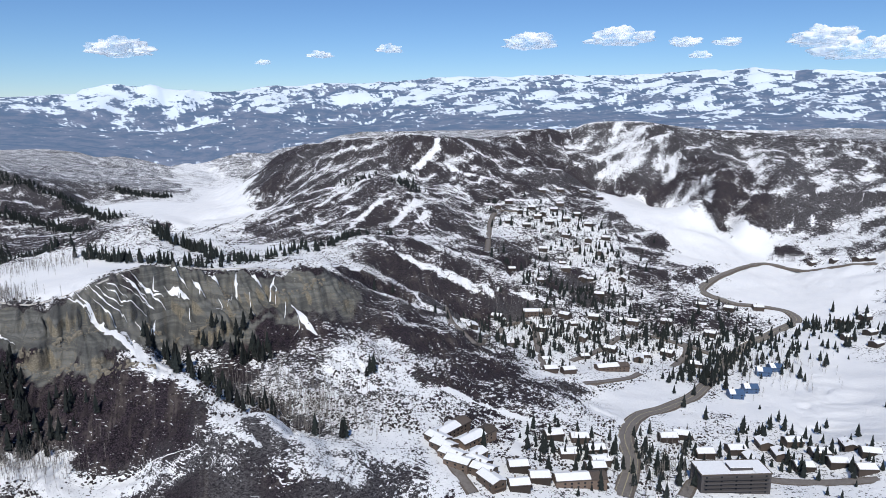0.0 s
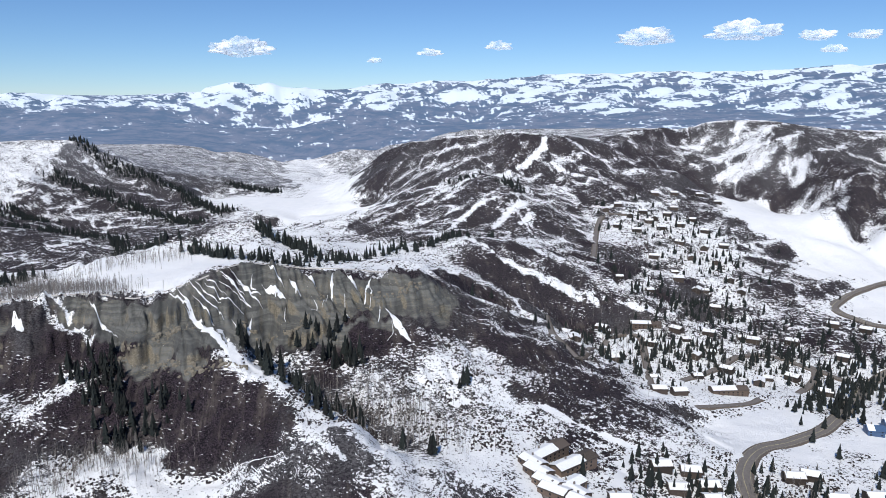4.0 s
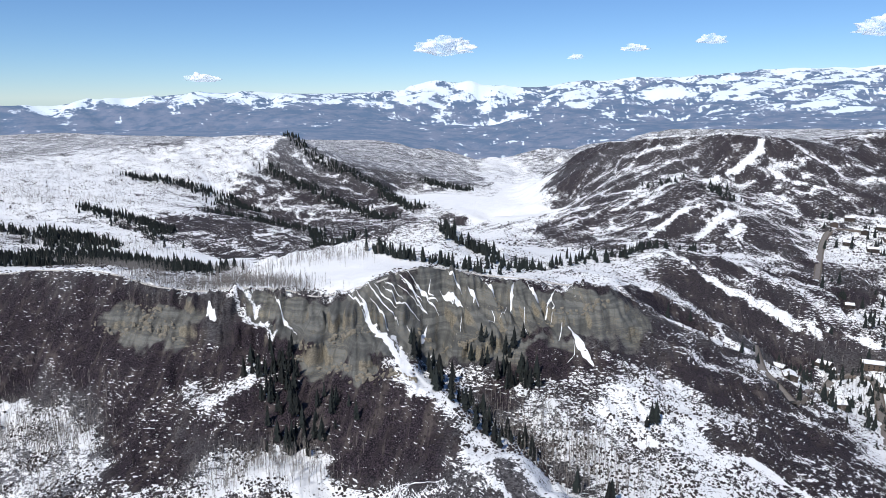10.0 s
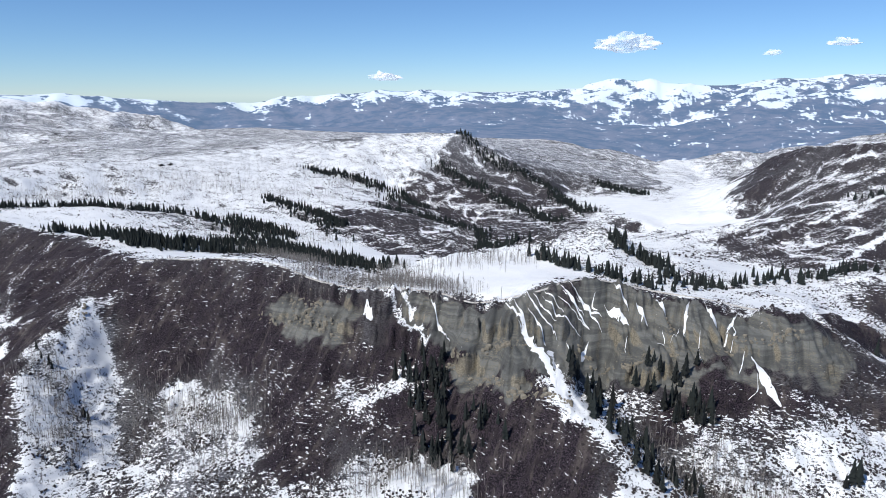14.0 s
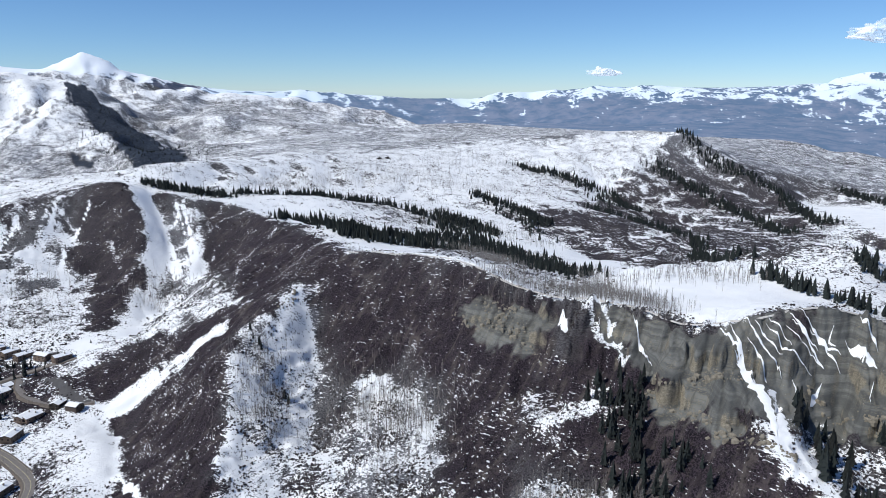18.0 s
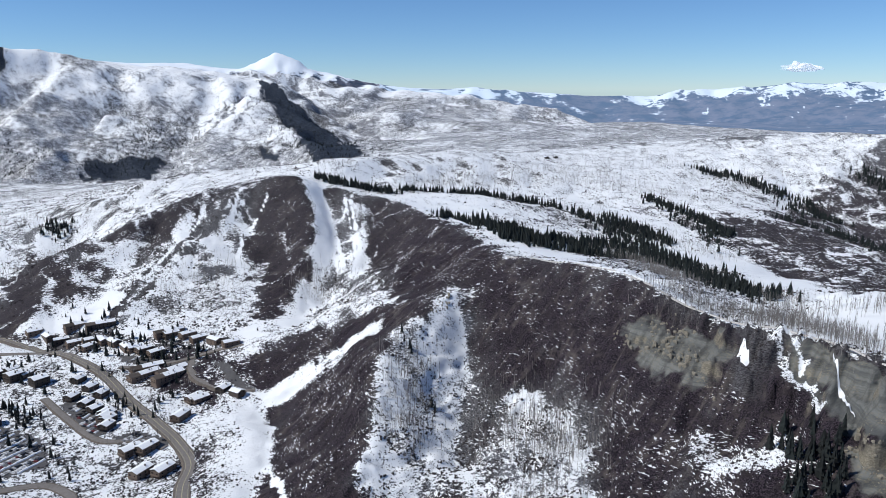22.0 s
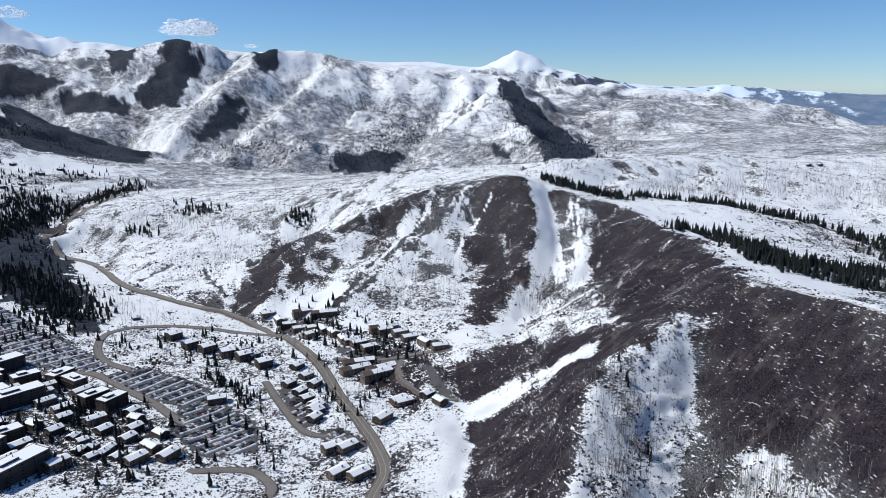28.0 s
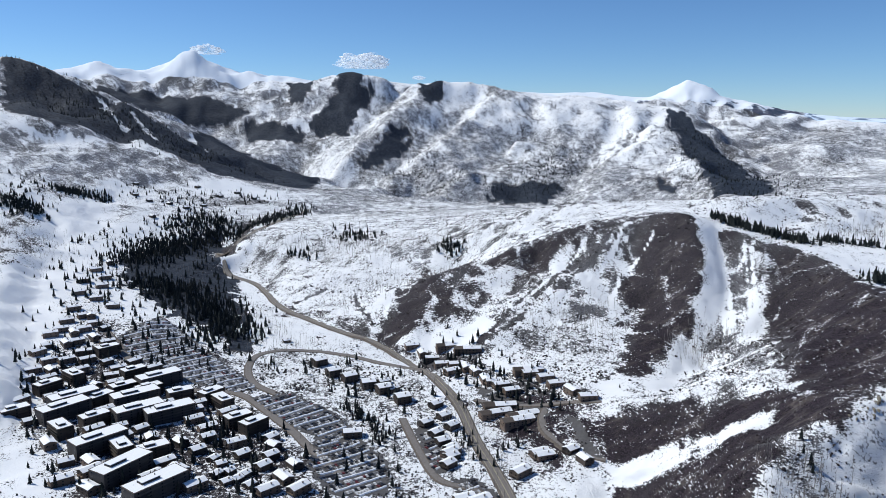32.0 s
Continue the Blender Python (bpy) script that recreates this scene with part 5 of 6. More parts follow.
def mesh_of(name, verts, faces, mat, smooth_shade=False):
    me = bpy.data.meshes.new(name)
    me.from_pydata([tuple(v) for v in verts], [], [tuple(f) for f in faces])
    me.materials.append(mat)
    if smooth_shade:
        me.polygons.foreach_set("use_smooth", np.ones(len(me.polygons), bool))
    me.update()
    return me


def part(name, me, parent, label="", at_=(0, 0, 0)):
    ob = new(name, me)
    ob.parent = parent
    ob.location = at_
    if label:
        ob["label"] = label
    return ob


def box(x0, y0, z0, x1, y1, z1):
    v = [(x, y, z) for x in (x0, x1) for y in (y0, y1) for z in (z0, z1)]
    return v, [(0, 1, 3, 2), (4, 6, 7, 5), (0, 4, 5, 1), (2, 3, 7, 6), (0, 2, 6, 4), (1, 5, 7, 3)]


def joined(*pieces):
    verts, faces = [], []
    for v, f in pieces:
        n = len(verts)
        verts += list(v)
        faces += [tuple(i + n for i in q) for q in f]
    return verts, faces


def prism(profile, y0, y1):
    """An outline in x, z drawn out along y."""
    n = len(profile)
    v = [(x, y0, z) for x, z in profile] + [(x, y1, z) for x, z in profile]
    f = [tuple(range(n))[::-1], tuple(range(n, 2 * n))]
    f += [(i, (i + 1) % n, n + (i + 1) % n, n + i) for i in range(n)]
    return v, f


def tile(verts, faces, places):
    """Many copies of one small form in one mesh: places as rows of x, y, z, scale, stretch, turn."""
    v, f = np.asarray(verts, float), np.asarray(faces, int)
    p = np.asarray(places, float)
    c, s = np.cos(p[:, 5])[:, None], np.sin(p[:, 5])[:, None]
    x = (v[:, 0] * c - v[:, 1] * s) * p[:, 3:4] + p[:, 0:1]
    y = (v[:, 0] * s + v[:, 1] * c) * p[:, 3:4] + p[:, 1:2]
    z = v[:, 2] * (p[:, 3] * p[:, 4])[:, None] + p[:, 2:3]
    allv = np.stack([x, y, z], -1).reshape(-1, 3)
    allf = (f[None] + (np.arange(len(p)) * len(v))[:, None, None]).reshape(-1, f.shape[1])
    return allv, allf


def stuff(name, mat, sets, label, category):
    """One object of many small pieces; sets: (verts, faces, places)."""
    vs, fs, n = [], [], 0
    for verts, faces, places in sets:
        if len(places):
            v, f = tile(verts, faces, places)
            vs.append(v)
            fs.append(f + n)
            n += len(v)
    me = smoothed_mesh(name, np.concatenate(vs), np.concatenate(fs), mat)
    me.polygons.foreach_set("use_smooth", np.zeros(len(me.polygons), bool))
    return tagged(new(name, me), label, category, kind="stuff")


# spruce: ragged drooping tiers over a trunk, one metre high, scaled to size
def spruce_crown(seed):
    r = np.random.default_rng(seed)
    verts, faces = [], []
    tiers, n = 7, 8
    for k in range(tiers):
        base = 0.1 + 0.8 * k / tiers
        rad = 0.19 * (1 - (k / tiers) ** 1.15) + 0.02
        top = len(verts)
        lean = r.normal(0, 0.012, 2)
        verts.append((lean[0], lean[1], min(1.0, base + 0.3)))
        for i in range(n):
            a = 2 * math.pi * (i + 0.5 * (k % 2)) / n + r.uniform(-0.2, 0.2)
            q = rad * (r.uniform(0.75, 1.2) if i % 2 else r.uniform(0.4, 0.7))
            verts.append((q * math.cos(a), q * math.sin(a), base + r.uniform(-0.035, 0.03)))
        faces += [(top, top + 1 + i, top + 1 + (i + 1) % n) for i in range(n)]
    return verts, faces


def stem(r0, r1, h, n=5):
    v = [(r0 * math.cos(2 * math.pi * i / n), r0 * math.sin(2 * math.pi * i / n), 0.0) for i in range(n)]
    v += [(r1 * math.cos(2 * math.pi * i / n), r1 * math.sin(2 * math.pi * i / n), h) for i in range(n)]
    return v, [(i, (i + 1) % n, n + (i + 1) % n, n + i) for i in range(n)]


SPRUCE = [spruce_crown(s) for s in range(5)]
SPRUCE_MESH = [mesh_of("crown", *c, MAT_NEEDLE) for c in SPRUCE]
TRUNK_MESH = mesh_of("trunk", *stem(0.022, 0.008, 0.6), MAT_BARK)


def bare_tree(seed):
    """An aspen without leaves: a thin stem and steep forks."""
    r = np.random.default_rng(seed)
    verts, faces = [], []

    def rod(a, b, w):
        a, b = np.array(a), np.array(b)
        n = len(verts)
        for k in range(3):
            g = 2 * math.pi * k / 3
            o = np.array([w * math.cos(g), w * math.sin(g), 0])
            verts.extend([tuple(a + o), tuple(b + o * 0.3)])
        faces.extend([(n + 2 * k, n + 2 * ((k + 1) % 3), n + 2 * ((k + 1) % 3) + 1, n + 2 * k + 1) for k in range(3)])

    rod((0, 0, 0), (0, 0, 1), 0.014)
    for k in range(9):
        h, a = r.uniform(0.3, 0.85), r.uniform(0, 6.28)
        q = r.uniform(0.06, 0.13) * (1.2 - h)
        rod((0, 0, h), (q * 1.6 * math.cos(a), q * 1.6 * math.sin(a), min(1.0, h + r.uniform(0.12, 0.3))), 0.007)
    return verts, faces


ASPEN = [bare_tree(s) for s in range(4)]
CLUMP = []
for k in range(4):
    r_ = np.random.default_rng(90 + k)
    ring = [(math.cos(a) * r_.uniform(0.7, 1.2), math.sin(a) * r_.uniform(0.7, 1.2), r_.uniform(0.1, 0.5)) for a in np.arange(5) * 1.2566]
    low = [(x * 0.7, y * 0.7, -0.5) for x, y, _ in ring]
    top = [(r_.normal(0, 0.2), r_.normal(0, 0.2), r_.uniform(0.8, 1.2))]
    CLUMP.append((ring + low + top, [(i, (i + 1) % 5, 10) for i in range(5)] + [(5 + i, 5 + (i + 1) % 5, (i + 1) % 5) for i in range(5)] + [(5 + i, (i + 1) % 5, i) for i in range(5)]))


def along(count, width, line):
    """Places scattered along a line in plan."""
    p = np.array(line, float)
    seg = np.hypot(*np.diff(p, axis=0).T)
    d = rng.uniform(0, seg.sum(), count)
    i = np.clip(np.searchsorted(np.cumsum(seg), d), 0, len(seg) - 1)
    t = (d - np.concatenate([[0], np.cumsum(seg)])[i]) / np.maximum(seg[i], 1e-6)
    q = p[i] + (p[i + 1] - p[i]) * t[:, None] + rng.normal(0, width * 0.85, (count, 2))
    return q, height(q[:, 0], q[:, 1])


FOREST = [[] for _ in SPRUCE]
GROVE = [[] for _ in ASPEN]


def forest(count, width, *line):
    q, z = along(count, width, line)
    far = np.hypot(q[:, 0] + 90, q[:, 1] - 95)
    size = rng.uniform(6, 17, count) * np.where(far > 2400, 0.75, 1.0)
    for k in range(count):
        FOREST[k % len(SPRUCE)].append((q[k, 0], q[k, 1], z[k] - 0.5, size[k], rng.uniform(0.85, 1.15), rng.uniform(0, 6.28)))


def aspens(count, width, *line):
    q, z = along(count, width, line)
    for k in range(count):
        GROVE[k % len(ASPEN)].append((q[k, 0], q[k, 1], z[k] - 0.3, rng.uniform(6, 13), 1.0, rng.uniform(0, 6.28)))


def conifers(count, width, *line):
    q, z = along(count, width, line)
    for k in range(count):
        i = int(rng.integers(len(SPRUCE)))
        h = float(rng.uniform(10, 21)) * (0.6 if q[k, 0] < -660 else 1.0)
        tree = tagged(new("spruce_tree"), "dark green spruce tree standing on snowy slope", "tree", "spruce trees")
        tree.location, tree.scale = (q[k, 0], q[k, 1], z[k] - 0.4), (h * 0.9, h * 0.9, h)
        tree.rotation_euler = (0, 0, float(rng.uniform(0, 6.28)))
        part("trunk", TRUNK_MESH, tree, "brown bark trunk")
        part("crown", SPRUCE_MESH[i], tree)


def curve_through(pts, step):
    """A smooth line through plan points, at even steps."""
    p = np.array(pts, float)
    p = np.vstack([2 * p[0] - p[1], p, 2 * p[-1] - p[-2]])
    out = []
    for a, b, c, d in zip(p[:-3], p[1:-2], p[2:-1], p[3:]):
        n = max(2, int(np.hypot(*(c - b)) / step))
        for t in np.linspace(0, 1, n, endpoint=False):
            out.append(0.5 * (2 * b + (c - a) * t + (2 * a - 5 * b + 4 * c - d) * t * t + (3 * b - a - 3 * c + d) * t**3))
    out.append(p[-2])
    return np.array(out)


def ribbon(q, z, side, offsets):
    """Quads along a line: offsets as (sideways, up) from the middle."""
    rows = [np.column_stack([q + side * o, z + u]) for o, u in offsets]
    n, m = len(q), len(offsets)
    v = np.stack(rows, 1).reshape(-1, 3)
    f = [(i * m + k, i * m + k + 1, (i + 1) * m + k + 1, (i + 1) * m + k) for i in range(n - 1) for k in range(m - 1)]
    return v, f


ROADS = []


def road(name, width, *line):
    q = curve_through(line, 6.0)
    d = np.gradient(q, axis=0)
    side = np.column_stack([d[:, 1], -d[:, 0]]) / np.hypot(d[:, 0], d[:, 1])[:, None]
    z = np.mean([height(*(q + side * o).T) for o in (-width / 2, 0, width / 2)], axis=0)
    z = np.convolve(np.pad(z, 2, mode="edge"), np.ones(5) / 5, "valid") + 0.7
    ROADS.append((q, width))
    h = width / 2
    lane = name != "rim_trail"
    ob = new(name, mesh_of(name, *ribbon(q, z, side, [(-h, -0.05), (-h * 0.5, 0.03), (0, 0.08), (h * 0.5, 0.03), (h, -0.05)]), MAT_ASPHALT if lane else MAT_TRAIL))
    tagged(ob, "grey wet asphalt road winding through snow" if lane else "narrow trodden path along the rim", "road" if lane else "path", kind="structure")
    for sgn in (-1, 1):
        part("verge", mesh_of("verge", *ribbon(q, z, side, [(sgn * h, -0.06), (sgn * (h + (1.2 if lane else 0.15)), -0.1), (sgn * (h + (3.0 if lane else 0.4)), -2.6 if lane else -0.9)][:: sgn]), MAT_VERGE if lane else MAT_TRAIL), ob)
    if width > 9:
        for o in (-0.2, 0.2, h - 0.8, 0.8 - h):
            part("lane_marking", mesh_of("lane_marking", *ribbon(q, z, side, [(o - 0.1, 0.1), (o + 0.1, 0.1)]), MAT_LINE), ob)


# ---- houses ----
WINDOW = mesh_of("window", *joined(box(-0.7, -0.06, 0, 0.7, 0.06, 1.3)), MAT_GLASS)
DOOR = mesh_of("door", *box(-0.5, -0.06, 0, 0.5, 0.06, 2.1), MAT_DOOR)
CHIMNEY = mesh_of("chimney", *joined(box(-0.5, -0.5, 0, 0.5, 0.5, 2.4), box(-0.6, -0.6, 2.4, 0.6, 0.6, 2.6)), MAT_STONE)


def gable(w, ridge, eave, over, thick):
    h = w / 2 + over
    drop = (ridge - eave) / (w / 2) * over
    return [(-h, eave - drop), (0, ridge), (h, eave - drop), (h, eave - drop + thick), (0, ridge + thick), (-h, eave - drop + thick)]


def windows_on(ob, xs, y, zs, wide=False):
    for z in zs:
        for x in xs:
            part("window", WINDOW, ob, at_=(x, y, z))


def gabled_house(name, length, width, eave, ridge, wall, roof, label, category, snow_share=1.0):
    """A house with a pitched roof; its ridge runs along y."""
    ob = tagged(new(name), label, category, "houses")
    w, l = width / 2, length / 2
    body = [(-w, -4), (w, -4), (w, eave), (0, ridge - 0.05), (-w, eave)]
    part("wall", mesh_of("wall", *prism(body, -l, l), wall), ob)
    part("roof", mesh_of("roof", *prism(gable(width, ridge, eave, 0.7, 0.25), -l - 0.6, l + 0.6), roof), ob)
    cap = gable(width - 0.5, ridge, eave + 0.02, 0.5, 0.3)
    part("roof_snow", mesh_of("roof_snow", *prism([(x, z + 0.26) for x, z in cap], -l * snow_share - 0.3, l - 0.1), MAT_SNOW), ob, "thick white snow on the roof")
    part("chimney", CHIMNEY, ob, at_=(w * 0.4, l * 0.3, ridge - 1.2))
    part("door", DOOR, ob, at_=(0.8, -l - 0.03, 0))
    floors = [0.9] if eave < 4 else [0.9, 3.6] if eave < 7 else [0.9, 3.6, 6.3]
    windows_on(ob, [-w * 0.55, w * 0.5], -l - 0.03, floors[1:] or floors)
    for z in floors:
        for y in np.linspace(-l * 0.65, l * 0.65, 2 if length < 16 else 3 if length < 30 else 6):
            for sgn in (-1, 1) if name != "chalet" else (1,):
                o = part("window", WINDOW, ob, at_=(sgn * (w + 0.03), y, z))
                o.rotation_euler = (0, 0, math.pi / 2)
    part("balcony", mesh_of("balcony", *joined(box(-w * 0.8, -l - 1.6, floors[-1] - 1.0, w * 0.8, -l, floors[-1] - 0.8), box(-w * 0.8, -l - 1.65, floors[-1] - 0.8, w * 0.8, -l - 1.55, floors[-1] + 0.15)), wall), ob)
    return ob


def flat_block(name, length, width, storeys, wall, label, category):
    """A flat-roofed building with a parapet, balcony bands and a snowy top."""
    ob = tagged(new(name), label, category, "houses")
    w, l, h = width / 2, length / 2, storeys * 3.0
    part("wall", mesh_of("wall", *joined(box(-w, -l, -5, w, l, h), box(-w * 0.5, -l * 0.55, h, w * 0.35, l * 0.1, h + 2.6)), wall), ob)
    rim = [box(-w - 0.5, -l - 0.5, h, w + 0.5, -l + 0.2, h + 0.7), box(-w - 0.5, l - 0.2, h, w + 0.5, l + 0.5, h + 0.7), box(-w - 0.5, -l + 0.2, h, -w + 0.2, l - 0.2, h + 0.7), box(w - 0.2, -l + 0.2, h, w + 0.5, l - 0.2, h + 0.7)]
    part("roof", mesh_of("roof", *joined(*rim), MAT_ROOF), ob)
    part("roof_snow", mesh_of("roof_snow", *joined(box(-w + 0.22, -l + 0.22, h + 0.02, w - 0.22, -l * 0.56, h + 0.62), box(-w + 0.22, l * 0.11, h + 0.02, w - 0.22, l - 0.22, h + 0.6), box(-w + 0.22, -l * 0.55, h + 0.02, -w * 0.52, l * 0.1, h + 0.55), box(w * 0.36, -l * 0.55, h + 0.02, w - 0.22, l * 0.1, h + 0.58), box(-w * 0.5 - 0.2, -l * 0.55 - 0.2, h + 2.62, w * 0.35 + 0.2, l * 0.1 + 0.2, h + 3.0)), MAT_SNOW), ob, "white snow on a flat roof")
    for k in range(storeys):
        for sgn in (-1, 1):
            for y in np.linspace(-l * 0.85, l * 0.85, max(3, int(length / 9))):
                o = part("window", WINDOW, ob, at_=(sgn * (w + 0.03), y, 0.8 + 3 * k))
                o.rotation_euler = (0, 0, math.pi / 2)
            if k:
                x0, x1 = (w, w + 1.4) if sgn > 0 else (-w - 1.4, -w)
                part("balcony", mesh_of("balcony", *joined(box(x0, -l * 0.92, 3 * k - 0.2, x1, l * 0.92, 3 * k), box(x1 - 0.1 if sgn > 0 else x0, -l * 0.92, 3 * k, x1 if sgn > 0 else x0 + 0.1, l * 0.92, 3 * k + 0.9)), wall), ob)
        windows_on(ob, np.linspace(-w * 0.6, w * 0.6, 2), -l - 0.03, [0.8 + 3 * k])
    part("door", DOOR, ob, at_=(0, -l - 0.03, 0))
    return ob


PROTOTYPES = {
    "chalet": lambda: gabled_house("chalet", 14, 11, 5.4, 7.4, MAT_WALL, MAT_ROOF, "brown timber house with a snow-covered pitched roof", "house"),
    "cabin": lambda: gabled_house("cabin", 10, 9, 3.6, 5.2, MAT_WALL, MAT_ROOF, "small dark timber cabin under a snowy roof", "house"),
    "townhouse": lambda: gabled_house("townhouse", 19, 11, 6.4, 8.2, MAT_WALL_TAN, MAT_ROOF, "tan townhouse with balconies and a snowy roof", "townhouse"),
    "block": lambda: gabled_house("apartment_block", 17, 15, 8.6, 10.6, MAT_WALL, MAT_ROOF, "dark three-storey apartment block with a snowy roof", "apartments"),
    "row_condo": lambda: gabled_house("row_condo", 36, 12, 6.6, 8.8, MAT_WALL_TAN, MAT_ROOF, "long brown row of condominiums with partly snowy roof", "apartments", 0.35),
    "blue_house": lambda: gabled_house("blue_house", 14, 10, 5.4, 8.6, MAT_BLUE, MAT_BLUE, "house with a bright blue roof and walls", "house", -0.2),
    "condo": lambda: flat_block("condo", 28, 15, 4, MAT_WALL, "dark flat-roofed condominium with snow on top", "apartments"),
    "lodge": lambda: flat_block("lodge", 50, 20, 5, MAT_STUCCO, "long grey hotel lodge with a flat snowy roof", "hotel"),
}


def settle(kind, turn, *places):
    """Houses of one kind on the ground at plan places."""
    for x, y in places:
        a = radians(turn + 90 + float(rng.normal(0, 7)) + (90 if rng.uniform() < 0.22 and kind in ("chalet", "townhouse", "condo") else 0))
        z = min(at(x + dx, y + dy) for dx in (-4, 4) for dy in (-4, 4)) + 0.4
        m = Matrix.LocRotScale((x, y, z), Euler((0, 0, a)), None)
        if kind not in HOME:
            HOME[kind] = PROTOTYPES[kind]()
            HOME[kind].matrix_basis = m
        else:
            copy_thing(HOME[kind], m)


# ---- cars ----
def car(paint):
    ob = tagged(new("car"), "parked car with dark windows on the snowy lot", "car", "parked cars")
    side = [(-2.2, 0.35), (2.2, 0.35), (2.25, 0.75), (1.9, 0.95), (1.1, 1.0), (-1.9, 1.02), (-2.25, 0.9)]
    part("body", mesh_of("body", *prism(side, -0.9, 0.9), paint), ob)
    part("cabin", mesh_of("cabin", *prism([(1.1, 1.0), (0.45, 1.5), (-1.4, 1.52), (-1.9, 1.02)], -0.8, 0.8), MAT_GLASS), ob)
    part("roof", mesh_of("roof", *box(-1.35, -0.75, 1.52, 0.4, 0.75, 1.6), paint), ob)
    ring = [(0.33 * math.cos(a), 0.33 * math.sin(a) + 0.33) for a in np.arange(10) * 0.6283]
    wheel = mesh_of("wheel", *prism(ring, -0.11, 0.11), MAT_TYRE)
    for x in (-1.35, 1.4):
        for y in (-0.82, 0.82):
            part("wheel", wheel, ob, at_=(x, y, 0))
    return ob


CARS, FLEET = [], []
CAR_SHAPE = prism([(-2.2, 0.2), (2.2, 0.2), (2.25, 0.75), (1.1, 1.0), (0.45, 1.55), (-1.5, 1.55), (-2.2, 0.95)], -0.88, 0.88)


def parking(turn, near, *outline):
    poly = np.array(outline, float)
    lo, hi = poly.min(0), poly.max(0)
    gx, gy = np.meshgrid(np.arange(lo[0], hi[0], 4.0), np.arange(lo[1], hi[1], 4.0), indexing="ij")
    ok = inside(gx + 2, gy + 2, poly) > 0
    index, verts, faces = {}, [], []
    for i, j in zip(*np.nonzero(ok)):
        q = []
        for a, b in ((i, j), (i + 1, j), (i + 1, j + 1), (i, j + 1)):
            if (a, b) not in index:
                index[a, b] = len(verts)
                verts.append((lo[0] + 4.0 * a, lo[1] + 4.0 * b, 0.0))
            q.append(index[a, b])
        faces.append(q)
    flat = np.array(verts)
    flat[:, 2] = height(flat[:, 0], flat[:, 1]) + 0.35
    verts, parked = flat, 0
    lot = tagged(new("parking_lot", mesh_of("parking_lot", verts, faces, MAT_LOT, True)), "wet asphalt car park with banks of ploughed snow", "car park", kind="structure")
    c, s = math.cos(radians(turn)), math.sin(radians(turn))
    mid = poly.mean(0)
    span = float(np.hypot(*(hi - lo)))
    for row, v in enumerate(np.concatenate([[p, p + 5.4] for p in np.arange(-span, span, 17.5)])):
        u = np.arange(-span, span, 2.9)
        x, y = mid[0] + u * c - v * s, mid[1] + u * s + v * c
        ok = inside(x, y, poly) > 3.0
        x, y = x[ok], y[ok]
        if len(x) < 4:
            continue
        z = height(x, y) + 0.36
        for k in range(len(x)):
            if rng.uniform() < 0.14:
                continue
            turned = radians(turn + 90 + rng.normal(0, 2) + 180 * (rng.uniform() < 0.5))
            if len(CARS) < 190 and rng.uniform() < near:
                key = ("car", int(rng.integers(len(CAR_PAINT))))
                m = Matrix.LocRotScale((x[k], y[k], z[k]), Euler((0, 0, turned)), None)
                if key not in HOME:
                    HOME[key] = car(CAR_PAINT[key[1]])
                    HOME[key].matrix_basis = m
                    CARS.append(HOME[key])
                else:
                    CARS.append(copy_thing(HOME[key], m))
            else:
                FLEET.append((x[k], y[k], z[k], 1.0, 1.0, turned))
        if row % 2:
            q = np.column_stack([x, y]) + np.array([-s, c]) * 3.9
            side = np.tile([-s, c], (len(q), 1))
            zb = height(q[:, 0], q[:, 1]) + rng.uniform(-0.1, 0.35, len(q))
            part("snow_bank", mesh_of("snow_bank", *ribbon(q, zb, side, [(-1.5, 0.3), (-0.6, 1.3), (0.5, 1.2), (1.4, 0.3)]), MAT_SNOW), lot, "ploughed snow bank")


def cloud(x, y, z, width):
    r = np.random.default_rng(abs(int(x * 7 + y)))
    bm = bmesh.new()
    bmesh.ops.create_icosphere(bm, subdivisions=5, radius=1.0)
    across = Vector((-y, x, 0)).normalized()
    shift = Vector((r.uniform(0, 50), r.uniform(0, 50), r.uniform(0, 50)))
    for v in bm.verts:
        d = v.co.copy()
        puff = 0.75 + 0.5 * noise.fractal(d * 1.6 + shift, 0.9, 2.0, 5)
        side = d.dot(across)
        v.co = Vector((d.x, d.y, 0)) * (width * 0.3 * puff) + across * (side * width * 0.2 * puff) + Vector((0, 0, width * (0.22 if d.z > 0 else 0.08) * d.z * puff))
    me = bpy.data.meshes.new("cloud")
    bm.to_mesh(me)
    bm.free()
    me.materials.append(MAT_CLOUD)
    me.polygons.foreach_set("use_smooth", np.ones(len(me.polygons), bool))
    ob = tagged(new("cloud", me), "small white fair-weather cloud above the ranges", "cloud", "clouds")
    ob.location = (x, y, z)


LEDGES = [[] for _ in range(3)]
BLOCK = []
for k in range(3):
    r_ = np.random.default_rng(70 + k)
    rim = [(1.7 * math.cos(a) * r_.uniform(0.7, 1.2), 1.0 * math.sin(a) * r_.uniform(0.7, 1.2)) for a in np.arange(7) * 0.8976]
    v_ = [(x, y, -1.4) for x, y in rim] + [(x * 0.92, y * 0.92, r_.uniform(0.35, 1.0)) for x, y in rim] + [(r_.normal(0, 0.3), r_.normal(0, 0.2), 1.15)]
    f_ = [(i, (i + 1) % 7, 7 + (i + 1) % 7) for i in range(7)] + [(i, 7 + (i + 1) % 7, 7 + i) for i in range(7)] + [(7 + i, 7 + (i + 1) % 7, 14) for i in range(7)]
    BLOCK.append((v_, f_))


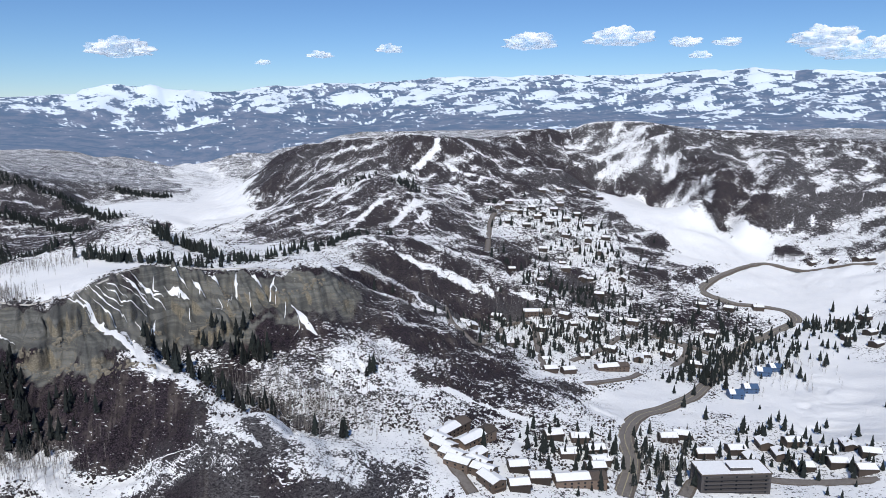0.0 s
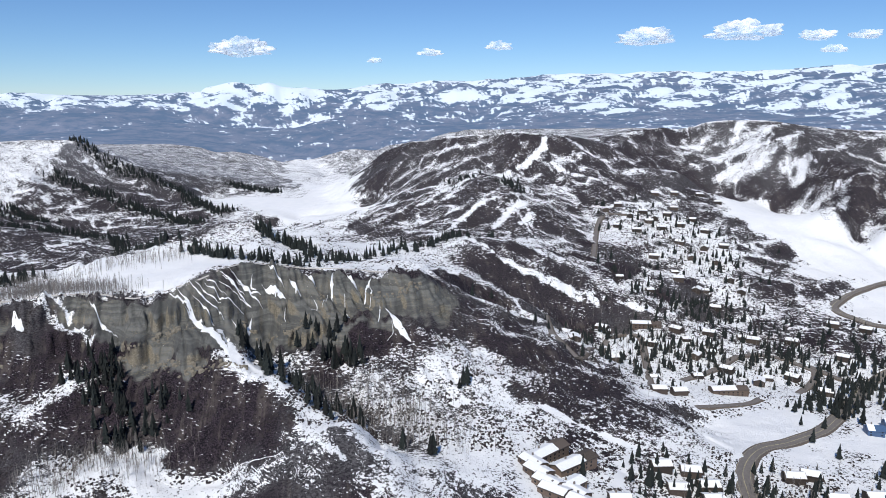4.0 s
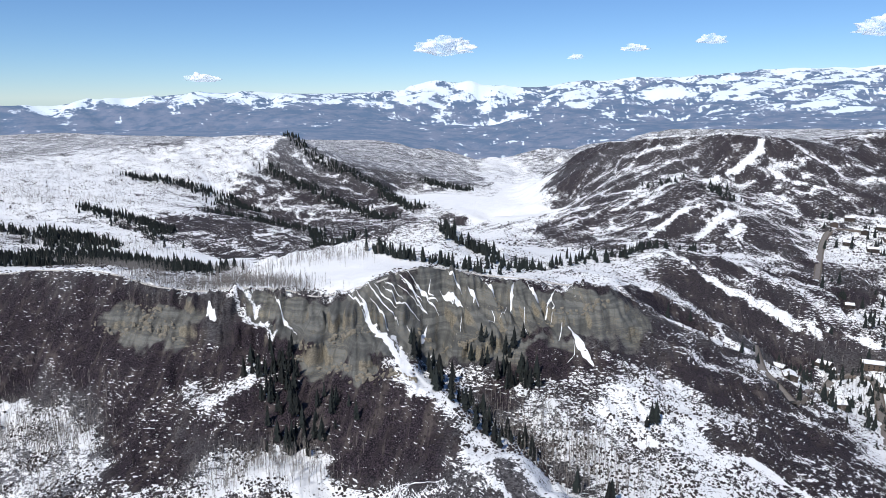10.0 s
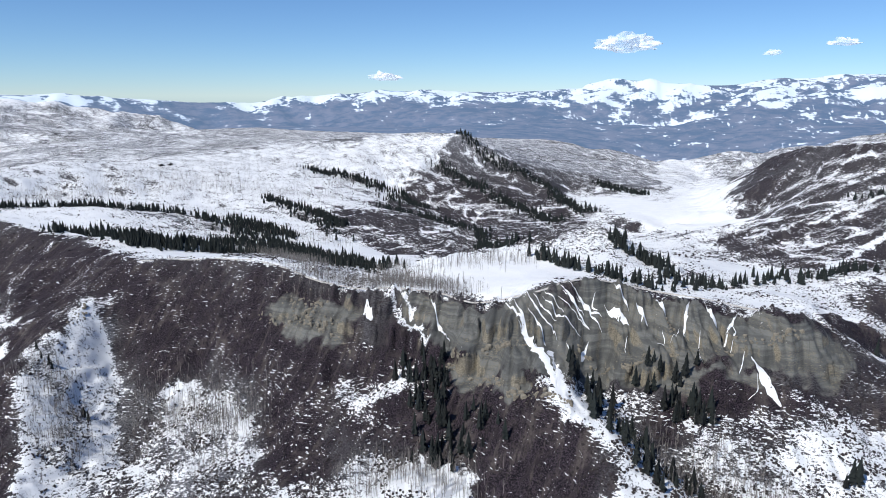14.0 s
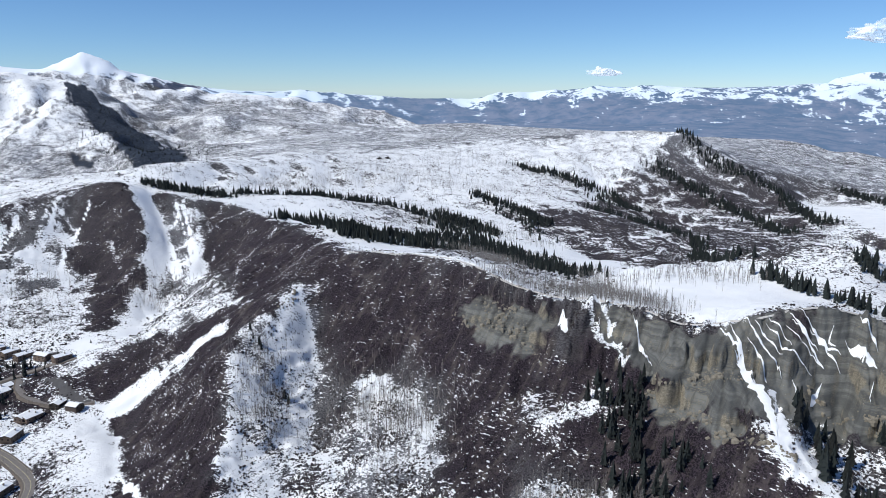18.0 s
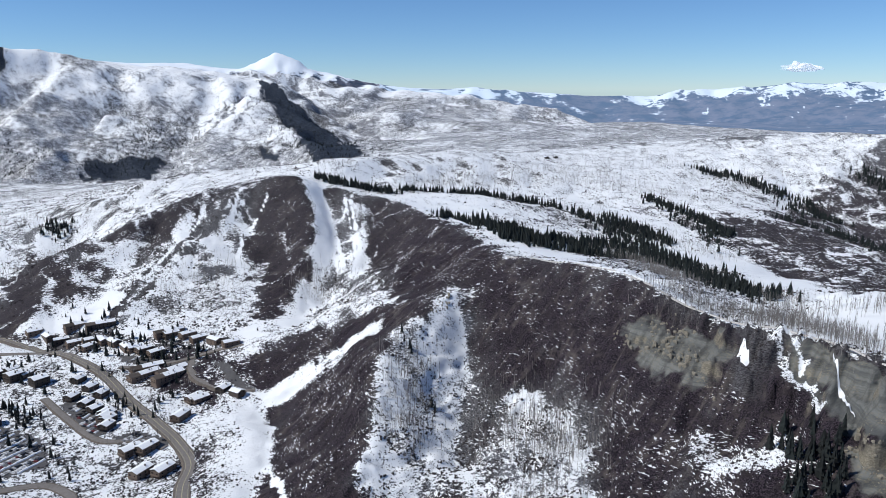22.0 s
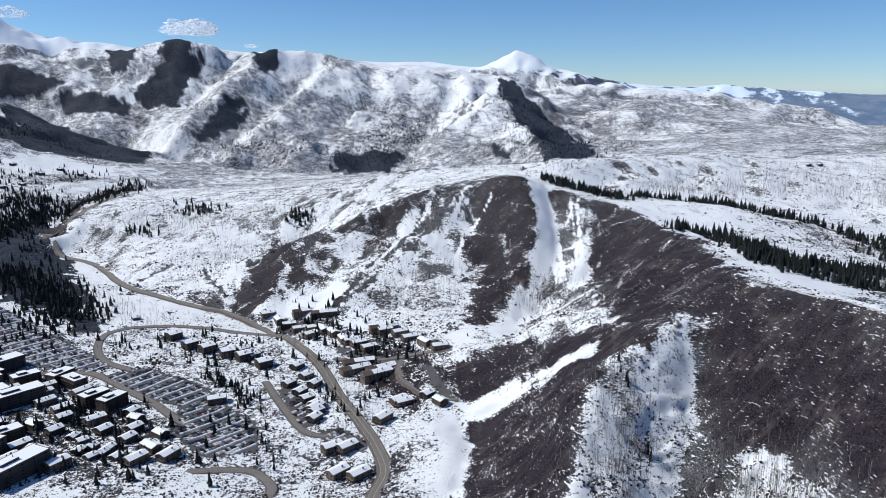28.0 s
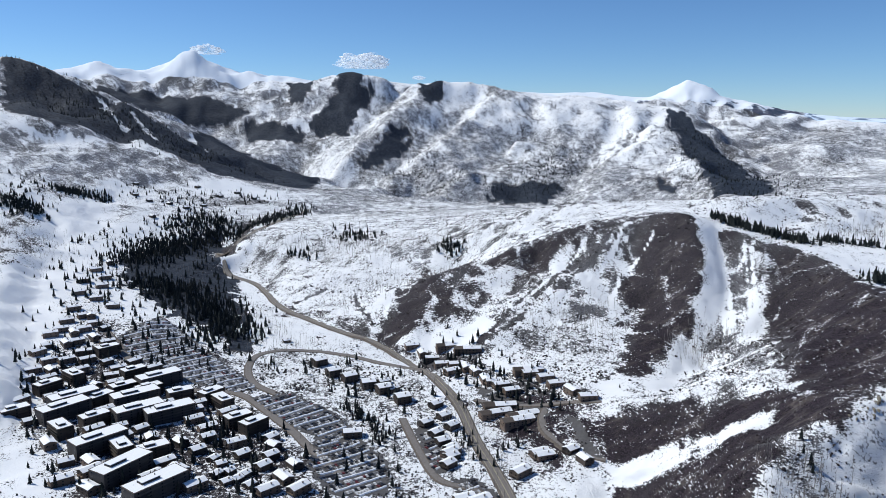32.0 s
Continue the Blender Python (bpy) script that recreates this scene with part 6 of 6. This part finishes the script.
def ledge(count, width, *line):
    """Broken sandstone blocks along a band of the slope."""
    q, z = along(count, width, line)
    for k in range(count):
        LEDGES[k % 3].append((q[k, 0], q[k, 1], z[k] + 0.2, 0.35 + 1.3 * rng.uniform() ** 2, rng.uniform(0.7, 1.5), 0.6 + rng.normal(0, 0.5)))


def drifts():
    """Thin snow-filled chutes and paths, draped strips with ragged edges."""
    verts, faces = [], []
    for n, (width, level, line) in enumerate(STREAKS):
        if width >= 3 or level <= 0.5:
            continue
        q = curve_through(line, 2.0)
        d = np.gradient(q, axis=0)
        side = np.column_stack([d[:, 1], -d[:, 0]]) / np.maximum(np.hypot(d[:, 0], d[:, 1]), 1e-6)[:, None]
        u = np.linspace(0, 1, len(q))
        q = q + side * (perlin(u * 3, u * 0 + n * 3.7, 5) * width * 0.25)[:, None]
        grow = np.sin(np.pi * np.clip(u * 0.96 + 0.02, 0, 1)) ** 0.8 * (1 + 0.5 * u) * (1 + 0.9 * perlin(u * len(q) / 4, u * 0 + n * 1.3, 9))
        w = np.maximum(width * grow, 0.12)
        for i in range(len(q)):
            for o in (-1.0, 0.0, 1.0):
                p = q[i] + side[i] * o * w[i] * (1 + 0.3 * rng.uniform())
                verts.append((p[0], p[1], 0.75 if o == 0 else 0.35))
            if i:
                k = len(verts)
                faces += [(k - 6, k - 5, k - 2, k - 3), (k - 5, k - 4, k - 1, k - 2)]
    v = np.array(verts)
    v[:, 2] += height(v[:, 0], v[:, 1])
    me = mesh_of("snow_drifts", v, faces, MAT_SNOW, True)
    tagged(new("snow_drifts", me), "thin white snow drifts lying in gullies and on trails", "snow", kind="stuff")


def brush():
    """Oak brush and sage: low dark clumps, thick where the snow is broken."""
    sets = [[] for _ in CLUMP]
    n = 170000
    a = np.radians(rng.uniform(-20, 150, n))
    r = 380 * np.exp(rng.uniform(0, math.log(1800 / 380), n))
    x, y = HUB[0] - r * np.sin(a), HUB[1] + r * np.cos(a)
    e = 6.0
    z = height(x, y)
    smooth_z = carved(x, y)
    gx, gy = (carved(x + e, y) - smooth_z) / e, (carved(x, y + e) - smooth_z) / e
    snow, shale, scrub, _ = cover_at(x, y, gx, gy)
    want = np.where(snow > 0.97, 0.0, 0.3 + 0.5 * scrub) * (shale < 0.4) * smooth(fbm(x / 30, y / 30, 3, 61), -0.35, 0.35)
    want = want * smooth(0.985 - snow, 0, 0.2)
    keep = rng.uniform(0, 1, n) < want
    idx = np.nonzero(keep)[0]
    for q, w in ROADS:
        idx = idx[near_line(x[idx], y[idx], q[::3]) > w * 0.5 + 3]
    idx = rng.permutation(idx)[:52000]
    size = rng.uniform(0.5, 1.25, len(idx)) * (1 + (r[idx] > 900) * 0.5)
    for j, i in enumerate(idx):
        sets[j % len(CLUMP)].append((x[i], y[i], z[i] + 0.15, size[j], rng.uniform(0.8, 1.5), rng.uniform(0, 6.28)))
    stuff("oak_brush", MAT_BRUSH, [(c[0], c[1], s) for c, s in zip(CLUMP, sets)], "low dark leafless brush scattered over snow", "brush")


# ---- what stands on the land ----
road("main_road", 10.5, (-560, 44), (-612, 31), (-664, 20), (-717, 16), (-760, -4), (-801, -31), (-857, -73), (-922, -115), (-963, -151), (-1034, -219), (-1081, -282), (-1116, -353), (-1146, -444), (-1201, -558), (-1311, -689), (-1353, -801), (-1479, -928), (-1468, -868), (-1635, -901), (-1953, -1006))
road("branch_road", 7.5, (-1025, -214), (-1030, -266), (-1037, -336), (-1019, -402), (-980, -433), (-932, -415), (-897, -379), (-881, -333))
road("lane", 6, (-947, -108), (-943, -38), (-950, -6), (-955, 34))
road("lane", 6, (-942, -23), (-912, -20), (-885, -3), (-861, 32), (-860, 57))
road("lane", 6, (-877, -166), (-824, -123), (-777, -80), (-772, -44), (-754, -14))
road("lane", 7, (-681, -150), (-695, -121), (-699, -97), (-678, -72), (-655, -67))
road("town_street", 8, (-931, -659), (-880, -560), (-845, -439), (-863, -374), (-818, -282), (-784, -227), (-747, -168))
road("valley_road", 11.5, (14, 463), (21, 518), (17, 568), (30, 621), (56, 655), (86, 704), (118, 790), (157, 888), (207, 954), (242, 999), (237, 1038), (202, 1050), (164, 1049), (130, 1090), (184, 1200), (253, 1300), (313, 1257), (401, 1209))
road("lane", 5.5, (-135, 699), (-131, 822), (-122, 883), (-97, 882), (-84, 831), (-64, 715))
road("lane", 5.5, (-40, 776), (-10, 825), (16, 878), (50, 895), (84, 884), (93, 867), (72, 804))
road("lane", 5, (-195, 812), (-168, 737), (-135, 699))
road("lane", 5.5, (88, 890), (136, 858))
road("lane", 5, (-23, 692), (21, 732), (34, 756))
road("lane", 5.5, (-185, 1050), (-213, 1265), (-169, 1308))
road("lane", 7, (56, 477), (67, 505), (92, 525), (135, 526), (195, 533))
road("lane", 6, (-119, 469), (-101, 446), (-81, 419))
forest(252, 10.8, (-1456, 116), (-1409, 178), (-1384, 249))
forest(378, 9, (-1426, 263), (-1422, 426), (-1381, 547), (-1303, 610), (-1187, 660))
forest(840, 12.6, (-1197, 301), (-1241, 385), (-1017, 382), (-980, 435), (-995, 561), (-879, 573), (-705, 541))
forest(672, 14.4, (-1095, 378), (-998, 409), (-1125, 540), (-1089, 604))
forest(294, 12.6, (-1722, 1002), (-1604, 1076), (-1486, 1131), (-1365, 1124))
forest(252, 10.8, (-1484, 773), (-1370, 811), (-1227, 810))
forest(420, 12.6, (-1359, 970), (-1238, 1015), (-1063, 1011), (-621, 676))
forest(378, 14.4, (-1589, 1326), (-1417, 1313), (-1195, 1293), (-1052, 1223))
forest(420, 12.6, (-1670, 1472), (-1494, 1469), (-1341, 1493), (-1088, 1354))
forest(210, 10.8, (-1338, 1703), (-1153, 1665))
forest(70, 5, (-575, 658), (-516, 650), (-459, 652), (-399, 655))
forest(70, 7, (-541, 752), (-501, 760), (-468, 758))
forest(60, 10, (-403, 681), (-420, 780), (-400, 889))
forest(50, 10, (-392, 889), (-374, 925), (-328, 1016))
forest(50, 16, (-510, 1331), (-417, 1331), (-351, 1258))
forest(60, 20, (-1713, 992), (-1544, 1075), (-1363, 1064))
forest(60, 14, (-1491, 774), (-1288, 784), (-1106, 738))
forest(420, 22, (-1289, 609), (-1140, 616), (-929, 594), (-703, 550))
forest(200, 10, (-1333, 629), (-1268, 653), (-1168, 676))
forest(30, 5, (-566, 653), (-494, 645), (-446, 659), (-405, 693))
forest(40, 6, (-544, 760), (-497, 765), (-429, 709))
forest(70, 6, (-1723, 998), (-1555, 1083), (-1373, 1087))
forest(70, 6, (-1602, 1342), (-1436, 1311), (-1242, 1295), (-1031, 1314))
forest(90, 8, (-1677, 1466), (-1505, 1476), (-1350, 1490), (-1052, 1339))
forest(840, 36, (-1222, -934), (-1481, -1020), (-1592, -1015))
forest(672, 31.5, (-1161, -831), (-1164, -730), (-1074, -570), (-1019, -499))
forest(378, 27, (-1515, -1117), (-1664, -1092), (-1627, -940))
forest(252, 22.5, (-1466, -1407), (-1550, -1352))
forest(210, 27, (-1292, -1332), (-1285, -1255))
forest(252, 27, (-1962, -1018), (-1627, -940))
forest(110, 45, (-1335, -883), (-1242, -760), (-1058, -571), (-1004, -494))
forest(60, 30, (-1684, -1192), (-1624, -1070), (-1522, -1002))
forest(780, 120, (-3745, -137), (-3049, 36), (-2504, 188))
forest(676, 90, (-3390, -618), (-3080, -591), (-2832, -640))
forest(416, 90, (-2978, -1194), (-2779, -985), (-2764, -796))
forest(60, 50, (-3608, -868), (-3587, -791))
forest(676, 150, (-2163, -2344), (-2218, -2018), (-2332, -1733))
forest(520, 120, (-2107, -2170), (-2182, -1851), (-2328, -1502))
forest(60, 40, (-3856, -1504), (-3821, -1421))
forest(60, 25, (-146, 1012), (-61, 972), (16, 995))
forest(80, 40, (-97, 827), (-18, 868), (71, 887))
forest(120, 40, (134, 816), (170, 859), (220, 921))
forest(70, 45, (302, 993), (317, 925))
forest(80, 40, (112, 575), (171, 595), (203, 568))
forest(60, 30, (22, 492), (49, 548), (49, 490))
forest(50, 25, (-45, 510), (-19, 516), (-2, 479))
conifers(46, 10, (-375, 499), (-339, 483), (-289, 472), (-271, 466))
conifers(28, 10, (-329, 565), (-299, 533), (-301, 555))
conifers(52, 14, (-472, 445), (-444, 428), (-407, 406), (-384, 418))
conifers(18, 9, (-503, 443), (-445, 417))
conifers(6, 8, (-349, 542), (-348, 558))
conifers(4, 3, (-765, 207), (-742, 217))
conifers(5, 4, (-700, 227), (-683, 234))
conifers(3, 4, (-247, 464), (-247, 475))
conifers(3, 4, (-200, 548), (-196, 547))
conifers(4, 6, (-203, 449), (-178, 457))
conifers(3, 5, (-270, 458), (-261, 450))
conifers(26, 7, (-884, -237), (-856, -192), (-828, -157))
conifers(16, 6, (-888, -247), (-840, -182), (-819, -159))
conifers(10, 6, (-964, -413), (-938, -376))
conifers(14, 10, (-864, -91), (-834, -73))
conifers(12, 12, (-662, -302), (-648, -282))
conifers(16, 25, (-770, -347), (-760, -267))
conifers(16, 20, (-979, -122), (-962, -34))
conifers(14, 14, (-1113, -226), (-1062, -173), (-1043, -95))
conifers(12, 20, (-956, -766), (-812, -625), (-765, -620))
conifers(14, 16, (105, 726), (130, 792))
aspens(500, 14, (-684, 430), (-643, 452), (-605, 484), (-552, 502))
aspens(400, 16, (-920, 595), (-758, 576), (-626, 537))
aspens(400, 22, (-1527, 284), (-1573, 460), (-1599, 657))
aspens(350, 25, (-1599, 657), (-1517, 830), (-1436, 930))
aspens(900, 16, (-1050, 519), (-933, 528), (-674, 459), (-609, 490))
aspens(600, 14, (-647, 498), (-569, 509), (-512, 512))
aspens(250, 30, (-1450, -746), (-1482, -577), (-1508, -405))
aspens(250, 30, (-1737, -791), (-1850, -579), (-1676, -343))
aspens(300, 60, (-1555, -1513), (-1599, -1406))
aspens(250, 60, (-1603, -1655), (-1800, -1577), (-1923, -1481))
aspens(700, 22, (-292, 499), (-233, 495), (-182, 476))
aspens(350, 50, (-145, 748), (-79, 849), (16, 849), (116, 877))
aspens(200, 40, (-134, 1278), (-27, 1095), (53, 995))
aspens(180, 30, (35, 524), (46, 489), (28, 552))
aspens(150, 40, (190, 837), (159, 762))
aspens(600, 26, (-660, 282), (-628, 320), (-537, 284))
aspens(500, 16, (-439, 341), (-410, 376), (-373, 385))
aspens(160, 30, (-1001, -440), (-948, -357), (-922, -275))
aspens(200, 50, (-1284, -940), (-1164, -730), (-1100, -591))
aspens(120, 40, (-756, -306), (-776, -212), (-789, -131))
settle("lodge", -13, (-684, -397), (-722, -490), (-750, -509))
settle("lodge", -13, (-652, -332), (-640, -281))
settle("lodge", -27, (-757, -421), (-785, -455), (-771, -392), (-840, -474))
settle("condo", -13, (-765, -569), (-701, -538), (-690, -456), (-724, -448), (-767, -489), (-797, -565))
settle("condo", -27, (-805, -495), (-845, -520), (-819, -422), (-837, -393), (-828, -369), (-793, -319), (-787, -294))
settle("townhouse", -30, (-819, -523), (-829, -541), (-845, -598), (-859, -619), (-880, -657), (-901, -687), (-943, -695), (-960, -735), (-850, -551), (-791, -627), (-801, -608), (-766, -607))
settle("townhouse", -35, (-1198, -944), (-1148, -924), (-1127, -878), (-1088, -884), (-1087, -841), (-1037, -835), (-1032, -792), (-1019, -742), (-975, -775), (-965, -728), (-931, -737), (-902, -713), (-917, -687), (-868, -662))
settle("chalet", -20, (-728, -337), (-720, -308), (-733, -394), (-732, -265), (-776, -264), (-762, -251), (-743, -240), (-722, -233))
settle("cabin", -15, (-714, -284), (-708, -270), (-699, -253), (-690, -237), (-701, -237), (-682, -242), (-686, -220), (-690, -260))
settle("block", -40, (-986, -342), (-961, -305), (-953, -277), (-942, -244), (-933, -218), (-916, -185))
settle("chalet", -30, (-872, -136), (-854, -116), (-841, -103), (-830, -89), (-801, -80), (-816, -83))
settle("row_condo", -50, (-1091, -200), (-1073, -166))
settle("townhouse", -55, (-1029, -165), (-1011, -132), (-993, -112), (-980, -88), (-970, -72), (-1021, -148), (-987, -100))
settle("row_condo", -50, (-920, -74), (-905, -44))
settle("townhouse", -50, (-1013, -63), (-1006, -42), (-858, -7), (-855, -1), (-822, -196))
settle("row_condo", 60, (-114, 494), (-94, 491))
settle("townhouse", -30, (-118, 473), (-112, 465), (-103, 455), (-97, 448), (-85, 454), (-80, 445), (-72, 434), (-89, 461))
settle("chalet", 20, (-39, 532), (-19, 539), (-25, 507), (-6, 523), (-2, 506), (-58, 464), (-54, 439), (-5, 492), (-57, 709), (-39, 719), (-111, 769), (-149, 755), (-42, 457))
settle("row_condo", 25, (-15, 466), (5, 756), (-93, 906))
settle("lodge", 15, (89, 503))
settle("blue_house", 10, (124, 711), (141, 733), (164, 791), (178, 805))
settle("chalet", 10, (77, 551), (103, 569), (128, 589), (152, 602), (167, 580), (190, 588), (200, 571), (174, 559), (113, 553), (137, 572), (51, 572), (63, 583), (149, 553), (189, 546))
settle("chalet", -10, (123, 1017), (160, 1017), (200, 1034), (73, 946), (30, 927), (-20, 919), (-56, 904), (-80, 858), (-140, 875), (3, 829), (35, 814), (97, 812), (69, 847), (-31, 846), (125, 925), (-171, 812))
settle("chalet", 30, (294, 986), (325, 1004), (279, 909), (300, 880), (308, 927), (325, 1276), (354, 1260), (381, 1237), (397, 1238))
settle("chalet", 5, (-210, 1299), (-194, 1328), (-168, 1300), (-150, 1322), (-127, 1306), (-109, 1331), (-84, 1290), (-180, 1238), (-148, 1228), (-135, 1286), (-112, 1259), (-78, 1213), (-56, 1153), (-109, 1132), (-40, 1210), (-20, 1157))
settle("chalet", 5, (-1, 1100), (16, 1073), (-102, 1372), (-68, 1341), (-44, 1286), (-13, 1236), (-67, 1054), (-41, 1045), (-16, 1016), (-141, 1426), (-109, 1450), (-65, 1480), (-31, 1466))
settle("chalet", -10, (-1647, -1339), (-1638, -1282), (-1663, -1238), (-1670, -1189), (-1734, -1189), (-1538, -1174), (-1577, -1140), (-1924, -1228), (-1910, -1157), (-1874, -1331), (-1746, -1438), (-1846, -1225))
settle("cabin", -40, (-1043, -434), (-1091, -204), (-1071, -176))
settle("cabin", 0, (-1781, 647), (-1791, 672))
parking(-27, 0, (-918, -629), (-1030, -657), (-931, -451), (-890, -362), (-861, -377), (-863, -455), (-878, -563))
parking(-27, 0.45, (-859, -359), (-890, -317), (-860, -237), (-828, -190), (-798, -199), (-810, -262))
parking(-27, 0.6, (-804, -230), (-819, -185), (-787, -136), (-733, -108), (-708, -150), (-742, -199))
parking(-27, 0.8, (-860, -145), (-877, -125), (-829, -88), (-794, -75), (-781, -88))
ledge(70, 3, (-462, 451), (-431, 453), (-382, 454))
ledge(60, 3, (-406, 545), (-367, 552), (-358, 573))
ledge(50, 3, (-324, 603), (-295, 633), (-283, 654))
ledge(40, 3, (-444, 473), (-419, 494))
ledge(60, 4, (-648, 407), (-599, 415), (-559, 422))
ledge(50, 4, (-662, 411), (-612, 430))
ledge(40, 3, (-382, 454), (-344, 461))
ledge(40, 3, (-670, 387), (-633, 405), (-591, 418))
ledge(30, 2, (-374, 614), (-343, 577))
ledge(25, 3, (-812, 265), (-795, 243))
forest(150, 60, (-190, 1304), (-81, 1252), (16, 1105))
forest(100, 50, (-155, 767), (-82, 814), (-16, 806))
forest(120, 50, (36, 845), (119, 904), (162, 974))
forest(120, 50, (-1684, -1397), (-1725, -1239), (-1992, -1157))
forest(150, 60, (-1199, -997), (-1079, -809), (-1021, -676))
forest(100, 60, (-1311, -1140), (-1334, -1021), (-1570, -1099))
forest(80, 40, (-1424, -1469), (-1238, -1261))
forest(70, 40, (-979, -586), (-939, -478))
aspens(300, 60, (-1173, -1190), (-1191, -1122), (-1088, -1007))
aspens(300, 60, (-1709, -1441), (-1809, -1335), (-1829, -1095))
aspens(300, 60, (-1435, -793), (-1486, -670), (-1546, -513))
aspens(200, 30, (-1123, -565), (-1054, -451), (-1029, -395))
settle("condo", -22, (-876, -597), (-813, -463), (-686, -370), (-695, -339))
settle("townhouse", -22, (-881, -708), (-902, -649), (-899, -622), (-831, -670), (-819, -634), (-829, -615), (-874, -550), (-819, -580), (-870, -513), (-784, -593), (-725, -562), (-731, -530), (-794, -421), (-812, -391), (-749, -462), (-794, -380))
settle("townhouse", -22, (-811, -348), (-777, -364), (-709, -432), (-767, -337), (-667, -445), (-681, -419), (-750, -287), (-657, -377), (-685, -316), (-643, -361), (-679, -293), (-620, -369), (-658, -305), (-709, -201), (-620, -337), (-662, -259))
settle("townhouse", -22, (-683, -199), (-699, -178))
settle("chalet", -22, (-934, -666), (-852, -678), (-855, -576), (-743, -586), (-801, -535), (-751, -547), (-770, -531), (-696, -508), (-728, -417), (-711, -393), (-721, -368), (-748, -320), (-648, -398), (-667, -352), (-739, -210))
forest(90, 60, (-764, -592), (-891, -605))
forest(120, 60, (-701, -477), (-775, -398), (-755, -250))
forest(90, 50, (-635, -361), (-697, -257), (-709, -180))
forest(60, 30, (-979, -343), (-915, -195))
forest(80, 40, (-1072, -206), (-974, -78), (-937, -15))
aspens(600, 40, (-1560, 343), (-1673, 613), (-1608, 800))
aspens(500, 50, (-1694, 487), (-1772, 792), (-1737, 1018))
aspens(400, 30, (-1331, 531), (-1243, 652), (-1080, 725))
aspens(400, 50, (-1559, 924), (-1662, 1145), (-1706, 1262))
aspens(300, 20, (-663, 558), (-612, 610), (-558, 644))
aspens(500, 16, (-746, 212), (-703, 213), (-632, 198))
aspens(400, 18, (-688, 296), (-630, 310), (-577, 320))
aspens(500, 45, (-1472, -644), (-1496, -462), (-1510, -274))
aspens(400, 40, (-1193, -443), (-1357, -444), (-1264, -251))
aspens(400, 35, (-1158, -105), (-1199, -31), (-1084, -22))
aspens(250, 20, (-1154, 125), (-1109, 114), (-1152, 154))
forest(60, 20, (-1564, -658), (-1533, -599), (-1554, -583))
forest(50, 14, (-1474, -379), (-1457, -337))
forest(30, 12, (-1437, -695), (-1420, -652))
settle("townhouse", -52, (-1091, -257), (-1082, -237), (-1071, -217), (-1037, -188), (-1008, -162), (-992, -26), (-974, -3), (-959, 18))
settle("row_condo", -52, (-1020, -67), (-936, -74), (-920, -43))
settle("townhouse", -35, (-751, -44), (-753, -30), (-710, -6), (-711, -25), (-811, -12), (-822, -86))
settle("chalet", -30, (-957, -231), (-939, -209), (-894, -124), (-875, -107), (-917, -144), (-867, 22), (-849, 39))
parking(-50, 0.3, (-979, -115), (-935, -20), (-919, -14), (-960, -110))
parking(-50, 0.3, (-925, 1), (-912, 20), (-860, 53), (-852, 42))
parking(-35, 0.3, (-781, -69), (-790, -48), (-767, -13), (-753, -15), (-763, -56))
conifers(14, 6, (-866, -203), (-831, -169), (-801, -148))
conifers(10, 8, (-774, -125), (-740, -100), (-711, -86))
conifers(12, 12, (-1022, -192), (-976, -84), (-941, 28))
conifers(10, 10, (-884, -39), (-822, -42), (-847, -87))
aspens(160, 25, (-990, -219), (-936, -112), (-874, -12))
aspens(160, 25, (-892, -112), (-820, -58), (-747, -9))
aspens(350, 45, (-155, 869), (-70, 863), (17, 869), (85, 917))
aspens(250, 40, (-160, 1199), (-72, 1167), (-103, 1035))
forest(90, 35, (-154, 861), (-49, 853), (37, 863))
forest(70, 30, (-122, 933), (-35, 976), (54, 977))
forest(60, 18, (66, 733), (108, 816), (143, 864))
forest(40, 12, (249, 970), (286, 944))
settle("cabin", 20, (-163, 836), (-135, 874), (-96, 907), (-44, 889), (-16, 869), (17, 930), (-26, 795), (-67, 766), (43, 833), (-138, 986), (-98, 989), (-75, 1089), (-31, 1052))
cloud(-2880, 3814, 625, 415)
cloud(-1858, 4404, 620, 169)
cloud(-1459, 4551, 658, 188)
cloud(-567, 4746, 692, 377)
cloud(-23, 4779, 712, 415)
cloud(364, 4766, 684, 226)
cloud(621, 4739, 680, 169)
cloud(1111, 4649, 680, 415)
cloud(1296, 4600, 603, 490)
cloud(467, 4757, 608, 151)
cloud(-2193, 4247, 574, 113)
cloud(-4361, -2137, 655, 302)
cloud(-4509, -1844, 580, 94)
cloud(-4330, -2139, 666, 358)
cloud(-3835, -2965, 730, 226)
cloud(-4019, 2850, 444, 151)
cloud(-3960, 2742, 442, 188)

road("rim_trail", 1.5, *[(x, y + 1.0) for x, y, z in RELIEF["crest"][8:]])
stuff("spruce_forest", MAT_NEEDLE, [(c[0], c[1], f) for c, f in zip(SPRUCE, FOREST)], "dark belts of spruce forest on snowy hills", "forest")
stuff("aspen_grove", MAT_TWIG, [(c[0], c[1], f) for c, f in zip(ASPEN, GROVE)], "pale bare aspen groves standing in snow", "trees")
stuff("sandstone_ledges", MAT_ROCK, [(c[0], c[1], f) for c, f in zip(BLOCK, LEDGES)], "broken tan sandstone blocks on the shale slope", "rocks")
tri_shape = [q for f in CAR_SHAPE[1] for q in [(f[0], f[i], f[i + 1]) for i in range(1, len(f) - 1)]]
stuff("parked_cars", MAT_FLEET, [(CAR_SHAPE[0], tri_shape, FLEET)], "rows of parked cars of many colours", "cars")
drifts()
brush()
